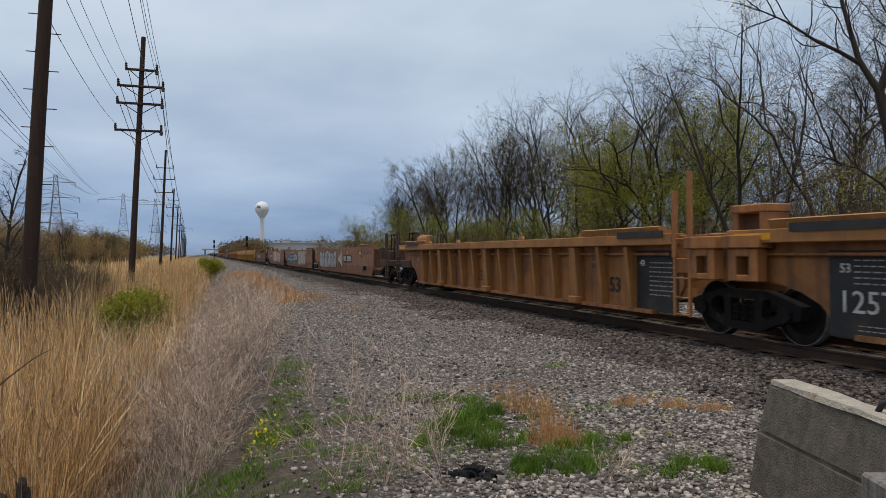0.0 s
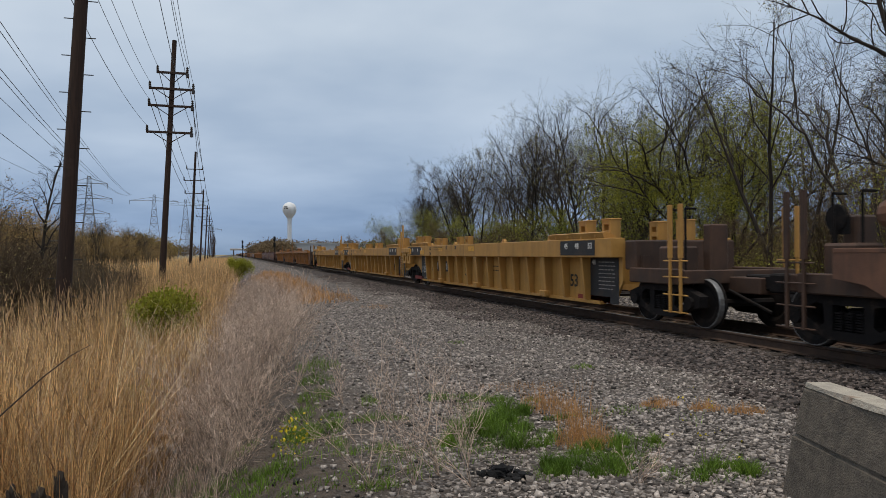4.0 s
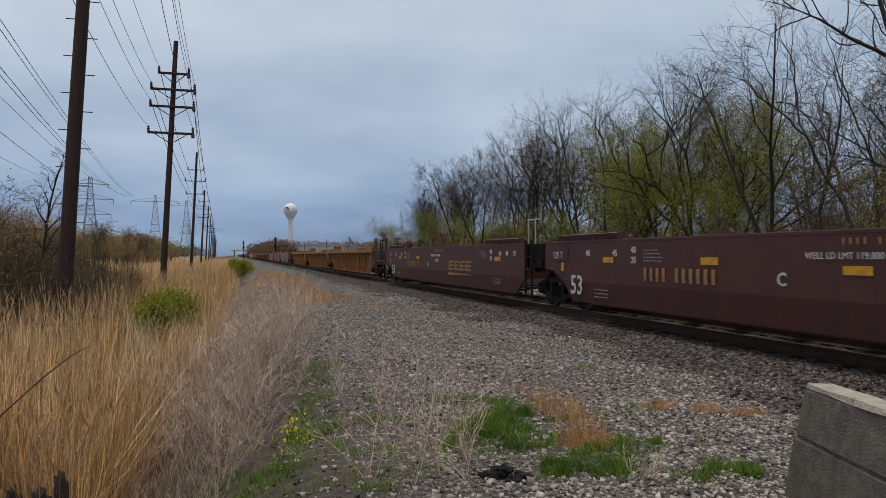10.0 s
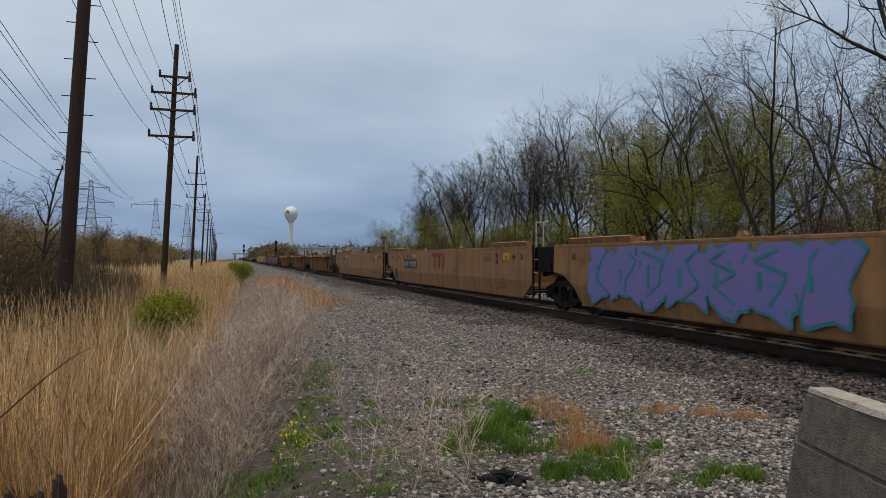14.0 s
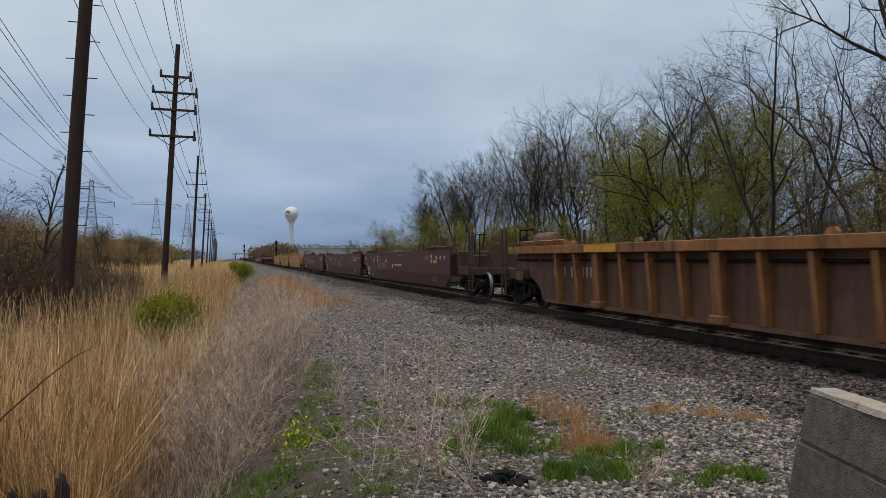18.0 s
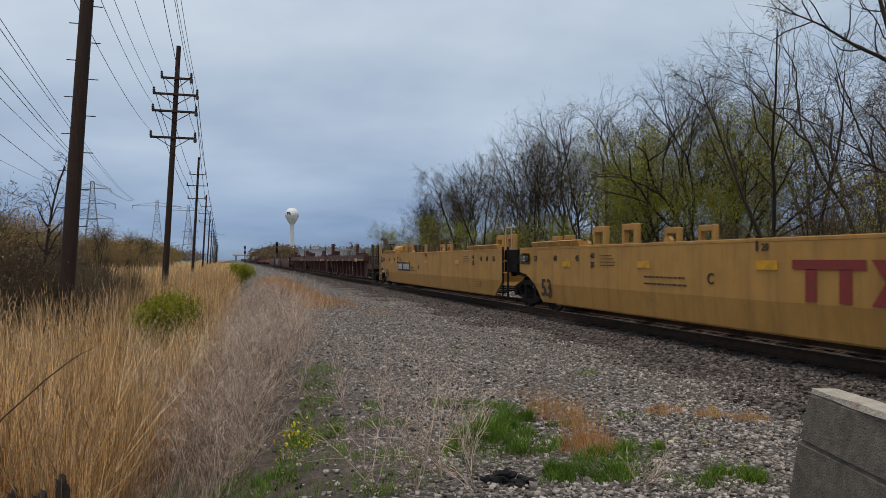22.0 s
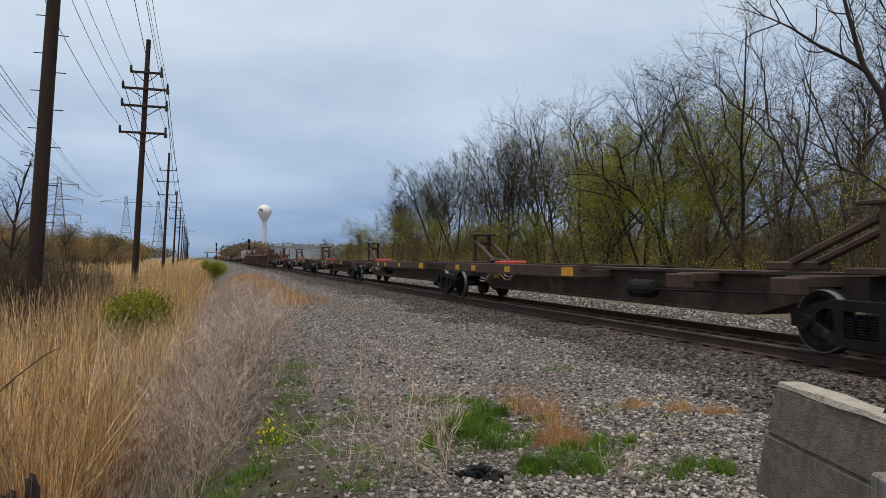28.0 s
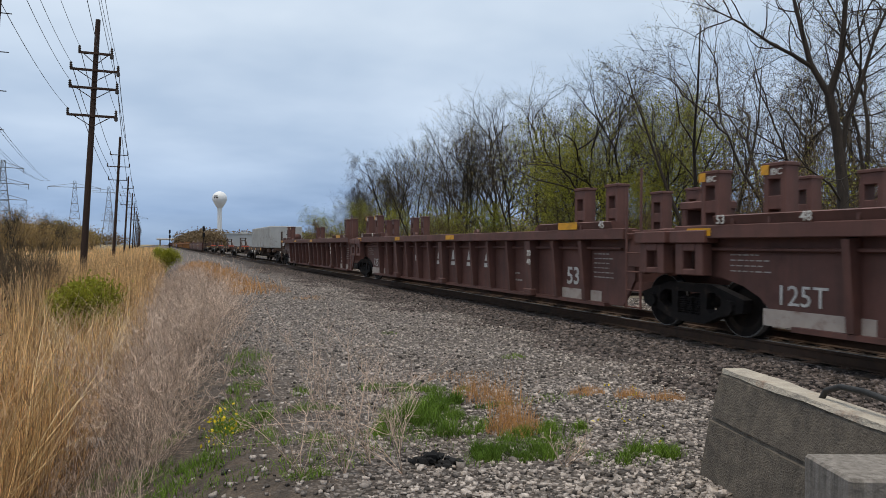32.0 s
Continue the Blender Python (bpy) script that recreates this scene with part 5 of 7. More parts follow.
def bars_mark(f, z):
    """A big three-block emblem, white on black."""
    def add(unit, y0, y1, top):
        def make():
            bm = bmesh.new()
            for k in range(2):
                box(bm, 0, -k * 0.74 - 0.34, 0.42, 0.006, 0.66, 0.11)
                box(bm, 0, -k * 0.74 - 0.34, 0.2, 0.006, 0.22, 0.42)
            prism(bm, [(-1.50, 0.47), (-1.72, 0.47), (-1.92, 0.235), (-1.72, 0), (-1.50, 0), (-1.70, 0.235)], "x", -0.003, 0.003)
            return finish(bm, "emblem", white_mark)
        small(unit, "emblem", shared("blocks_white", make), y1 - f * (y1 - y0), z, -(W2 + 0.02))
    return add


def red_emblem(f, z):
    def add(unit, y0, y1, top):
        def make():
            bm = bmesh.new()
            box(bm, 0, -0.62, 0.52, 0.006, 1.24, 0.14)
            for k in range(2):
                box(bm, 0, -k * 0.58 - 0.34, 0.23, 0.006, 0.20, 0.46)
            prism(bm, [(-1.32, 0.59), (-1.52, 0.59), (-1.70, 0.32), (-1.52, 0), (-1.32, 0), (-1.52, 0.30)], "x", -0.003, 0.003)
            return finish(bm, "emblem", red_mark)
        small(unit, "emblem", shared("blocks_red", make), y1 - f * (y1 - y0), z)
    return add


def yellow_smooth(i, u, length, ends):
    marks = ends_of_well(black_mark) + standard_marks(black_mark) + [tape((0.03, 1.46, 0.42, 0.26), (0.16, 1.29, 0.45, 0.13), (0.343, 1.30, 0.45, 0.13), (0.526, 1.31, 0.45, 0.14), (0.76, 1.32, 0.5, 0.14)), word("BCA"[i], 0.27, 0.449, 0.98, black_mark), print_lines(0.344, 1.06, 2, 1.4, 0.13, black_mark), panel(0.515, 1.60, 0.06, 0.16, black_mark), word("20", 0.16, 0.52, 1.53, black_mark), panel(0.85, 0.36, 2.4, 0.10, red_mark, -W2 + 0.09), panel(0.14, 0.36, 2.4, 0.10, red_mark, -W2 + 0.09)]
    marks += [red_emblem(0.554, 0.80)] if i == 1 else [number_bars(0.40 if i == 0 else 0.242, 0.95, 0.26, white_mark, paint_black)]
    if i > 0:
        marks += [panel(0.022, 1.42, 0.66, 0.30, paint_black), word("125 T", 0.2, 0.008, 1.36, white_mark, -(W2 + 0.018))]
    well_unit(u, length, "smooth", paint_yellow, "clean yellow smooth-sided well car with container stands", ends, brackets=0.55, marks=marks)


def tan_smooth(i, u, length, ends):
    marks = ends_of_well(black_mark) + (standard_marks(black_mark, 0.082) if i else []) + [number_bars(0.62 if i == 0 else 0.2, 1.02, 0.25, pale_mark, paint_black), tape((0.3, 1.5, 0.42, 0.12), (0.9, 1.45, 0.5, 0.2))]
    if i == 0:
        marks += [spray(21, 0.105, 0.50, 0.52, 1.66, blue_spray, teal_spray, 7)]
    if i == 1:
        marks += [red_emblem(0.46, 1.0)]
    well_unit(u, length, "smooth", paint_tan, "tan-brown smooth-sided well car, dusty, with blue spray paint" if i == 0 else "tan-brown smooth-sided well car, dusty and faded", ends, marks=marks)


def brown_single(i, u, length, ends):
    marks = [number_bars(0.14, 0.95, 0.24, pale_mark, None, (4, 6), XR), word("20", 0.16, 0.115, 1.30, black_mark, -W2 - 0.01), word("40", 0.16, 0.115, 1.12, black_mark, -W2 - 0.01), panel(0.93, 0.9, 0.35, 0.25, paint_brown, -W2 + 0.06, "toolbox"), panel(0.035, 0.9, 0.5, 0.25, paint_brown, -W2 + 0.06, "toolbox"),
             panel(0.3, 1.62, 1.4, 0.16, reflect_yellow, -W2 - 0.036, "reflector"), panel(0.88, 1.62, 1.4, 0.16, reflect_yellow, -W2 - 0.036, "reflector")]
    well_unit(u, length, "ribbed", paint_brown, "dark brown ribbed single well car with an ochre top rail", ("coupler", "coupler"), chord=paint_orange, marks=marks)


def maroon_ribbed_stands(i, u, length, ends):
    marks = [word("53", 0.50, 0.875, 0.62, white_mark, XR), word("125T", 0.40, 0.095, 0.60, white_mark, XR), panel(0.13, 0.41, 1.7, 0.24, pale_mark, XR), panel(0.90, 0.41, 1.6, 0.24, pale_mark, XR), print_lines(0.05, 1.28, 4, 0.7, 0.08, white_mark, XR), print_lines(0.93, 1.25, 6, 0.6, 0.09, white_mark, XR),
             word("20", 0.18, 0.805, 1.18, white_mark, -W2 - 0.012), word("40", 0.18, 0.805, 0.98, white_mark, -W2 - 0.012), print_lines(0.73, 0.75, 2, 0.8, 0.16, white_mark, XR), word("B", 0.28, 0.36, 0.9, white_mark, XR), slant_letters(0.47, 1.0),
             tape_chord((0.03, 1.62, 0.5, 0.12), (0.30, 1.63, 0.5, 0.12), (0.56, 1.63, 0.6, 0.12), (0.90, 1.80, 0.7, 0.14)), word("45", 0.18, 0.96, 1.74, white_mark, -W2 - 0.045), word("53", 0.18, 0.05, 1.74, white_mark, -W2 - 0.045), word("48", 0.18, 0.13, 1.74, white_mark, -W2 - 0.045)]
    un = well_unit(u, length, "ribbed", paint_faded, "faded maroon ribbed well car with tall marked container stands", ends, brackets=0.98, marks=marks)
    half = length / 2
    for y in (half - 0.45, half - 1.7):
        put("lettering", letters("IBC", 0.13, white_mark), un, (-1.14, y + 0.04, 2.42))
        put("reflector", plate(0.14, 0.14, reflect_yellow), un, (-1.14, y + 0.14, 2.50))


def slant_letters(f, z):
    """Four widely spaced slanted blocks, each over a short bar."""
    def add(unit, y0, y1, top):
        def make():
            bm = bmesh.new()
            prism(bm, [(0, 0), (-0.42, 0), (-0.52, 0.26), (-0.10, 0.26)], "x", -0.003, 0.003)
            prism(bm, [(0.06, -0.16), (-0.60, -0.16), (-0.60, -0.06), (0.03, -0.06)], "x", -0.003, 0.003)
            return finish(bm, "emblem", white_mark)
        for k in range(4):
            small(unit, "emblem", shared("slant", make), y1 - f * (y1 - y0) - k * 1.13, z, XR)
    return add


def stand_frame(unit, y0, y1, top):
    """A tall braced stand across the rear of a car, with a deep head beam."""
    def make():
        bm = boxes((0, -0.36, 0.50, 0.16, 0.10, 1.1), (0, 0.36, 0.50, 0.16, 0.10, 1.1), (0, 0, 0.98, 0.20, 0.95, 0.22), bevel=0.012)
        rod(bm, (0, -0.34, 0.25), (0, 0.34, 0.85), 0.05, 6)
        return finish(bm, "container_stand", paint_maroon)
    for x in (-1.05, 1.05):
        st = put("container_stand", shared("stand_frame", make), unit, (x, y1 - 0.75, top - 0.06), label="tall braced container stand")
        for y in (-0.26, 0.26):
            put("reflector", plate(0.15, 0.15, reflect_yellow), st, (-0.106, y, 0.98))


def maroon_ribbed(i, u, length, ends):
    marks = [word("53", 0.60, 0.44, 0.52, white_mark, XR), number_bars(0.548, 0.62, 0.34, white_mark, None, (4, 6), XR), tape_chord((0.04, 1.38, 0.95, 0.17), (0.22, 1.36, 0.5, 0.12), (0.36, 1.36, 0.45, 0.12), (0.518, 1.37, 0.45, 0.12), (0.69, 1.37, 0.45, 0.12), (0.839, 1.38, 0.85, 0.22), (0.956, 1.37, 0.44, 0.13)), print_lines(0.14, 1.64, 2, 1.2, 0.06, white_mark, -W2 - 0.038), print_lines(0.70, 1.64, 2, 1.2, 0.06, white_mark, -W2 - 0.038),
             print_lines(0.15, 1.0, 2, 0.7, 0.12, white_mark, XR), print_lines(0.86, 1.1, 4, 0.6, 0.10, white_mark, XR), word("20 40", 0.17, 0.855, 1.32, white_mark, -W2 - 0.040), word("45", 0.17, 0.899, 1.32, white_mark, -W2 - 0.040), word("48", 0.17, 0.924, 1.32, white_mark, -W2 - 0.040), word("53", 0.17, 0.972, 1.32, white_mark, -W2 - 0.040), print_lines(0.895, 0.98, 3, 0.6, 0.08, white_mark, XR), print_lines(0.935, 0.36, 1, 0.9, 0.06, white_mark, XR)]
    if i > 0:
        marks.append(word("125T", 0.34, 0.085, 0.62, white_mark, XR))
    well_unit(u, length, "ribbed", paint_maroon, "maroon ribbed well car with white lettering", ends, deep=0.42, ribs=10, brackets=0.85 if i == 2 else 0.0, marks=marks + ([stand_frame] if i == 0 else []))


# the consist, front to rear, by the places of the trucks
car([-9.5, 8.1, 25.4], lambda i, u, l, e: orange_car(1 + i, u, l, ("joint", e[1])))
car([28.5, 46.4, 64.1, 81.7], brown_smooth)
car([84.6, 102.6], lambda i, u, l, e: well_unit(u, l, "low", paint_brown, "low dusty brown smooth-sided well car", e, marks=[tape((0.3, 1.3, 0.42, 0.12), (0.7, 1.3, 0.42, 0.12)), spray(31, 0.35, 0.5, 0.85, 1.3, pale_mark, paint_tan, 3)]))
car([106.5, 124.1, 141.7, 159.4], yellow_ribbed)
car([163.2, 180.6, 198.2, 215.9], orange_car)
car([219.5, 236.9, 254.4, 272.0], maroon_smooth(plan="aaa"))
car([275.8, 293.4, 310.8, 328.4], orange_car)
car([332.5, 349.7, 367.4, 385.0], tan_smooth)
for a, b in ((388.7, 406.0), (409.7, 427.1), (431.0, 448.2)):
    car([a, b], brown_single)
car([452.3, 469.6, 487.0, 504.5], maroon_smooth(None, "LD LMT 117,200 PER UNIT"))
car([507.8, 525.6, 543.3, 561.0], yellow_smooth)
car([564.4, 582.1, 599.7, 617.4], maroon_ribbed)
car([620.5, 638.2, 655.9, 673.6], maroon_smooth(plan="aba", tag=(1, spray(41, 0.2, 0.6, 0.6, 1.5, silver_spray, paint_black, 6))))
spine = [676.5, 691.7, 706.9, 722.3, 737.8, 752.6]
for i, (a, b) in enumerate(zip(spine, spine[1:])):
    spine_unit((a + b) / 2 * 1.11, 16.9, i == 0, i == 4)
car([756.4, 774.2, 791.9, 809.5], maroon_ribbed_stands)
for i in range(5):
    spine_unit((813.0 + 15.2 * (i + 0.5)) * 1.11, 16.9, i == 0, i == 4, load=i == 0)
at = 892.6
for k in range(8):
    far_car = (maroon_smooth(), maroon_ribbed, tan_smooth, orange_car)[(k * 3 + k // 2) % 4]
    car([at, at + 17.6, at + 35.2, at + 52.8], far_car)
    at += 56.5


def motions():
    """The whole train rolls past at one steady speed."""
    for ob, u in TRAIN:
        walk(ob, [(t, pose(TRACK_X, u - SPEED * t, RAIL_Z)) for t in (0, 8, 16, 24, 32)])


# ---- power poles and wires ----
def pole_line_x(y):
    return -3.35 - 0.0172 * (y - 44)


WIRE_ENDS = []


def power_pole(y, x_base, x_top, height, heavy, group="line of power poles", wide=0.19):
    x0 = x_base
    z0 = float(ground_z(x0, y)) - 0.3
    p = thing("power_pole", (x0, y, z0), "tall dark timber power pole with crossarms, leaning slightly", "power pole", group)
    h = height - z0
    lean = x_top - x_base

    def shaft():
        n = 12
        pts = [(lean * k / n, 0.02 * math.sin(k), h * k / n) for k in range(n + 1)]
        v, q = tubes([(pts, [wide - 0.06 * k / n for k in range(n + 1)], 12)])
        return fast_mesh("shaft", v, q, material=pole_wood, smooth=True)
    put("shaft", shaft(), p)
    arms = ((h - 1.95, 1.75), (h - 2.9, 2.5), (h - 3.9, 2.5), (h - 5.45, 2.55)) if heavy else ((h - 2.2, 2.0), (h - 3.6, 2.5), (h - 5.2, 2.1))
    tips = []
    for k, (z, w) in enumerate(arms):
        xc = lean * z / h
        bm = boxes((0, -0.16, 0, w, 0.11, 0.13 if heavy else 0.09), bevel=0.012)
        if heavy:
            for s in (-1, 1):
                rod(bm, (s * w * 0.36, -0.15, -0.04), (0, -0.15, -0.62), 0.025, 5)
        arm = put("crossarm", finish(bm, "crossarm", pole_wood), p, (xc, 0, z))
        for s in (-1, 1):
            bm = bmesh.new()
            lathe(bm, [(0.03, -0.06), (0.05, 0.0), (0.09, 0.05), (0.05, 0.1), (0.09, 0.16), (0.05, 0.21), (0.08, 0.27), (0.03, 0.33)], 8)
            if heavy and s > 0:
                lathe(bm, [(0.05, -0.30), (0.10, -0.26), (0.10, -0.06), (0.05, -0.02)], 8)
            put("insulator", finish(bm, "insulator", insulator_mat), arm, (s * (w / 2 - 0.06), -0.16, 0.06))
            tips.append((x0 + xc + s * (w / 2 - 0.06), y - 0.16, z0 + z + 0.36))
    WIRE_ENDS.append(tips)
    return p


p_first = power_pole(17.6, -3.76, -2.86, 14.6, True, "line of power poles", 0.172)
bm = bmesh.new()
for k in range(26):
    z = 1.2 + k * 0.42
    s = -1 if k % 2 else 1
    x = 0.90 * z / 15.6
    rod(bm, (x, 0, z), (x + s * 0.34, 0.0, z), 0.012, 5)
put("step_bolt", finish(bm, "step_bolt", wire_mat), p_first, label="climbing steps")
power_pole(44.0, -3.98, -3.2, 14.3, True)
for k in range(1, 13):
    y = 44 + 48.5 * k
    power_pole(y, pole_line_x(y) - 0.85, pole_line_x(y) - 0.1, 14.3 + 0.25 * math.sin(k * 2.1), False)


def wire(a, b, sag, r=0.011):
    a, b = np.array(a), np.array(b)
    t = np.linspace(0, 1, 15)
    pts = a + (b - a) * t[:, None]
    pts[:, 2] -= 4 * sag * t * (1 - t)
    return pts, [r] * 15, 3


behind = [(x + 0.45, y - 30, z) for x, y, z in WIRE_ENDS[0]]
spans = list(zip([behind] + WIRE_ENDS[:7], WIRE_ENDS[:8]))
for n, (a, b) in enumerate(spans):
    if len(a) == len(b):
        pairs = list(zip(a, b))
    else:
        pairs = list(zip(a[:6], b))
    for p, q in pairs:
        line = new("overhead_wire", fast_mesh("overhead_wire", *tubes([wire(p, q, 0.55, 0.0125 if n < 2 else 0.024)]), material=wire_mat))
        tagged(line, "thin dark overhead wire between power poles", "wire", "overhead wires")


# ---- lattice pylons ----
def lattice(name, x, y, height, arms, base, turn, label):
    p = thing(name, (x, y, float(ground_z(x, y)) - 0.2), label, "pylon", "distant pylons", turn)

    def body():
        bm = bmesh.new()
        n = 9
        def half(k):
            return base * (1 - k / n) ** 1.3 + 0.45
        for k in range(n):
            a, b, za, zb = half(k), half(k + 1), height * k / n, height * (k + 1) / n
            ca = [(a, a, za), (-a, a, za), (-a, -a, za), (a, -a, za)]
            cb = [(b, b, zb), (-b, b, zb), (-b, -b, zb), (b, -b, zb)]
            for i in range(4):
                rod(bm, ca[i], cb[i], 0.11, 4)
                rod(bm, ca[i], cb[(i + 1) % 4], 0.07, 4)
                rod(bm, cb[i], cb[(i + 1) % 4], 0.06, 4)
        return finish(bm, "body", galvanized)
    put("body", body(), p)
    for z, w in arms:
        bm = bmesh.new()
        for s in (-1, 1):
            rod(bm, (0, 0.3, z), (s * w, 0, z - 0.1), 0.09, 4)
            rod(bm, (0, -0.3, z), (s * w, 0, z - 0.1), 0.09, 4)
            rod(bm, (0, 0, z + 1.6), (s * w, 0, z), 0.07, 4)
            rod(bm, (s * w, 0, z), (s * w, 0, z - 1.5), 0.09, 4)
        put("crossarm", finish(bm, "crossarm", galvanized), p)
    return p


lattice("pylon", -40.6, 230, 25.5, ((23.5, 5.0), (19.0, 6.2), (14.5, 5.6)), 2.4, 0.1, "grey steel lattice pylon with three crossarms")
lattice("pylon", -31.5, 320, 27.5, ((25.0, 9.5),), 3.0, 0.1, "grey steel lattice pylon with one wide crossarm")
lattice("pylon", -20.5, 345, 27.5, ((25.0, 9.0),), 3.0, 0.1, "grey steel lattice pylon with one wide crossarm")
lattice("pylon", -32.0, 560, 26, ((23.5, 5.5), (19.0, 6.2)), 2.4, 0.1, "grey steel lattice pylon far down the line")
lattice("pylon", -16.5, 640, 27, ((24.0, 8.0),), 2.6, 0.1, "grey steel lattice pylon far down the line")
CABLES = [((-40.6 + dx, 230, z), (-13.6 + dx, -70, z), 4.6) for dx, z in ((-5.0, 22.0), (5.0, 22.0), (-6.2, 17.5), (6.2, 17.5), (-5.6, 13.0), (5.6, 13.0))]
CABLES += [((-31.5 + dx, 320, 27.0), (11.5 + dx, -160, 28.0), sag) for dx, sag in ((-9.4, 7.6), (-8.9, 7.6), (-9.2, 11.6), (-8.7, 11.6))]
for (xa, ya, za), (xb, yb, zb), sag in CABLES:
    line = new("pylon_cable", fast_mesh("pylon_cable", *tubes([wire((xa, ya, za), (xb, yb, zb), sag, 0.034)]), material=wire_mat))
    tagged(line, "heavy transmission cable hanging from a pylon", "cable", "pylon cables")


# ---- water tower, building, signals, bridge ----
tower = thing("water_tower", (32.4, 420, -0.4), "white spheroid water tower on a single column", "water tower")
bm = bmesh.new()
prof = [(0.3, 32.6)] + [(4.1 * math.cos(a), 28.6 + 4.0 * math.sin(a)) for a in (1.35, 1.1, 0.8, 0.5, 0.2, -0.1, -0.4)] + [(3.1, 25.6), (2.2, 24.2), (1.35, 23.0)]
lathe(bm, prof[::-1], 28)
part("tank", bm, white_paint, tower)
bm = bmesh.new()
lathe(bm, [(2.6, 0.0), (2.2, 1.2), (1.45, 4.5), (1.2, 7.0), (1.2, 21.5), (1.45, 23.4)], 20)
part("column", bm, white_paint, tower)
bm = bmesh.new()
for dx, z, w, h in ((-2.3, 29.7, 1.9, 0.45), (-2.1, 28.75, 2.4, 0.7)):
    rz = Matrix.Rotation(radians(-38), 3, "Z")
    box(bm, dx, -3.15, z, w, 0.5, h, turn=rz)
part("painted_name_bar", bm, black_mark, tower, "dark painted bars")

shed = thing("warehouse", (45, 336, -0.4), "long pale grey metal-clad warehouse behind the track", "building")
bm = boxes((0, 0, 3.4, 34, 30, 6.8))
part("wall", bm, metal_wall, shed)
bm = bmesh.new()
for k in range(28):
    box(bm, -16.6 + k * 1.23, -15.05, 3.4, 0.12, 0.1, 6.6)
part("cladding_seam", bm, metal_wall, shed)
bm = boxes((0, 0, 7.0, 34.6, 30.6, 0.4), (-8, 3, 7.6, 3, 3, 0.9), (5, 0, 7.6, 2.4, 3, 0.9), bevel=0.03)
part("roof", bm, paint_grey, shed)
shed2 = thing("warehouse", (74, 300, -0.4), "low pale building partly hidden by trees", "building")
part("wall", boxes((0, 0, 2.6, 22, 26, 5.2)), metal_wall, shed2)
part("roof", boxes((0, 0, 5.4, 22.6, 26.6, 0.4)), paint_grey, shed2)


def signal(x, y, h, label):
    s = thing("railway_signal", (x, y, 0.0), label, "railway signal", "railway signals")
    part("mast", rods(((0, 0, 0), (0, 0, h)), r=0.11, sides=8), steel_dark, s)
    for z in (h - 0.3, h - 2.4):
        head = part("signal_head", boxes((0, -0.18, z, 0.75, 0.22, 1.5), bevel=0.1), steel_dark, s)
        for k in range(3):
            bm = bmesh.new()
            rod(bm, (0, -0.28, z - 0.45 + k * 0.45), (0, -0.55, z - 0.43 + k * 0.45), 0.13, 8)
            part("lens_hood", bm, lens_glass, head)
    part("ladder", rods(((-0.2, 0.2, 0), (-0.2, 0.2, h - 0.5)), ((0.2, 0.2, 0), (0.2, 0.2, h - 0.5)), r=0.03), steel_dark, s)
    return s


signal(4.6, 330, 7.6, "dark railway signal mast with stacked heads")
signal(13.6, 240, 7.2, "dark railway signal mast with stacked heads")
bridge = thing("road_bridge", (6, 900, 0), "distant pale concrete road bridge over the railway", "bridge")
part("deck", boxes((22, 0, 7.4, 60, 9, 1.4), bevel=0.05), concrete_top, bridge)
part("parapet", boxes((22, -4.4, 8.6, 60, 0.3, 1.0)), white_paint, bridge)
for x in (-4, 20):
    part("pier", boxes((x, 0, 3.3, 1.6, 8, 7.0), bevel=0.1), concrete_mat, bridge)


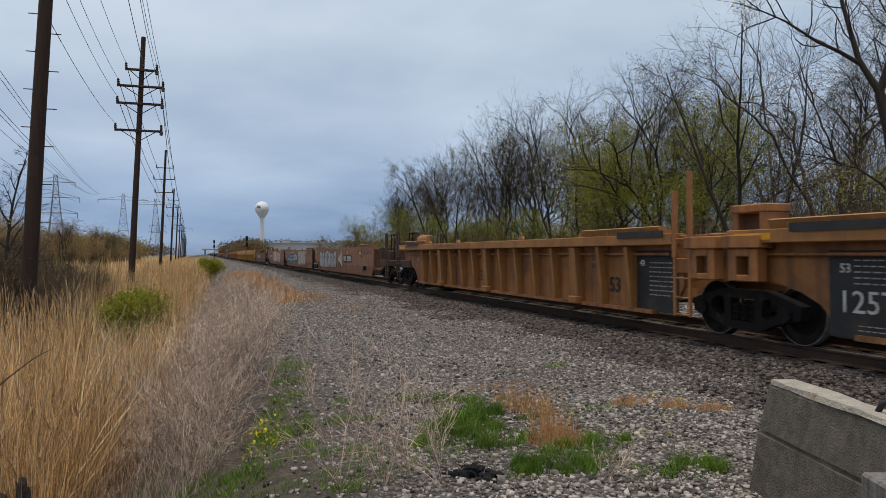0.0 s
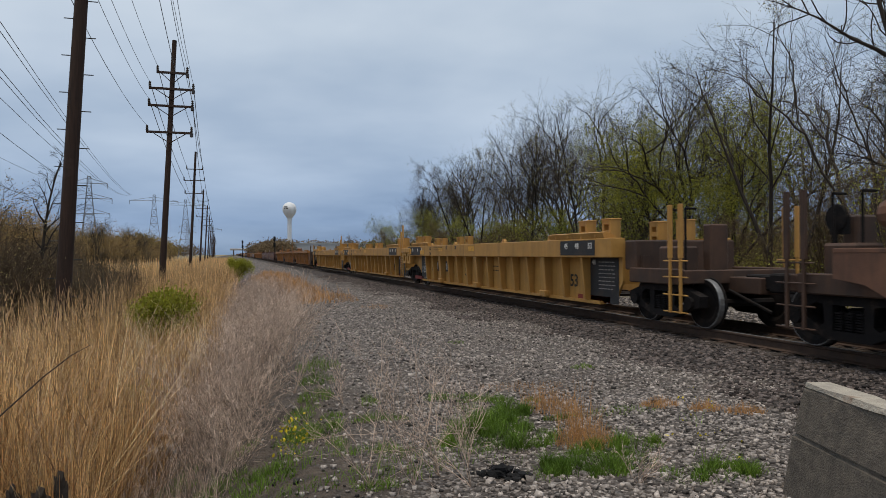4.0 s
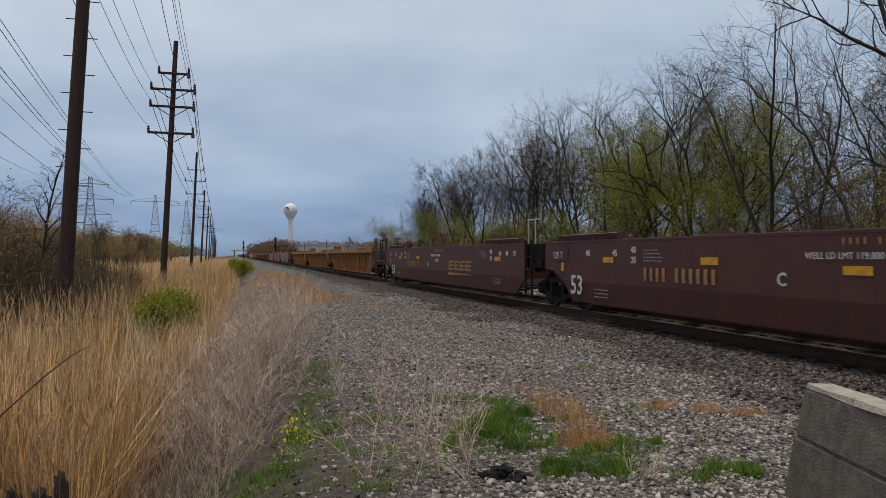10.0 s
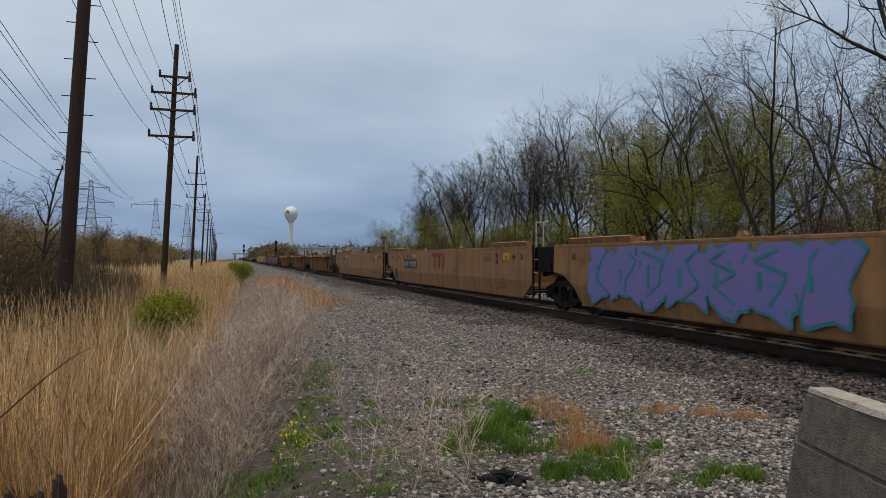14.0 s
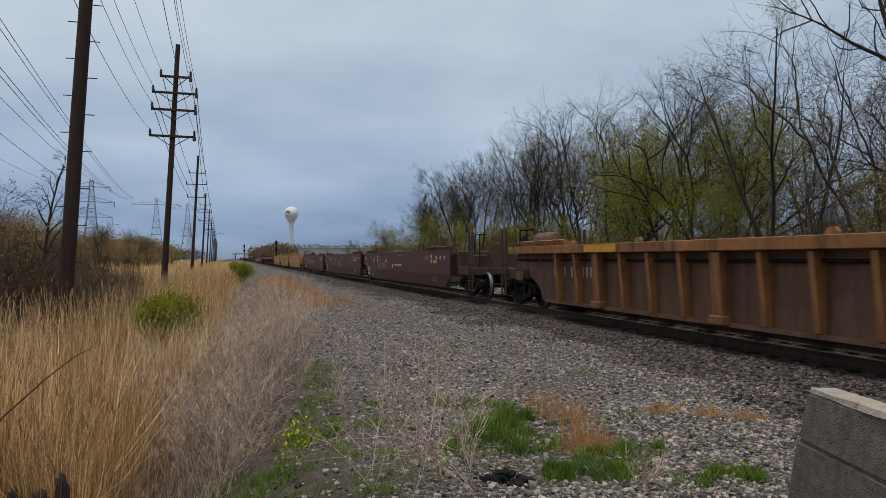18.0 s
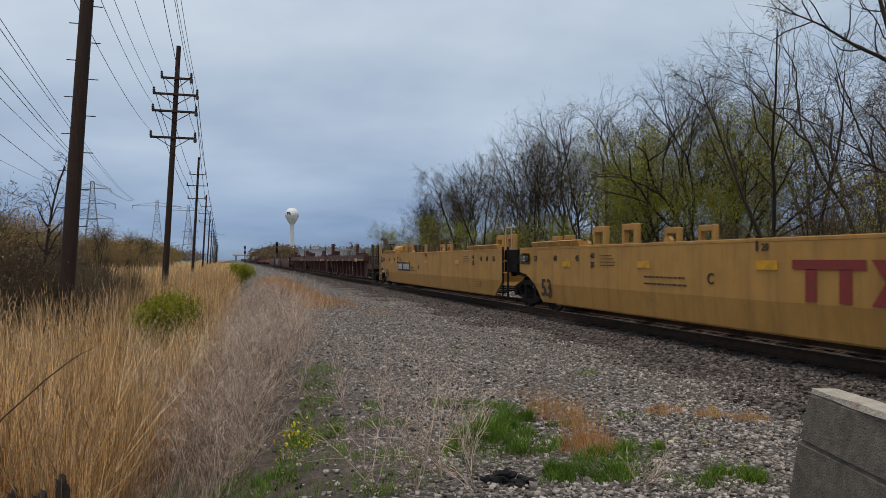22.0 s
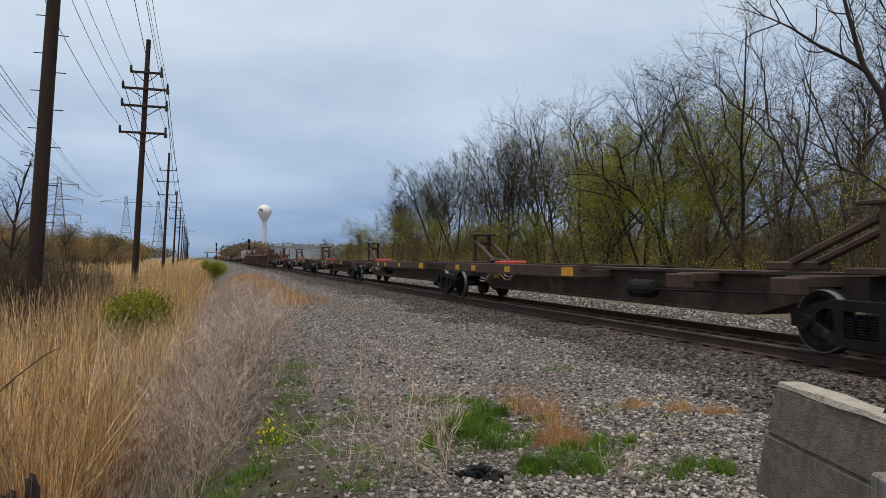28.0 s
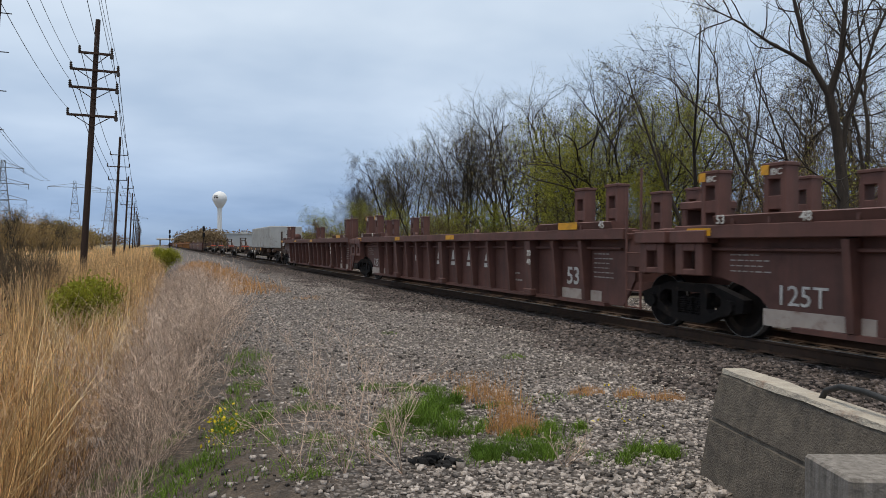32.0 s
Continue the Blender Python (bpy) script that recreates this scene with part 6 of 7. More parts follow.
# ---- trees ----
def fork_tree(seed, height, stems=1, bole=0.26, spread=0.42, depth=6, radius=0.14, rise=0.035, twig=0.0036, kids3=0.22, leaders=()):
    """Branch paths of a tree that forks again and again into fine upturned twigs, and the places of its twig ends.
    leaders: limbs of its own given as (points, radius, radius at the tip), which then branch."""
    rng = np.random.default_rng(seed)
    paths, fine, ends = [], [], []

    def limb(p, d, ln, r, lev):
        n = 5 if lev == 0 else 4 if lev < 3 else 3
        pts, rad, dirs, r_end = [p], [r], [d], r * 0.72
        for k in range(n):
            d = d + rng.normal(0, 0.06 if lev == 0 else 0.13 if lev == 1 else 0.21, 3)
            d[2] += rise if lev else 0.02
            d = d / np.linalg.norm(d)
            p = p + d * ln / n
            pts.append(p)
            dirs.append(d)
            rad.append(r + (r_end - r) * (k + 1) / n)
        (paths if lev < 3 else fine).append((np.array(pts), rad, 7 if r > 0.07 else 5 if r > 0.03 else 3))
        grow(pts, dirs, r, r_end, ln, lev, n)

    def grow(pts, dirs, r, r_end, ln, lev, n):
        p, d = pts[-1], dirs[-1]
        if lev >= depth:
            ends.append(p)
            for c in range(2):
                q = p + (d * 0.8 + rng.normal(0, 0.45, 3)) * ln * 0.5
                fine.append((np.array([p, q]), [twig * 0.9, twig * 0.6], 2))
            return
        count = 3 if rng.random() < kids3 else 2
        a0 = rng.uniform(0, 6.28)
        for c in range(count):
            turn_to(p, d, a0 + 6.28 * c / count + rng.normal(0, 0.4), rng.uniform(0.6, 1.25) * spread * (0.5 if c == 0 else 1.0),
                    (height * 0.25 if lev == 0 else ln) * rng.uniform(0.6, 0.86), max(r_end * ((1.0 if c == 0 else 0.82) if lev < 3 else (0.85 if c == 0 else 0.6)), twig), lev + 1)
        if lev >= 1:
            for c in range(2):
                i = int(rng.integers(1, n))
                turn_to(pts[i], dirs[i], rng.uniform(0, 6.28), rng.uniform(0.6, 1.1), ln * rng.uniform(0.5, 0.8), max(r * 0.3, twig), min(lev + 2, depth))

    def turn_to(p, d, a, ang, ln, r, lev):
        side = np.cross(d, [math.cos(a), math.sin(a), 0.25])
        side /= np.linalg.norm(side) + 1e-9
        limb(p, d * math.cos(ang) + side * math.sin(ang), ln, r, lev)

    for pts, r0, r1, lev in leaders:
        pts = [np.array(p, float) for p in pts]
        n = len(pts) - 1
        dirs = [(pts[min(k + 1, n)] - pts[max(k - 1, 0)]) / np.linalg.norm(pts[min(k + 1, n)] - pts[max(k - 1, 0)]) for k in range(n + 1)]
        paths.append((np.array(pts), list(np.linspace(r0, r1, n + 1)), 9))
        if lev:
            grow(pts, dirs, r0 * 0.6, r1, height * 0.11, lev, n)
            for k in range(1, n):
                for c in range(3):
                    turn_to(pts[k] + (pts[k + 1] - pts[k]) * rng.random(), dirs[k], rng.uniform(0, 6.28), rng.uniform(0.5, 1.1), height * rng.uniform(0.05, 0.10), 0.022, lev + 1)
    for k in range(0 if leaders else stems):
        out = rng.normal(0, 0.05 if stems == 1 else 0.22, 2)
        d = np.array([out[0], out[1], 1.0])
        limb(np.array([*(rng.normal(0, 0.2, 2) * (stems > 1)), -0.2]), d / np.linalg.norm(d), height * bole * rng.uniform(0.8, 1.2), radius * rng.uniform(0.8, 1.05), 0)
    if not leaders:
        k = height / np.percentile([p[0][-1, 2] for p in fine], 98.5)
        paths, fine, ends = [(p * k, r, n) for p, r, n in paths], [(p * k, r, n) for p, r, n in fine], [p * k for p in ends]
    return paths, np.array(ends), fine


def grow_tree(seed, height, crown_from=0.25, spread=0.45, levels=4, radius=0.16, stems=1, droop=0.0, kids=(15, 6, 5, 3), twig=0.011, lift=0.05):
    """Branch paths of a bare tree and the places at its twig ends."""
    rng = np.random.default_rng(seed)
    paths, ends, fine = [], [], []

    def branch(p, d, length, r, level):
        n = (9, 6, 4, 2, 1)[level]
        step = length / n
        pts, rad, dirs = [p], [r], [d]
        wob = (0.07, 0.13, 0.17, 0.2, 0.0)[level]
        for k in range(n):
            d = d + rng.normal(0, wob, 3)
            d[2] += (0.03, lift, lift * 1.2, 0.09, 0.0)[level] - droop * (level > 1)
            d = d / np.linalg.norm(d)
            p = p + d * step
            pts.append(p)
            dirs.append(d)
            rad.append(max(r * (1 - 0.8 * (k + 1) / n), (twig * 0.75, twig * 0.75, twig * 0.6, 0.005, 0.003)[level]))
        (paths if level < 2 else fine).append((np.array(pts), rad, (6, 4, 3, 2, 2)[level]))
        if level >= levels:
            ends.append(pts[-1])
            return
        if level == levels - 1:
            ends.append(pts[-1])
        count = kids[level]
        lo = crown_from if level == 0 else 0.25
        for c in range(count):
            f = lo + (1 - lo) * (c + rng.uniform(0, 1)) / count
            i = min(int(f * n), n - 1)
            q = pts[i] + (pts[i + 1] - pts[i]) * (f * n - i)
            a = rng.uniform(0, 2 * np.pi)
            base = dirs[i]
            side = np.cross(base, [np.cos(a), np.sin(a), 0.3])
            side /= np.linalg.norm(side) + 1e-9
            ang = rng.uniform(0.4, 0.8) if level == 0 else rng.uniform(0.35, 0.95)
            nd = base * np.cos(ang) + side * np.sin(ang)
            if level == 0:
                u = (f - lo) / (1 - lo)
                ln = height * spread * (0.55 + 0.5 * math.sin(3.1 * u ** 0.8)) * (1.12 - 0.4 * u) * rng.uniform(0.7, 1.15)
            else:
                ln = length * rng.uniform(0.42, 0.75) * (1.1 - 0.4 * f)
            rr = min(max(rad[i] * rng.uniform(0.4, 0.65), twig), (0.09, 0.034, 0.009, 0.0055)[min(level, 3)])
            branch(q, nd, ln, rr, level + 1)
    for s in range(stems):
        lean = rng.normal(0, 0.05 if stems == 1 else 0.2, 2)
        d = np.array([lean[0], lean[1], 1.0])
        branch(np.array([rng.normal(0, 0.25) * (stems > 1), rng.normal(0, 0.25) * (stems > 1), -0.2]), d / np.linalg.norm(d), height * rng.uniform(0.85, 1.0), radius, 0)
    return paths, np.array(ends), fine


def leaf_quads(rng, centers, per, size, jitter):
    """Small folded leaves scattered round the given places."""
    c = np.repeat(centers, per, 0) + rng.normal(0, jitter, (len(centers) * per, 3))
    n = len(c)
    u = rng.normal(0, 1, (n, 3))
    u /= np.linalg.norm(u, axis=1)[:, None]
    w = np.cross(u, rng.normal(0, 1, (n, 3)))
    w /= np.linalg.norm(w, axis=1)[:, None]
    s = (rng.uniform(0.6, 1.3, n) * size)[:, None]
    v = np.stack([c - u * s, c + w * s * 0.55, c + u * s, c - w * s * 0.55], 1)
    return v.reshape(-1, 3), np.arange(n * 4).reshape(-1, 4)


TREE_KINDS = {}


def tree_kind(name, seed, wood, leaf=None, per=0, size=0.07, jitter=0.14, share=1.0, grower=grow_tree, **kw):
    paths, ends, fine = grower(seed, **kw)
    rng = np.random.default_rng(seed + 100)
    v, q = tubes(paths)
    meshes = [("trunk", fast_mesh("trunk", v, q, material=wood))]
    v, q = tubes(fine)
    meshes.append(("crown", fast_mesh("crown", v, q, material=wood)))
    if leaf and per:
        pick = ends[rng.uniform(0, 1, len(ends)) < share]
        lv, lq = leaf_quads(rng, pick, per, size, jitter)
        meshes.append(("foliage", fast_mesh("foliage", lv, lq, material=leaf)))
    TREE_KINDS[name] = meshes


tree_kind("bare_a", 1, bark_dark, leaf_bud, 1, 0.022, 0.08, 0.25, fork_tree, height=14.0, radius=0.17, spread=0.44, bole=0.30)
tree_kind("bare_b", 2, bark, height=14.6, kids=(14, 6, 5, 3), radius=0.19, crown_from=0.36, spread=0.32, lift=0.08)
tree_kind("bare_c", 3, bark_dark, leaf_olive, 3, 0.036, 0.16, 0.6, fork_tree, height=13.4, radius=0.13, stems=2, spread=0.38, bole=0.28)
tree_kind("bare_d", 4, bark_dark, leaf_rust, 2, 0.028, 0.08, 0.6, fork_tree, height=13.2, radius=0.16, spread=0.46, bole=0.26)
tree_kind("bare_e", 14, bark_dark, leaf_olive, 2, 0.035, 0.12, 0.4, height=13.6, kids=(9, 5, 5, 3), radius=0.13, stems=3, crown_from=0.34, spread=0.28, lift=0.08)
tree_kind("bare_f", 24, bark, leaf_bud, 1, 0.022, 0.08, 0.3, fork_tree, height=13.4, radius=0.13, stems=2, spread=0.42, bole=0.26, depth=5)
tree_kind("spring_a", 5, bark_dark, leaf_spring, 21, 0.05, 0.28, 0.7, fork_tree, height=10.8, radius=0.12, spread=0.5, bole=0.22, stems=2, depth=6)
tree_kind("spring_b", 6, bark_dark, leaf_spring, 21, 0.05, 0.28, 0.7, fork_tree, height=10.2, radius=0.10, stems=2, spread=0.5, bole=0.2, depth=6)
tree_kind("tall_light", 7, bark_dark, leaf_pale, 4, 0.045, 0.16, 0.35, fork_tree, height=14.0, radius=0.12, stems=2, spread=0.38, depth=6, rise=0.06)
tree_kind("sapling_a", 8, bark_dark, leaf_spring, 3, 0.045, 0.16, 0.9, height=5.0, kids=(9, 5, 4), levels=3, radius=0.04, stems=3, crown_from=0.15, spread=0.45, twig=0.008)
tree_kind("sapling_b", 9, scrub_bark, leaf_bud, 2, 0.04, 0.14, 0.8, height=5.5, kids=(10, 5, 4), levels=3, radius=0.04, stems=3, crown_from=0.12, spread=0.45, twig=0.008)
tree_kind("sapling_c", 10, bark_dark, leaf_green, 3, 0.045, 0.16, 0.8, height=4.2, kids=(9, 5, 4), levels=3, radius=0.04, stems=3, crown_from=0.1, spread=0.5, twig=0.008)
tree_kind("scrub", 11, scrub_bark, leaf_bud, 1, 0.04, 0.12, 0.6, height=4.4, kids=(10, 6, 5), levels=3, radius=0.04, stems=4, crown_from=0.06, spread=0.5, twig=0.008, lift=0.02)
tree_kind("dark_scrub", 12, scrub_bark, leaf_bud, 1, 0.025, 0.1, 0.4, height=3.4, kids=(10, 6, 5), levels=3, radius=0.03, stems=5, crown_from=0.05, spread=0.55, twig=0.006, lift=0.02)
tree_kind("gnarled", 13, bark_dark, height=6.0, kids=(14, 5, 4, 2), radius=0.08, crown_from=0.25, spread=0.19, twig=0.006)
tree_kind("old_tree", 27, bark_dark, leaf_bud, 1, 0.02, 0.05, 0.4, fork_tree, height=12.0, twig=0.006, spread=0.5, leaders=(
    (((0.06, 0, -0.2), (0.05, 0, 1.6), (0.03, 0.05, 3.5), (-0.10, 0.1, 4.9), (-0.32, 0.1, 5.9)), 0.155, 0.12, 0),
    (((-0.32, 0.1, 5.9), (-0.77, 0.2, 6.8), (-0.95, 0.3, 7.7), (-1.12, 0.4, 8.6), (-1.4, 0.5, 9.8)), 0.085, 0.03, 4),
    (((-0.32, 0.1, 5.9), (-0.12, -0.1, 6.9), (-0.08, -0.2, 8.3), (0.02, -0.3, 10.1)), 0.10, 0.035, 4),
    (((0.0, 0.05, 4.3), (0.10, 0, 5.3), (0.38, -0.2, 6.3), (0.60, -0.3, 7.3), (0.95, -0.5, 8.4)), 0.075, 0.025, 4),
    (((-0.74, 0.2, 6.7), (-1.3, 0.1, 7.0), (-1.9, 0.0, 7.25), (-2.7, -0.1, 7.75), (-3.2, -0.1, 8.0)), 0.06, 0.016, 5),
    (((0.03, 0.05, 3.0), (-0.5, -0.3, 3.5), (-1.2, -0.5, 3.9), (-1.9, -0.6, 4.0)), 0.035, 0.012, 4),
    (((0.05, 0.05, 2.6), (0.9, -0.2, 3.3), (2.0, -0.3, 3.6)), 0.05, 0.02, 4)))


def plant(kind, x, y, label, category="tree", group="woods beside the track", scale=1.0, turn=None):
    t = thing("tree" if category == "tree" else "shrub", (x, y, float(ground_z(x, y))), label, category, group, random.uniform(0, 6.28) if turn is None else turn)
    t.scale = (scale, scale, scale * random.uniform(0.95, 1.05))
    for name, me in TREE_KINDS[kind]:
        put(name, me, t)
    return t


LABELS = {"bare_a": "tall bare tree with dark bark and fine twigs", "bare_b": "tall bare grey-barked tree", "bare_c": "bare two-stemmed tree with dark bark", "bare_d": "bare tree with rusty opening buds", "spring_a": "tree in fresh yellow-green spring leaf", "spring_b": "tree in fresh green spring leaf",
          "bare_f": "spreading bare tree with grey bark", "bare_e": "clump of slender bare dark stems", "tall_light": "tall thin tree with sparse new leaves", "sapling_a": "yellow-green leafing shrub at the wood's edge", "sapling_b": "bare brown shrub with pale buds", "sapling_c": "fresh green shrub at the wood's edge", "scrub": "bare grey-brown scrub thicket", "dark_scrub": "tangled bare dark shrub"}
rw = random.Random(5)


def wood(kind, x, y, s):
    shrub = kind.startswith("sapling") or kind == "scrub"
    plant(kind, x, y, LABELS[kind], "shrub" if shrub else "tree", scale=s)


# the wood beyond the track: trunks in three loose rows, undergrowth before and between them
for row, (x0, x1, gap, far) in enumerate(((24, 28.5, 4.6, 104), (30, 37, 5.2, 124), (39, 50, 9.0, 150))):
    y = 7.0 + row
    while y < far:
        kind = rw.choice((("bare_a", "bare_c", "bare_d", "bare_e", "bare_f"), ("bare_a", "bare_b", "bare_c", "bare_d", "bare_e", "bare_f"), ("bare_b", "bare_c", "bare_f"))[row])
        wood(kind, rw.uniform(x0, x1), y + rw.uniform(-1.5, 1.5), rw.uniform(0.94, 1.10) * (0.98, 1.02, 1.04)[row] * (0.9 if y > 82 else 1.04 if y > 42 else 1.0))
        y += gap * rw.uniform(0.75, 1.25)
y = 8.0
while y < 150:
    wood(rw.choice(("sapling_a", "sapling_b", "scrub", "sapling_b", "sapling_c")), rw.uniform(20.5, 24.5), y + rw.uniform(-0.8, 0.8), rw.uniform(0.55, 1.0))
    wood(rw.choice(("sapling_b", "scrub", "sapling_b", "sapling_a")), rw.uniform(27, 35), y + rw.uniform(-0.8, 0.8), rw.uniform(0.8, 1.2))
    y += 2.9 if y < 80 else 5.0
for x, y, k, s in ((25.5, 37, "spring_a", 0.96), (26.5, 41.5, "spring_b", 1.0), (28, 34.5, "spring_a", 0.98), (27.5, 45.5, "spring_b", 0.85), (25.5, 84, "spring_b", 0.8), (26, 97, "spring_a", 0.75), (25, 110, "spring_b", 0.75), (26.5, 62, "spring_b", 0.6), (30.5, 39.5, "spring_a", 0.92), (24.5, 33.0, "spring_b", 0.72), (25.0, 70.0, "spring_b", 0.62), (24.5, 52.0, "spring_a", 0.5)):
    wood(k, x, y, s)
wood("tall_light", 27.5, 54, 0.98)
wood("tall_light", 29.0, 58, 0.95)
plant("old_tree", 16.55, 13.05, "large old bare tree with spreading dark limbs", turn=radians(-22))


def brush(name, n, xs, ys, heights, wide, sprays, specks, twigs, leaves, label, thick=0.02, size=0.08, inside=None):
    """A wood or thicket as one mass of rounded bushes: fine curved twigs, and small leaves toward their outsides."""
    x, y = RNG.uniform(*xs, n), RNG.uniform(*ys, n)
    if inside:
        ok = inside(x, y)
        x, y = x[ok], y[ok]
        n = len(x)
    h = RNG.uniform(*heights, n)
    r = h * RNG.uniform(0.8, 1.2, n) * wide
    base = np.stack([x, y, ground_z(x, y) - 0.1], -1)

    def shell(count, inner):
        c = np.repeat(np.arange(n), count)
        m = len(c)
        a, e = RNG.uniform(0, 6.28, m), np.arcsin(RNG.uniform(0.05, 1, m))
        f = RNG.uniform(inner, 1.03, m) * (1 + 0.16 * np.sin(3 * a + c) * np.cos(e))
        d = np.stack([np.cos(a) * np.cos(e) * r[c], np.sin(a) * np.cos(e) * r[c], (0.25 + 0.75 * np.sin(e)) * h[c]], -1)
        return c, base[c], d * f[:, None]
    if sprays:
        c, b, d = shell(sprays, 0.4)
        b = b + d * np.array([0.55, 0.55, 0.15]) * RNG.uniform(0, 0.6, len(c))[:, None]
        tip = base[c] + d
        mid = (b + tip) / 2 + RNG.normal(0, 0.05, d.shape) * h[c][:, None] + np.array([0, 0, 0.06]) * h[c][:, None]
        side = np.cross(tip - b, RNG.normal(0, 1, d.shape))
        side /= np.linalg.norm(side, axis=1)[:, None] + 1e-9
        side = side * thick
        v = np.stack([b - side, b + side, mid - side * 0.7, mid + side * 0.7, tip], 1).reshape(-1, 3)
        i = np.arange(len(c))[:, None] * 5
        t = np.concatenate([i + np.array([[0, 1, 3]]), i + np.array([[0, 3, 2]]), i + np.array([[2, 3, 4]])])
        tagged(new(name, fast_mesh(name, v, tris=t, material=twigs)), label, "woods", kind="stuff")
    if specks:
        c, b, d = shell(specks, 0.5)
        v, q = leaf_quads(RNG, b + d, 1, size, size)
        tagged(new(name + "_leaves", fast_mesh(name + "_leaves", v, q, material=leaves)), label + ", its small leaves and buds", "woods", kind="stuff")


far_wood = leafy("far_brown_olive_wood", (0.185, 0.128, 0.068), (0.14, 0.098, 0.054), 0.15)
far_green = leafy("far_yellow_green_wood", (0.25, 0.185, 0.055), (0.19, 0.142, 0.05), 0.2)
olive_floor = leafy("olive_brown_undergrowth", (0.36, 0.29, 0.085), (0.25, 0.20, 0.065), 0.4, 0.25)
deep_green = leafy("olive_green_young_leaves", (0.38, 0.34, 0.055), (0.27, 0.24, 0.048), 0.35, 0.35)
wood_floor = leafy("brown_undergrowth", (0.25, 0.18, 0.075), (0.17, 0.125, 0.055), 0.45)
green_floor = leafy("olive_green_undergrowth", (0.33, 0.30, 0.05), (0.22, 0.21, 0.045), 0.45, 0.3)
thicket_mat = leafy("brown_thicket", (0.19, 0.14, 0.08), (0.12, 0.088, 0.054), 0.5)
pale_thicket = leafy("yellow_brown_thicket", (0.34, 0.22, 0.085), (0.235, 0.155, 0.062), 0.3, 0.2)
dark_twig = leafy("brown_twigs", (0.12, 0.09, 0.055), (0.07, 0.053, 0.035), 0.6)
brush("undergrowth", 330, (25, 52), (4, 150), (1.2, 3.6), 0.55, 30, 90, wood_floor, olive_floor, "tangled brown undergrowth between the trunks", 0.012, 0.06)
brush("undergrowth", 280, (19.5, 26), (4, 150), (0.7, 2.6), 0.6, 14, 120, wood_floor, green_floor, "low olive-green undergrowth along the wood's edge", 0.012, 0.05)
brush("undergrowth", 130, (21.5, 32), (6, 125), (1.8, 4.4), 0.5, 20, 260, wood_floor, deep_green, "fresh yellow-green shrubs under the trees", 0.01, 0.045)
brush("deep_wood", 260, (50, 76), (0, 210), (5.0, 9.0), 0.5, 60, 420, thicket_mat, pale_thicket, "deep olive-brown wood behind the first trees", 0.03, 0.15)
brush("deep_wood", 250, (31, 50), (5, 150), (2.5, 6.8), 0.42, 24, 300, thicket_mat, deep_green, "leafing olive-green young growth among the trunks", 0.02, 0.06)
brush("deep_wood", 85, (27, 50), (-2, 30), (7, 13.5), 0.36, 420, 90, thicket_mat, wood_floor, "dense brown tangle of twigs among the near trees", 0.014, 0.05)
brush("far_wood", 260, (14, 150), (480, 530), (7, 11.5), 0.55, 0, 320, far_wood, far_wood, "distant brown-olive wood along the horizon", 0.3, 0.75)
brush("far_wood", 70, (15.5, 26), (300, 470), (5, 9.5), 0.5, 30, 1100, far_wood, far_wood, "distant brown-olive wood beside the line", 0.1, 0.36)
brush("far_wood", 90, (62, 120), (345, 420), (5, 9.5), 0.55, 0, 600, far_wood, far_wood, "brown-olive wood beyond the buildings", 0.2, 0.33)
brush("far_wood", 50, (24, 44), (118, 170), (2.0, 4.8), 0.55, 40, 130, far_wood, far_green, "low leafing wood at the end of the trees", 0.03, 0.09)
brush("far_wood", 180, (-120, -24), (240, 310), (6, 9.5), 0.6, 0, 700, far_green, far_green, "distant yellow-green wood across the field", 0.2, 0.42)
brush("far_wood", 170, (-330, -30), (700, 800), (8, 14), 0.7, 0, 110, far_wood, far_wood, "hazy brown wood on the horizon", 0.4, 1.1)
brush("thicket", 60, (-32, -18.5), (60, 105), (5.8, 7.4), 0.40, 300, 900, thicket_mat, pale_thicket, "brown wood of young growth at the field's corner", 0.012, 0.08)
brush("thicket", 210, (-40, -18), (50, 235), (5.2, 7.8), 0.42, 260, 900, thicket_mat, pale_thicket, "yellow-brown wood of young growth beside the field", 0.016, 0.11, lambda x, y: x < -17.5 - 2.0 * np.sin(y * 0.21))
brush("thicket", 190, (-17, -2.2), (17, 48), (1.9, 4.0), 0.42, 170, 90, dark_twig, thicket_mat, "bare brown thicket on the far bank of the ditch", 0.006, 0.03, lambda x, y: x < -0.115 * y - 0.5)

# scrub and thin trees on the far bank of the ditch
for k in range(30):
    y = rw.uniform(17, 50)
    x = -0.12 * y - 0.6 - rw.uniform(0, 1) ** 1.4 * 6
    plant(rw.choice(("dark_scrub", "dark_scrub", "dark_scrub", "sapling_b")), x, y, "tangled bare brown scrub on the far bank of the ditch", "shrub", "scrub by the ditch", rw.uniform(0.5, 0.8) * (1.0 if x < -0.2 * y else 0.75))
plant("gnarled", -5.7, 24.5, "small gnarled bare tree above the scrub", scale=1.12)
for k in range(26):
    y = 52 + 150 * rw.random() ** 1.3
    plant(rw.choice(("bare_c", "bare_d", "bare_e", "bare_f")), -18.5 - 2.0 * math.sin(y * 0.21) - rw.uniform(0, 7), y, "young bare tree in the brown wood by the field", group="wood by the field", scale=rw.uniform(0.46, 0.58))


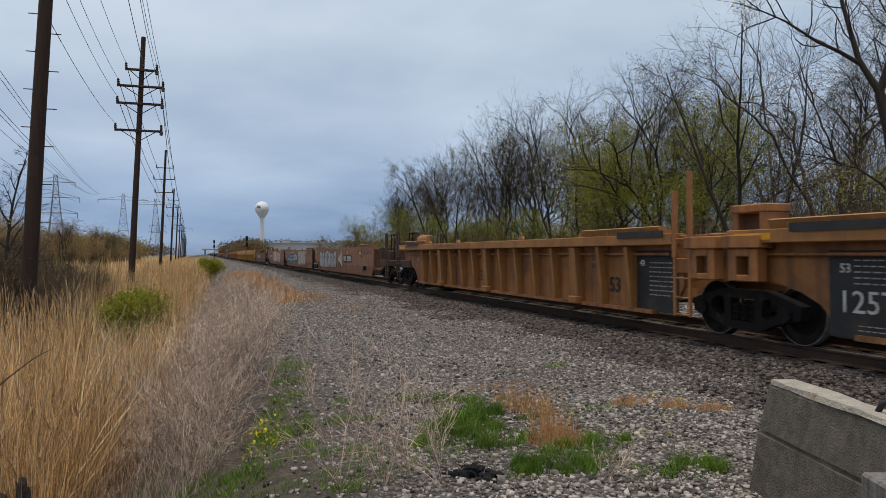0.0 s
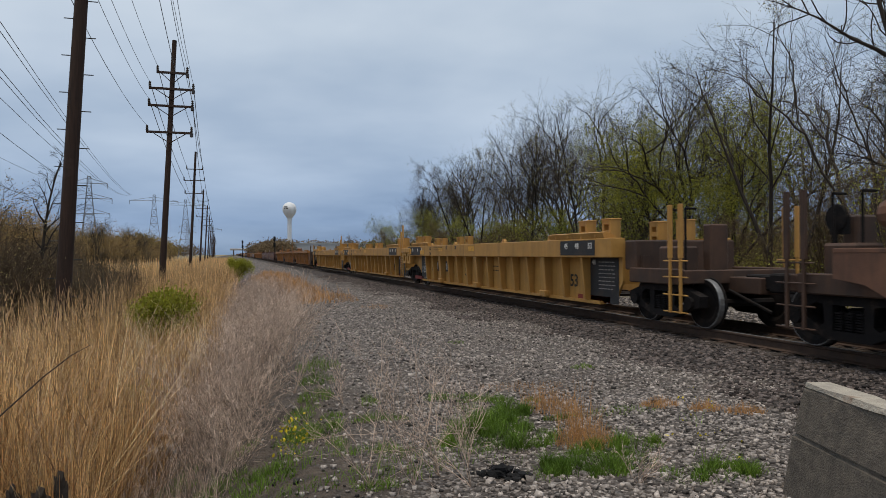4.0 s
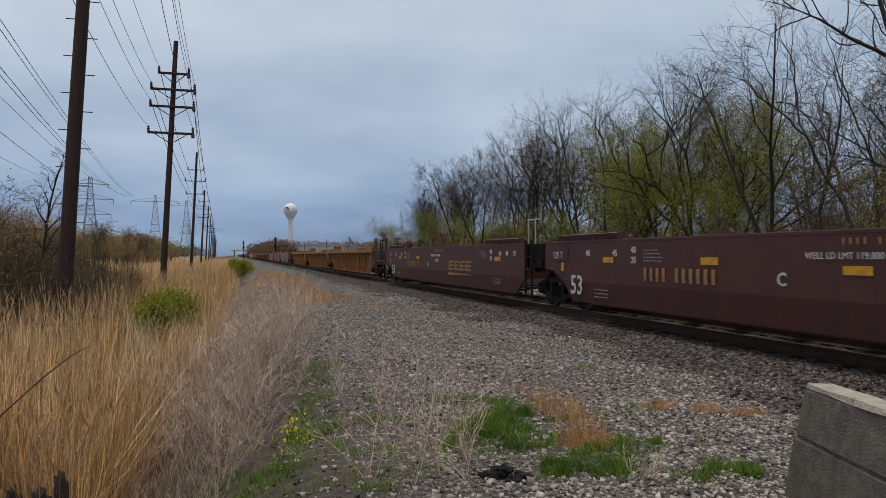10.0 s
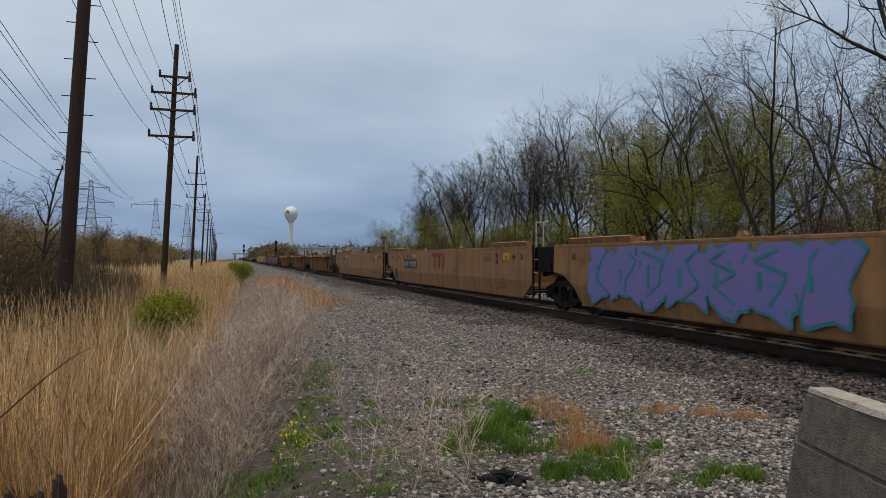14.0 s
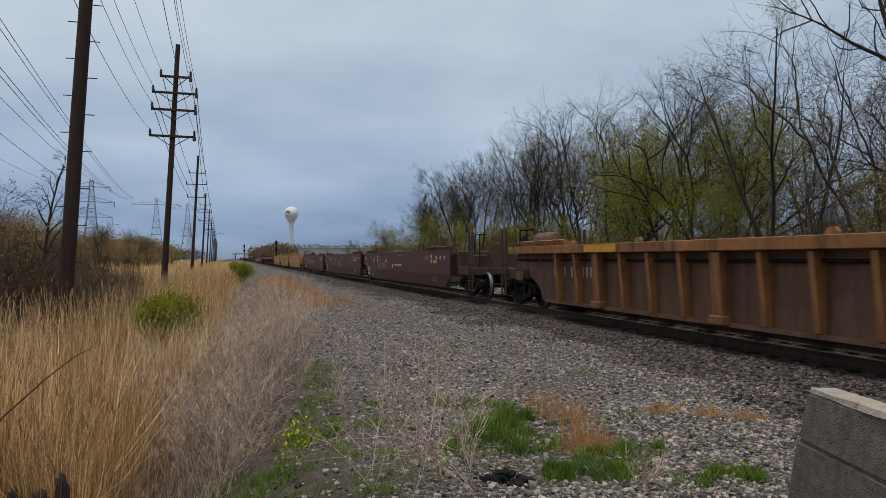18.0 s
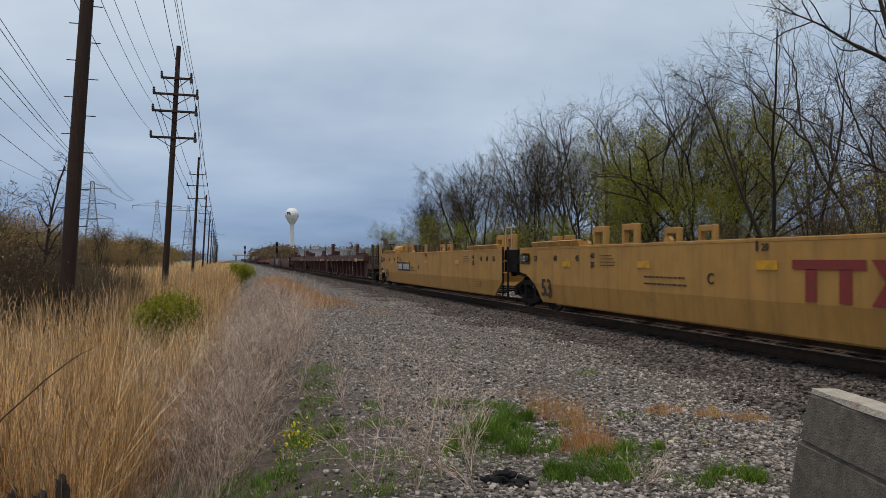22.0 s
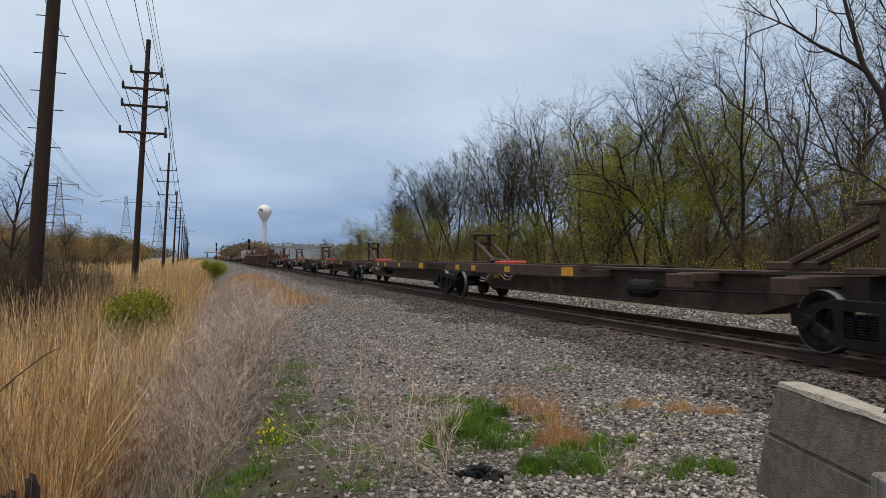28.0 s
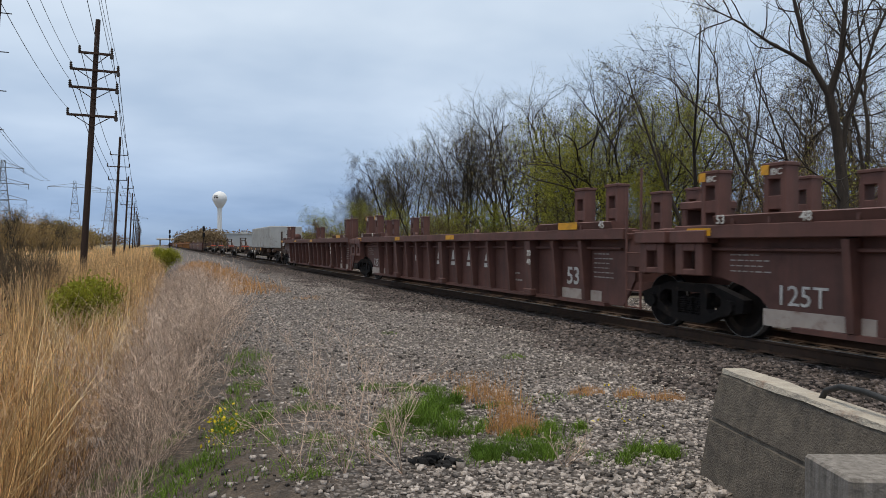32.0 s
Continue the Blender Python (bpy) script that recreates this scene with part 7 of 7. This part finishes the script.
# ---- reeds, weeds and grass ----
def blades(name, x, y, h, w, lean, material, label, category, segs=2, z=None, curl=0.5, dirs=None):
    """Grass blades as tapering bent strips in one mesh."""
    n = len(x)
    z = ground_z(x, y) if z is None else z
    a = RNG.uniform(0, 6.28, n) if dirs is None else dirs
    d = np.stack([np.cos(a), np.sin(a)], -1)
    b = RNG.uniform(0, 6.28, n)
    side = np.stack([np.cos(b), np.sin(b), np.zeros(n)], -1) * w[:, None]
    rows = []
    for k in range(segs + 1):
        f = k / segs
        bend = lean * h * (f ** (1 + curl))
        p = np.stack([x + d[:, 0] * bend, y + d[:, 1] * bend, z + h * f * np.sqrt(np.clip(1 - (lean * f * 0.6) ** 2, 0.1, 1))], -1)
        t = 1 - 0.85 * f
        rows.append(p - side * t)
        rows.append(p + side * t)
    v = np.stack(rows, 1)
    m = v.shape[1]
    q = np.concatenate([np.array([[2 * k, 2 * k + 1, 2 * k + 3, 2 * k + 2]]) for k in range(segs)])
    q = (np.arange(n) * m)[:, None, None] + q[None]
    ob = new(name, fast_mesh(name, v.reshape(-1, 3), q.reshape(-1, 4), material=material))
    return tagged(ob, label, category, kind="stuff")


def uni(n, lo, hi):
    return RNG.uniform(lo, hi, n)


def reed_edge(y):
    return -0.35 + 0.018 * np.clip(y - 14, 0, 60) - 0.068 * np.clip(15 - y, 0, 10)


# tall dry reeds in the ditch
n = 46000
y = 5.5 + 64 * RNG.uniform(0, 1, n) ** 2.2
x = reed_edge(y) - np.abs(RNG.normal(0, 1, n)) * (1.9 + 0.02 * y)
ok = np.where(y < 16, x > -7.0, x > -0.135 * y - 0.4)
x, y = x[ok], y[ok]
thick = np.array([noise.noise(Vector((a * 1.3, b * 0.8, 3.0))) for a, b in zip(x, y)])
ok = thick > -0.12
x, y, thick = x[ok], y[ok], thick[ok]
h = uni(len(x), 1.05, 2.1) * np.clip(0.55 + (reed_edge(y) - x) / 1.6, 0.5, 1) * (1 + 0.25 * thick)
h = np.where((np.abs(x + 1.6 * y / 20.0) < 0.9) & (y > 12) & (y < 20.5), h * 0.5, h)
near = RNG.uniform(0, 1, len(x)) < 0.42
for sel, mat, wide, what in ((near, reed_mat, (0.0025, 0.0055), "tall dry straw-coloured reeds filling the ditch"), (~near, reed_back, (0.0025, 0.006), "dry reeds coloured dark for the shaded gaps among the pale ones")):
    m = int(sel.sum())
    blades("reeds", x[sel], y[sel], h[sel] * (1.0 if mat is reed_mat else 0.85), uni(m, *wide) * (1 + 0.03 * y[sel]), np.where(RNG.uniform(0, 1, m) < 0.2, uni(m, 0.2, 0.6), uni(m, 0.01, 0.2)), mat, what, "reeds", 2)
n = 900
by = 5.7 + 12 * RNG.uniform(0, 1, n) ** 1.6
bx = reed_edge(by) - 0.1 - np.abs(RNG.normal(0, 1, n)) * 1.6
blades("bent_reeds", bx, by, uni(n, 1.1, 2.0), uni(n, 0.003, 0.0055), uni(n, 0.25, 0.9), reed_pale, "pale broken reed stalks leaning across the others", "reeds", 4)
pick = RNG.uniform(0, 1, len(x)) < 0.25
px, py, ph = x[pick], y[pick], h[pick]
blades("reed_plumes", px, py, uni(len(px), 0.10, 0.22), uni(len(px), 0.003, 0.008), uni(len(px), 0.2, 0.7), plume_mat, "tan feathery reed plumes", "reeds", 2, z=ground_z(px, py) + ph * 0.95)
n = 9000
y = 5.0 + 48 * RNG.uniform(0, 1, n) ** 1.7
x = reed_edge(y) + 0.15 - np.abs(RNG.normal(0, 1, n)) * 1.8
blades("dead_grass", x, y, uni(n, 0.3, 0.8), uni(n, 0.003, 0.007), uni(n, 0.3, 1.1), reed_back, "matted dry grass under the reeds", "grass", 2)
n = 9000
y = 60 + 260 * RNG.uniform(0, 1, n) ** 1.6
x = 0.2 - np.abs(RNG.normal(0, 1, n)) * 5.5
blades("far_reeds", x, y, uni(n, 0.8, 1.7), uni(n, 0.03, 0.08), uni(n, 0.02, 0.25), reed_mat, "dry reeds running on beside the line", "reeds", 2)

# pale dead weeds along the edge of the gravel
def weed_right(y):
    return np.minimum(0.15 + 0.18 * (y - 7.0), edge_of_gravel(y) - 0.05)


n = 2600
y = 5.4 + 38 * RNG.uniform(0, 1, n) ** 1.5
x = reed_edge(y) - 0.1 + (weed_right(y) - reed_edge(y) + 0.1) * RNG.beta(1.6, 1.6, n)
h = uni(n, 0.25, 0.9) * np.clip((y - 4.2) / 4.5, 0.25, 1)
blades("dead_weeds", x, y, h, uni(n, 0.0025, 0.005), uni(n, 0.1, 0.7), weed_mat, "pale grey-brown dead weed stalks along the gravel's edge", "weeds", 2)
# orange grass further along and in a clump on the gravel
n = 3500
y = 24 + 32 * RNG.uniform(0, 1, n)
x = 2.4 + RNG.normal(0, 0.55, n) + (y - 24) * 0.01
blades("orange_grass", x, y, uni(n, 0.25, 0.6), uni(n, 0.01, 0.02), uni(n, 0.2, 0.7), orange_grass, "orange-brown dry grass along the shoulder", "grass", 2)


def clump(cx, cy, rx, ry, n, h, w, material, label, lean=(0.2, 0.8)):
    a, r = RNG.uniform(0, 6.28, n), np.sqrt(RNG.uniform(0, 1, n))
    x, y = cx + rx * r * np.cos(a), cy + ry * r * np.sin(a)
    hh = uni(n, 0.5, 1.0) * h * (1.1 - 0.6 * r)
    return blades("grass_clump", x, y, hh, uni(n, 0.6, 1.2) * w, uni(n, *lean), material, label, "grass", 2)


rt = random.Random(23)
GREEN = "clump of fresh green grass on the gravel"
for cx, cy, rx, ry, n, h in ((2.35, 6.1, 0.55, 0.45, 1500, 0.22), (2.75, 6.9, 0.25, 0.3, 600, 0.24), (2.5, 6.5, 0.3, 0.3, 600, 0.22), (2.95, 7.5, 0.18, 0.2, 300, 0.2), (1.9, 5.9, 0.3, 0.25, 300, 0.18), (2.85, 5.1, 0.55, 0.28, 1300, 0.2), (3.35, 5.5, 0.35, 0.25, 700, 0.18), (4.88, 9.2, 0.18, 0.15, 260, 0.14), (0.95, 8.4, 0.22, 0.3, 420, 0.25), (0.75, 6.9, 0.3, 0.3, 500, 0.22), (0.35, 6.0, 0.5, 0.4, 330, 0.16),
                             (0.1, 5.4, 0.5, 0.3, 260, 0.14), (1.25, 10.8, 0.35, 0.5, 420, 0.3), (4.13, 12.8, 0.2, 0.15, 160, 0.1), (3.6, 4.6, 0.5, 0.25, 600, 0.14), (1.0, 5.2, 0.5, 0.25, 380, 0.15), (1.75, 5.5, 0.7, 0.3, 420, 0.12), (3.9, 6.6, 0.5, 0.2, 260, 0.12), (-0.35, 5.7, 0.35, 0.25, 420, 0.2), (-0.1, 6.4, 0.25, 0.25, 320, 0.22), (-0.7, 6.3, 0.25, 0.25, 300, 0.25), (0.2, 5.7, 0.3, 0.2, 380, 0.18), (-0.65, 5.5, 0.3, 0.2, 300, 0.2), (1.1, 9.6, 0.25, 0.35, 380, 0.26)):
    if n <= 450:
        clump(cx, cy, rx, ry, int(n * 0.5), h * 0.75, 0.004, grass_mat, GREEN)
        continue
    clump(cx, cy, rx, ry, int(n * 0.7), h * 0.45, 0.0045, grass_low, "short thick grass at the foot of the tufts", (0.4, 1.0))
    tufts = max(4, int(rx * ry * 60))
    for k in range(tufts):
        a, r = rt.uniform(0, 6.28), rt.random() ** 0.6
        size = rt.uniform(0.05, 0.13)
        clump(cx + rx * r * math.cos(a), cy + ry * r * math.sin(a), size, size, int(n * 1.5 / tufts * rt.uniform(0.4, 1.4)), h * rt.uniform(0.5, 1.35), 0.0038, grass_mat, GREEN, (0.25, 0.95))
rg = random.Random(17)
for k in range(46):
    cx, cy = rg.uniform(-0.8, 3.4), 4.9 + 3.0 * rg.random() ** 1.5
    clump(cx, cy, rg.uniform(0.08, 0.25), rg.uniform(0.06, 0.2), rg.randint(60, 200), rg.uniform(0.07, 0.16), 0.003, grass_mat, GREEN)
ORANGE_CLUMP = "clump of orange-brown dry grass on the gravel"
for cx, cy, rx, ry, n, h in ((3.05, 5.7, 0.28, 0.24, 420, 0.28), (3.1, 5.9, 0.2, 0.25, 120, 0.72), (3.3, 6.9, 0.25, 0.7, 420, 0.36), (4.5, 6.7, 0.25, 0.15, 260, 0.16), (4.85, 6.4, 0.2, 0.12, 240, 0.17), (5.2, 6.2, 0.25, 0.12, 260, 0.16), (3.6, 8.4, 0.6, 0.3, 220, 0.1), (3.9, 26.9, 0.7, 2.5, 700, 0.3), (4.4, 22.0, 0.5, 1.0, 160, 0.2)):
    clump(cx, cy, rx, ry, n, h, 0.0025, orange_grass, ORANGE_CLUMP, (0.1, 0.6))
for cx, cy, n in ((0.52, 6.3, 30), (0.46, 5.8, 20), (4.3, 5.9, 8), (3.75, 4.9, 8)):
    clump(cx, cy, 0.16, 0.16, n, 0.3, 0.004, grass_mat, "stems of a small yellow-flowering weed")
    a = RNG.normal(0, 0.10, (n, 3)) * np.array([1, 1, 0.6]) + np.array([cx, cy, float(ground_z(cx, cy)) + 0.24])
    v, q = leaf_quads(RNG, a, 2, 0.017, 0.02)
    tagged(new("yellow_flowers", fast_mesh("yellow_flowers", v, q, material=flower_mat)), "small bright yellow flowers on a weed", "flowers", kind="stuff")

# leafing bushes among the reeds
for cx, cy, r, hgt in ((-1.55, 20.5, 0.6, 1.2), (0.35, 62.0, 1.1, 1.6), (-1.3, 11.5, 0.5, 0.5), (-1.9, 9.5, 0.5, 0.5)):
    b = thing("bush", (cx, cy, float(ground_z(cx, cy))), "small yellow-green leafing bush among dry reeds", "bush", "bushes in the ditch")
    paths, ends, fine = grow_tree(int(cx * 10) % 97 + 40, hgt * 1.25, 0.05, 0.5, levels=3, radius=0.025, stems=4, kids=(9, 5, 4), twig=0.005)
    put("twiggy_base", fast_mesh("twiggy_base", *tubes(paths + fine), material=bark_dark), b)
    lv, lq = leaf_quads(np.random.default_rng(3), ends, 16 if hgt > 0.9 else 4, 0.045, 0.12)
    put("leaves", fast_mesh("leaves", lv, lq, material=leaf_spring), b)


def weed_plant(cx, cy, height, seed):
    """One tall dead forked weed."""
    rng = np.random.default_rng(seed)
    paths = []

    def go(p, d, ln, r, lev):
        pts = [p]
        for k in range(4):
            d = d + rng.normal(0, 0.10, 3)
            d[2] += 0.03
            d /= np.linalg.norm(d)
            p = p + d * ln / 4
            pts.append(p)
        paths.append((np.array(pts), [r * (1 - 0.17 * k) for k in range(5)], 3))
        if lev < 3:
            for c in range((0, 5, 3, 0)[lev + 1] if lev + 1 < 3 else 2):
                i = rng.integers(1, 5)
                go(pts[i], d + rng.normal(0, 0.45, 3), ln * rng.uniform(0.35, 0.6), r * 0.6, lev + 1)
    for s in range(5):
        go(np.zeros(3), np.array([rng.normal(0, 0.6), rng.normal(0, 0.5), 1.0]), height * rng.uniform(0.75, 1.1), 0.0042, 0)
    w = thing("dead_weed", (cx, cy, float(ground_z(cx, cy))), "tall branching dead weed, pale grey-brown", "weed", "tall dead weeds")
    put("dead_growth", fast_mesh("dead_growth", *tubes(paths), material=weed_mat), w)


for k, (cx, cy, hh) in enumerate(((1.25, 4.9, 0.8), (1.5, 5.1, 0.8), (0.95, 5.0, 0.65), (1.8, 5.3, 0.55), (1.5, 6.6, 0.45), (0.2, 7.2, 0.6), (0.75, 9.0, 0.6), (1.2, 7.9, 0.55), (-0.2, 8.2, 0.7), (0.55, 10.6, 0.8), (0.9, 12.5, 0.9), (0.3, 13.5, 0.9), (2.9, 4.6, 0.3), (1.65, 4.8, 0.75))):
    weed_plant(cx, cy, hh, 60 + k)

# a mass of smaller forked dead weeds along the edge
def weed_mass(name, n, xs, ys, hs, material, label, seed):
    rng = np.random.default_rng(seed)
    kinds = []
    for k in range(10):
        segs = []

        def go(p, d, ln, lev):
            m = 3
            for i in range(m):
                d = d + rng.normal(0, 0.16, 3)
                d[2] += 0.02
                d /= np.linalg.norm(d)
                q = p + d * ln / m
                segs.append((p, q, 0.0034 * 0.72 ** lev))
                p = q
                if lev < 2:
                    for c in range(2):
                        go(q, d + rng.normal(0, 0.5, 3), ln * rng.uniform(0.35, 0.6), lev + 1)
        for s in range(3):
            go(np.zeros(3), np.array([rng.normal(0, 0.5), rng.normal(0, 0.5), 0.9]), rng.uniform(0.8, 1.1), 0)
        a = np.array([s[0] for s in segs])
        b = np.array([s[1] for s in segs])
        w = np.array([s[2] for s in segs])[:, None]
        side = np.cross(b - a, rng.normal(0, 1, (len(segs), 3)))
        side = side / (np.linalg.norm(side, axis=1)[:, None] + 1e-9) * w
        kinds.append(np.stack([a - side, a + side, b + side * 0.8, b - side * 0.8], 1))
    out = []
    ys_ = ys[0] + (ys[1] - ys[0]) * rng.uniform(0, 1, n) ** 1.5
    for y in ys_:
        x = xs(y, rng.beta(1.5, 1.5))
        if noise.noise(Vector((x * 1.1, y * 0.7, seed))) < -0.18:
            continue
        h = rng.uniform(*hs) * min(max((y - 4.0) / 4.5, 0.3), 1.0)
        a = rng.uniform(0, 6.28)
        k = kinds[rng.integers(0, 10)]
        c, s = np.cos(a) * h, np.sin(a) * h
        out.append(np.stack([k[..., 0] * c - k[..., 1] * s + x, k[..., 0] * s + k[..., 1] * c + y, k[..., 2] * h + float(ground_z(x, y))], -1))
    v = np.concatenate(out).reshape(-1, 3)
    tagged(new(name, fast_mesh(name, v, np.arange(len(v)).reshape(-1, 4), material=material)), label, "weeds", kind="stuff")


weed_mass("dead_weeds", 700, lambda y, f: float(reed_edge(y)) - 0.15 + (float(weed_right(y) - reed_edge(y)) + 0.15) * f, (5.4, 38), (0.35, 0.95), weed_mat, "tangled pale dead weeds on the ditch bank", 4)
weed_mass("dead_weeds", 240, lambda y, f: float(reed_edge(y)) - 0.2 + (float(weed_right(y) - reed_edge(y)) + 0.2) * f, (5.4, 30), (0.3, 0.7), weed_dark, "dead weeds coloured dark for the shade low among the pale ones", 6)
weed_mass("dead_weeds", 34, lambda y, f: float(edge_of_gravel(y)) - 0.4 + 2.0 * f, (4.6, 14), (0.15, 0.4), weed_mat, "sparse dead weeds standing in the gravel", 5)

# ---- concrete barrier, timber, litter ----
barrier = thing("concrete_barrier", (3.80, 3.94, -0.05), "weathered grey concrete barrier block, its worn top painted pale as if lit", "barrier", turn=radians(-16))


def barrier_mesh(outline, y0, y1, material, name, cut=0.0, notch=0):
    """A length of the barrier: the outline swept along it, its sides broken up and a little uneven."""
    bm = bmesh.new()
    rng = random.Random(9)
    ring = []
    n = 14
    for k in range(n + 1):
        y = y1 + (y0 - y1) * k / n
        ring.append([bm.verts.new((x + rng.uniform(-0.006, 0.006), y - (cut * (0.85 - z) if k == 0 else 0), z + rng.uniform(-0.008, 0.008) * (z > 0.7))) for x, z in outline])
    m = len(outline)
    for a, b in zip(ring, ring[1:]):
        for i in range(m):
            bm.faces.new((a[i], a[(i + 1) % m], b[(i + 1) % m], b[i]))
    bm.faces.new(ring[0][::-1])
    bm.faces.new(ring[-1])
    return finish(bm, name, material)


# body takes the shade tone, the top strip the lit tone
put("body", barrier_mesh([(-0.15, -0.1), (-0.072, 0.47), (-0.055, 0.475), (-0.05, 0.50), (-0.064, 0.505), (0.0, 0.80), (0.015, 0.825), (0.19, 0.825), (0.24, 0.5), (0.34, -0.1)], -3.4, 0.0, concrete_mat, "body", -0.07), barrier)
put("worn_top", barrier_mesh([(0.002, 0.822), (0.012, 0.85), (0.185, 0.852), (0.195, 0.822)], -3.4, -0.005, concrete_top, "worn_top"), barrier, label="crumbling concrete top, painted pale as if lit from above")
put("lifting_loop", fast_mesh("lifting_loop", *tubes([([(0.10, -0.98, 0.83), (0.10, -1.03, 0.90), (0.11, -1.14, 0.945), (0.12, -1.32, 0.955), (0.13, -1.5, 0.94), (0.13, -1.62, 0.89), (0.13, -1.66, 0.82)], [0.018] * 7, 8)]), material=rubber, smooth=True), barrier, label="bent black lifting cable")
post = thing("timber_post", (2.72, 2.28, 0.0), "square weathered grey timber post beside the barrier", "post", turn=radians(-22))
part("shaft", boxes((0.19, -0.16, 0.33, 0.40, 0.36, 0.84), bevel=0.012), old_wood, post)

for k, (x, y, h, w) in enumerate(((-1.56, 5.35, 1.04, 0.09), (-1.42, 5.4, 1.10, 0.07), (-1.24, 5.35, 1.02, 0.09), (-1.13, 5.4, 1.06, 0.06), (-1.66, 5.4, 0.98, 0.08))):
    st = thing("fence_post", (x, y, float(ground_z(x, y)) - 0.05), "dark rotten timber fence post, split at the top", "post", "rotten fence posts", random.uniform(0, 1))
    bm = bmesh.new()
    prism(bm, [(-w / 2, -0.1), (w / 2, -0.1), (w / 2, h * 0.93), (w * 0.2, h * 0.9), (0, h), (-w * 0.3, h * 0.94), (-w / 2, h * 0.97)], "y", -0.04, 0.04)
    part("shaft", bm, rot_wood, st)
litter = thing("litter", (-0.75, 9.0, float(ground_z(-0.75, 9.0)) + 0.12), "crumpled white plastic litter in the weeds", "litter", turn=0.4)
bm = bmesh.new()
bmesh.ops.create_icosphere(bm, subdivisions=2, radius=0.10)
rl = random.Random(2)
for v in bm.verts:
    v.co = Vector((v.co.x * 1.9, v.co.y * 0.9, v.co.z * 0.6)) * rl.uniform(0.75, 1.2)
part("sheet", bm, white_paint, litter)
tar = thing("asphalt_heap", (1.98, 5.02, float(ground_z(1.98, 5.02)) - 0.01), "small rough heap of broken black asphalt on the gravel", "asphalt", turn=-0.3)
rh = random.Random(12)
for k in range(34):
    bm = bmesh.new()
    bmesh.ops.create_icosphere(bm, subdivisions=1, radius=1.0)
    a, r = rh.uniform(0, 6.28), rh.random() ** 0.7
    size = rh.uniform(0.022, 0.055) * (1.15 - 0.5 * r)
    for v in bm.verts:
        v.co = Vector((v.co.x * rh.uniform(0.8, 1.4), v.co.y * rh.uniform(0.8, 1.4), v.co.z * 0.8)) * size * rh.uniform(0.75, 1.2) + Vector((0.24 * r * math.cos(a), 0.13 * r * math.sin(a), size * 0.4 + 0.055 * (1 - r)))
    part("clod", bm, tar_mat, tar)
stick = thing("bent_stalk", (-2.0, 5.0, -0.75), "long dark bent stalk leaning over the reeds", "stalk")
put("stem", fast_mesh("stem", *tubes([([(0, 0, -0.1), (0.25, 0, 0.9), (0.61, 0, 1.45), (0.85, 0, 1.68), (1.01, 0, 1.81), (1.12, 0.02, 1.87)], [0.007, 0.0065, 0.006, 0.005, 0.004, 0.002], 5)]), material=twig_mat), stick)


motions()
